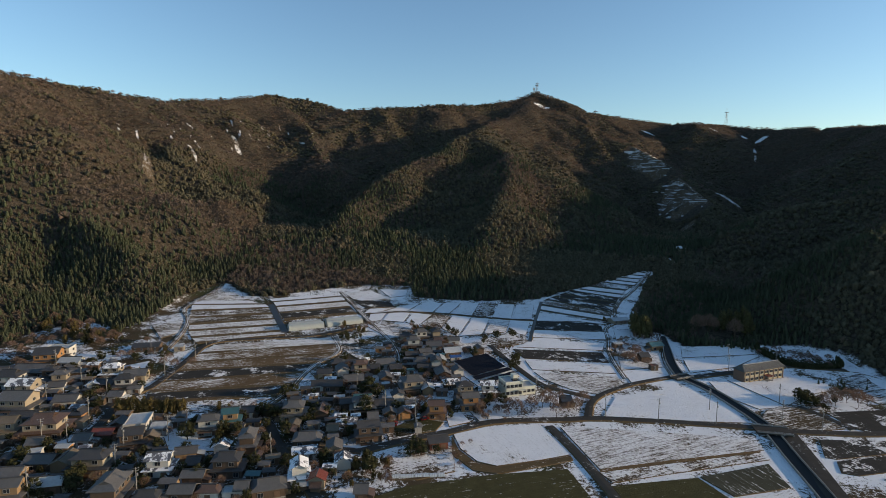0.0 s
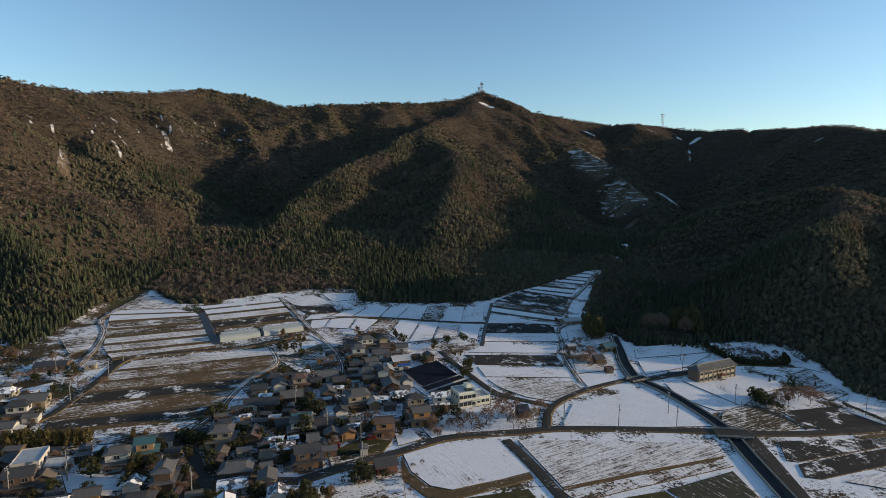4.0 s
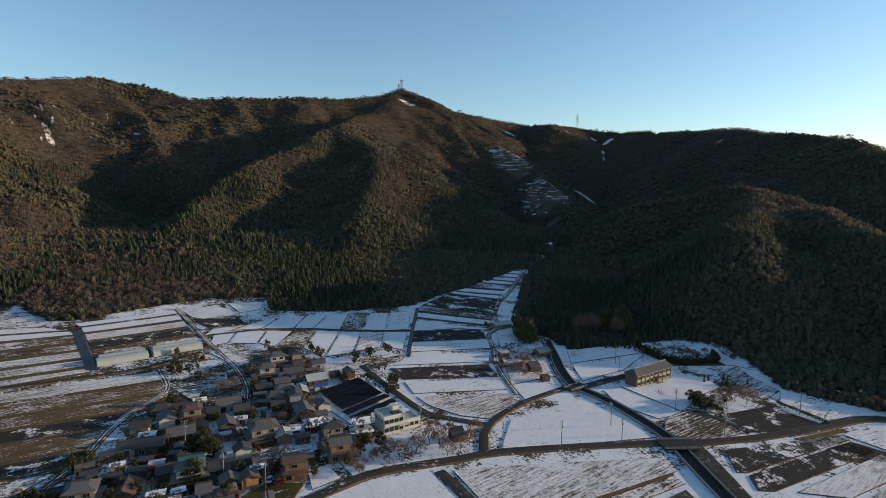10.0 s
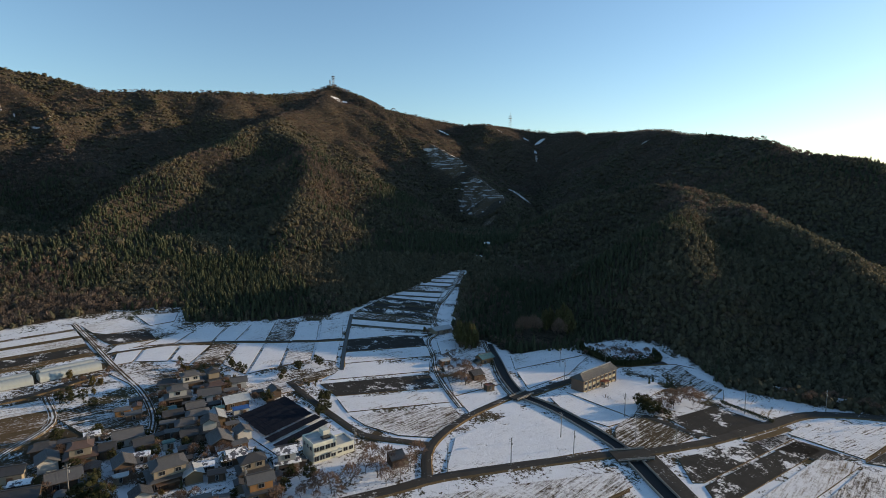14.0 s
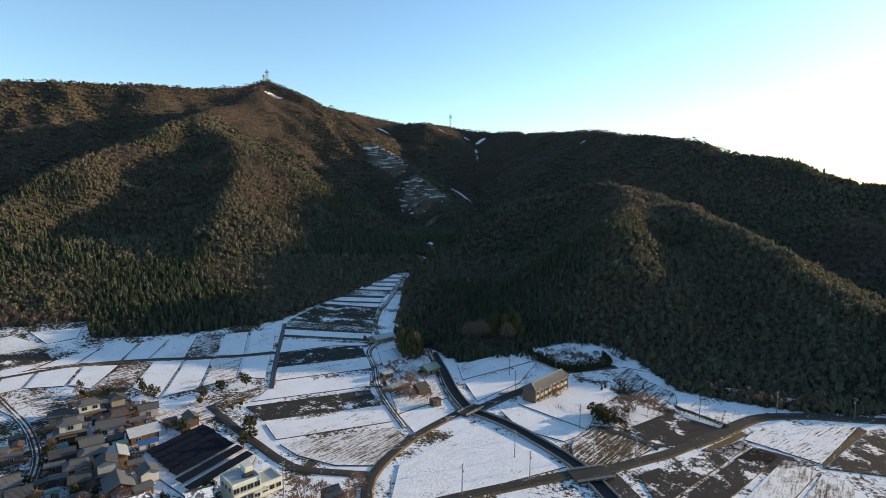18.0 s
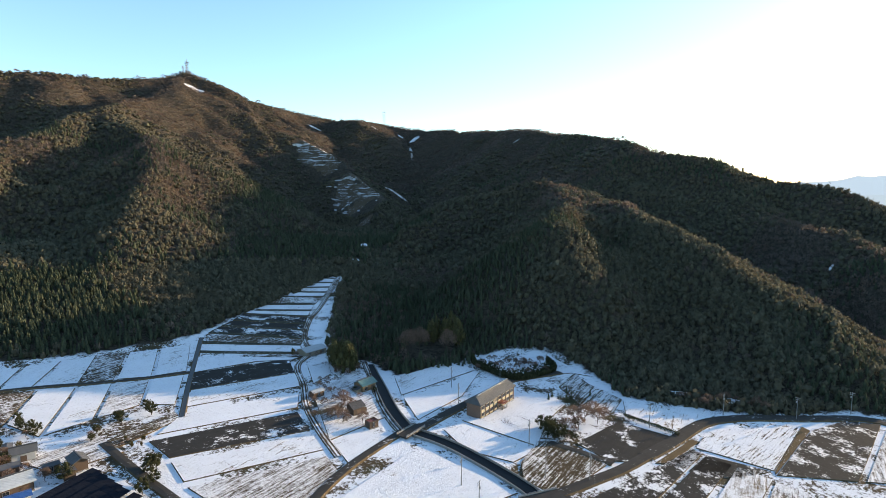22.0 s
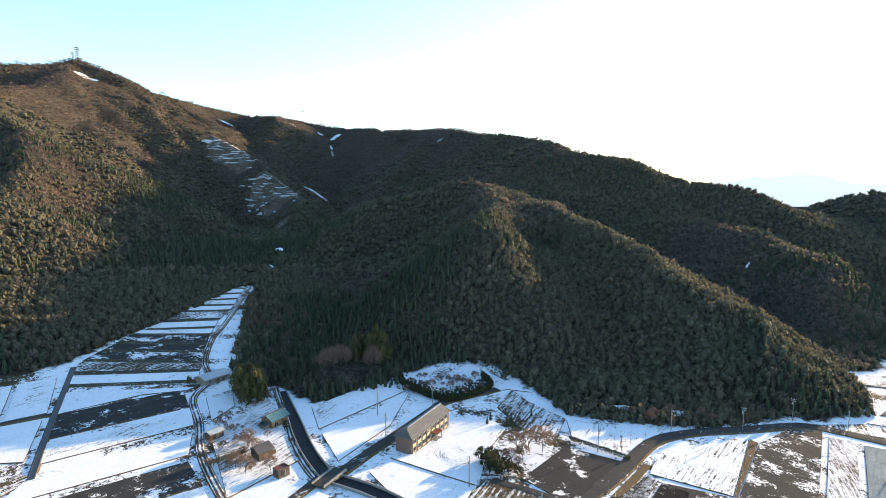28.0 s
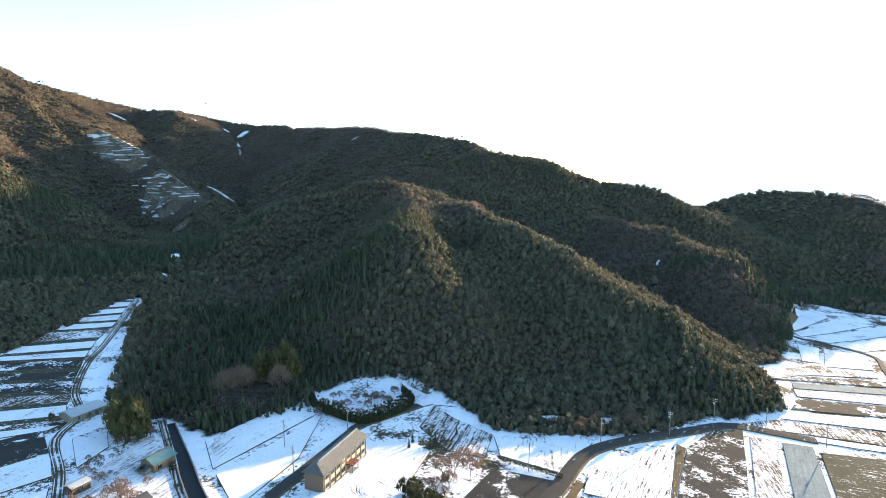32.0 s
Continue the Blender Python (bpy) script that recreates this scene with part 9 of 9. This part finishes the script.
plant("bare", -91.1, 225.0, 3.2)
plant("bare", -78.2, 217.0, 3.1)
hedge([(204.6, 341.8), (199.9, 332.2), (203.8, 306.5), (230.9, 306.2), (240.0, 319.2)], 4.0)
plant("shrub", 217.8, 250.0, 1.5)
plant("shrub", 218.1, 248.5, 1.5)
plant("shrub", 218.4, 247.0, 1.5)
plant("shrub", 218.7, 245.6, 1.5)
plant("shrub", 218.9, 244.2, 1.5)
plant("shrub", 219.2, 242.7, 1.5)
plant("shrub", 219.5, 241.3, 1.5)
plant("shrub", 219.8, 239.9, 1.5)
plant("shrub", 220.0, 238.5, 1.5)
plant("shrub", 220.3, 237.1, 1.5)
plant("shrub", 220.6, 235.7, 1.5)
plant("shrub", 220.8, 234.4, 1.5)
plant("shrub", 221.1, 233.0, 1.5)
plant("shrub", 221.4, 231.7, 1.5)
plant("shrub", 221.6, 230.4, 1.5)
plant("shrub", 221.9, 229.1, 1.5)
plant("shrub", 222.1, 227.7, 1.5)
plant("evergreen", 178.8, 248.0, 3.9)
plant("bare", 181.8, 248.5, 2.5)
plant("bare", 184.8, 248.8, 3.7)
plant("evergreen", 181.6, 244.9, 2.6)
plant("bare", 179.3, 259.1, 2.7)
plant("evergreen", 180.6, 246.3, 3.1)
plant("evergreen", 182.3, 248.1, 2.1)
plant("bare", 181.9, 249.0, 2.4)
plant("bare", 185.9, 255.5, 2.4)
plant("bare", 185.2, 255.4, 3.9)
plant("evergreen", 182.3, 256.1, 2.8)
plant("bare", 178.6, 246.3, 2.7)
plant("bare", 185.4, 253.8, 2.1)
plant("evergreen", 191.1, 253.7, 3.6)
plant("bare", 257.8, 245.9, 4.5)
plant("bare", 257.4, 237.8, 5.3)
plant("bare", 278.0, 225.0, 5.5)
plant("bare", 268.5, 236.3, 5.1)
plant("bare", 256.1, 248.1, 4.4)
plant("bare", 282.2, 226.3, 4.7)
plant("bare", 283.5, 226.8, 4.7)
plant("bare", 262.2, 238.7, 5.6)
plant("bare", 275.9, 226.8, 3.4)
plant("bare", 279.1, 221.4, 5.1)
plant("bare", 277.0, 233.1, 3.6)
plant("bare", 273.6, 236.4, 5.2)
plant("bare", 106.5, 325.5, 3.3)
plant("bare", 106.4, 310.3, 3.5)
plant("bare", 111.7, 334.9, 2.8)
plant("bare", 107.6, 330.2, 3.2)
plant("bare", 117.2, 312.6, 3.4)
plant("bare", 121.0, 315.3, 2.5)
plant("bare", 119.5, 342.2, 2.4)
plant("bare", 125.6, 320.8, 3.2)
plant("bare", 117.2, 321.3, 3.5)
plant("bare", 106.1, 306.7, 3.4)
plant("bare", 226.5, 319.0, 2.9)
plant("bare", 226.9, 323.5, 3.1)
plant("bare", 224.1, 321.0, 2.9)
plant("bare", 219.8, 320.3, 2.8)
plant("bare", 223.2, 321.0, 2.6)
plant("bare", 223.0, 322.8, 2.8)
plant("bare", 224.5, 320.7, 3.1)
plant("bare", 214.7, 321.6, 2.6)
plant("bare", 225.0, 318.5, 3.5)
plant("bare", 221.4, 325.1, 3.5)
plant("bare", 214.5, 335.0, 3.5)
plant("bare", 229.4, 322.2, 3.1)
plant("bare", 221.9, 323.7, 2.8)
plant("bare", 219.3, 328.0, 2.8)
plant("bare", 221.0, 324.6, 3.3)
plant("bare", 208.5, 326.7, 3.2)
plant("bare", 205.8, 327.3, 3.6)
plant("bare", 226.1, 314.6, 3.3)
plant("bare", 237.2, 323.0, 3.1)
plant("bare", 206.6, 323.7, 3.7)
plant("bare", -21.0, 358.5, 3.2)
plant("bare", -6.2, 336.8, 3.3)
plant("bare", -5.4, 356.0, 3.1)
plant("bamboo", -21.7, 371.0, 2.4)
plant("bare", -17.3, 358.8, 2.8)
plant("evergreen", -12.2, 358.9, 2.0)
plant("bare", -20.2, 345.1, 2.3)
plant("bare", 6.0, 345.1, 2.6)
plant("bamboo", -5.5, 336.0, 3.0)
plant("bamboo", -9.3, 356.9, 2.4)
plant("bare", -4.5, 361.7, 3.0)
plant("evergreen", -14.9, 348.1, 3.0)
plant("bamboo", -16.8, 354.7, 2.7)
plant("bare", -14.2, 349.0, 2.5)
plant("bare", -21.6, 364.2, 2.5)
plant("bare", 7.2, 330.0, 2.6)
plant("bamboo", -16.1, 356.0, 2.1)
plant("bamboo", -18.4, 357.8, 2.3)
plant("bare", -0.3, 335.0, 2.3)
plant("evergreen", -20.3, 367.8, 2.7)
plant("evergreen", -20.9, 342.6, 1.8)
plant("bare", -12.8, 356.0, 3.5)
plant("bare", -7.3, 363.2, 2.5)
plant("bare", -2.1, 360.1, 2.7)
plant("bare", -7.4, 350.5, 2.6)
plant("bamboo", -18.0, 347.2, 2.4)
plant("evergreen", 2.5, 331.7, 2.6)
plant("evergreen", 4.3, 352.6, 3.6)
plant("bamboo", -19.3, 357.7, 2.8)
plant("bare", -19.7, 353.9, 2.2)
plant("bare", -19.3, 350.2, 3.4)
plant("bamboo", 4.9, 334.3, 3.3)
plant("bare", -12.3, 337.7, 2.1)
plant("bare", -1.3, 339.8, 2.2)
plant("evergreen", 7.0, 349.6, 3.5)
plant("evergreen", 3.1, 358.2, 2.7)
plant("evergreen", 3.8, 355.6, 3.8)
plant("evergreen", 7.3, 352.7, 3.5)
plant("evergreen", 6.2, 346.5, 2.7)
plant("evergreen", 9.5, 347.3, 3.9)
plant("evergreen", 2.7, 360.7, 4.0)
plant("evergreen", 8.4, 343.9, 3.0)
plant("evergreen", 26.9, 339.1, 2.6)
plant("evergreen", 28.3, 338.4, 2.5)
plant("evergreen", 25.7, 331.9, 2.6)
plant("bare", 25.4, 333.7, 2.7)
plant("evergreen", 25.8, 330.3, 2.7)
plant("evergreen", 27.4, 336.7, 3.2)
plant("bare", 25.5, 331.9, 2.1)
plant("bare", 27.6, 336.7, 2.3)
plant("bare", 34.5, 321.2, 1.9)
plant("bamboo", 40.3, 318.3, 1.6)
plant("bamboo", 35.9, 325.5, 1.8)
plant("bamboo", 41.0, 323.6, 1.3)
plant("bamboo", 41.0, 322.8, 1.5)
plant("bamboo", 37.3, 319.0, 2.1)
plant("bare", 43.2, 322.2, 1.6)
plant("bare", 39.4, 319.5, 1.7)
plant("bare", 36.5, 324.2, 1.4)
plant("bamboo", 41.6, 322.9, 1.8)
plant("evergreen", 41.3, 301.3, 4.6)
plant("evergreen", 42.9, 299.8, 5.3)
plant("evergreen", 41.7, 297.9, 4.4)
plant("cedar", 139.7, 367.9, 10.6)
plant("cedar", 141.8, 377.0, 10.5)
plant("cedar", 136.7, 355.5, 12.0)
plant("cedar", 136.8, 375.9, 11.7)
plant("cedar", 134.4, 359.2, 8.5)
plant("cedar", 139.3, 355.0, 8.8)
plant("cedar", 132.4, 360.8, 9.3)
plant("cedar", 141.8, 364.2, 8.5)
plant("cedar", 132.1, 358.9, 8.4)
plant("cedar", 135.8, 370.4, 10.9)
plant("cedar", 132.1, 363.1, 11.4)
plant("cedar", 140.7, 363.3, 9.8)
plant("cedar", 140.3, 365.9, 11.9)
plant("cedar", 142.1, 362.8, 9.3)
plant("cedar", 135.3, 364.2, 11.5)
plant("cedar", 143.4, 371.9, 11.3)
plant("bare", 135.1, 359.5, 4.2)
plant("bare", 132.7, 355.1, 4.7)
plant("bare", 135.7, 358.6, 3.4)
plant("bare", 140.3, 355.0, 3.5)
plant("bare", 140.0, 353.4, 4.6)
plant("bare", 130.3, 357.1, 4.8)
plant("bare", 129.0, 354.3, 3.4)
plant("bare", 133.4, 350.5, 3.3)
plant("bare", 119.9, 334.9, 2.1)
plant("bare", 116.1, 327.2, 1.8)
plant("bare", 120.9, 332.8, 2.0)
plant("bare", 117.3, 332.5, 2.7)
plant("bare", 116.3, 337.4, 2.1)
plant("bare", 113.9, 334.7, 2.6)
plant("bare", 116.8, 339.8, 2.3)
plant("bare", 118.9, 324.4, 2.2)
plant("bare", 117.6, 335.0, 2.5)
plant("bare", 118.6, 350.0, 2.4)
plant("bare", 118.4, 348.4, 1.6)
plant("bare", 116.1, 333.4, 2.8)
plant("bare", 124.6, 346.2, 2.1)
plant("bare", 116.6, 345.3, 2.1)
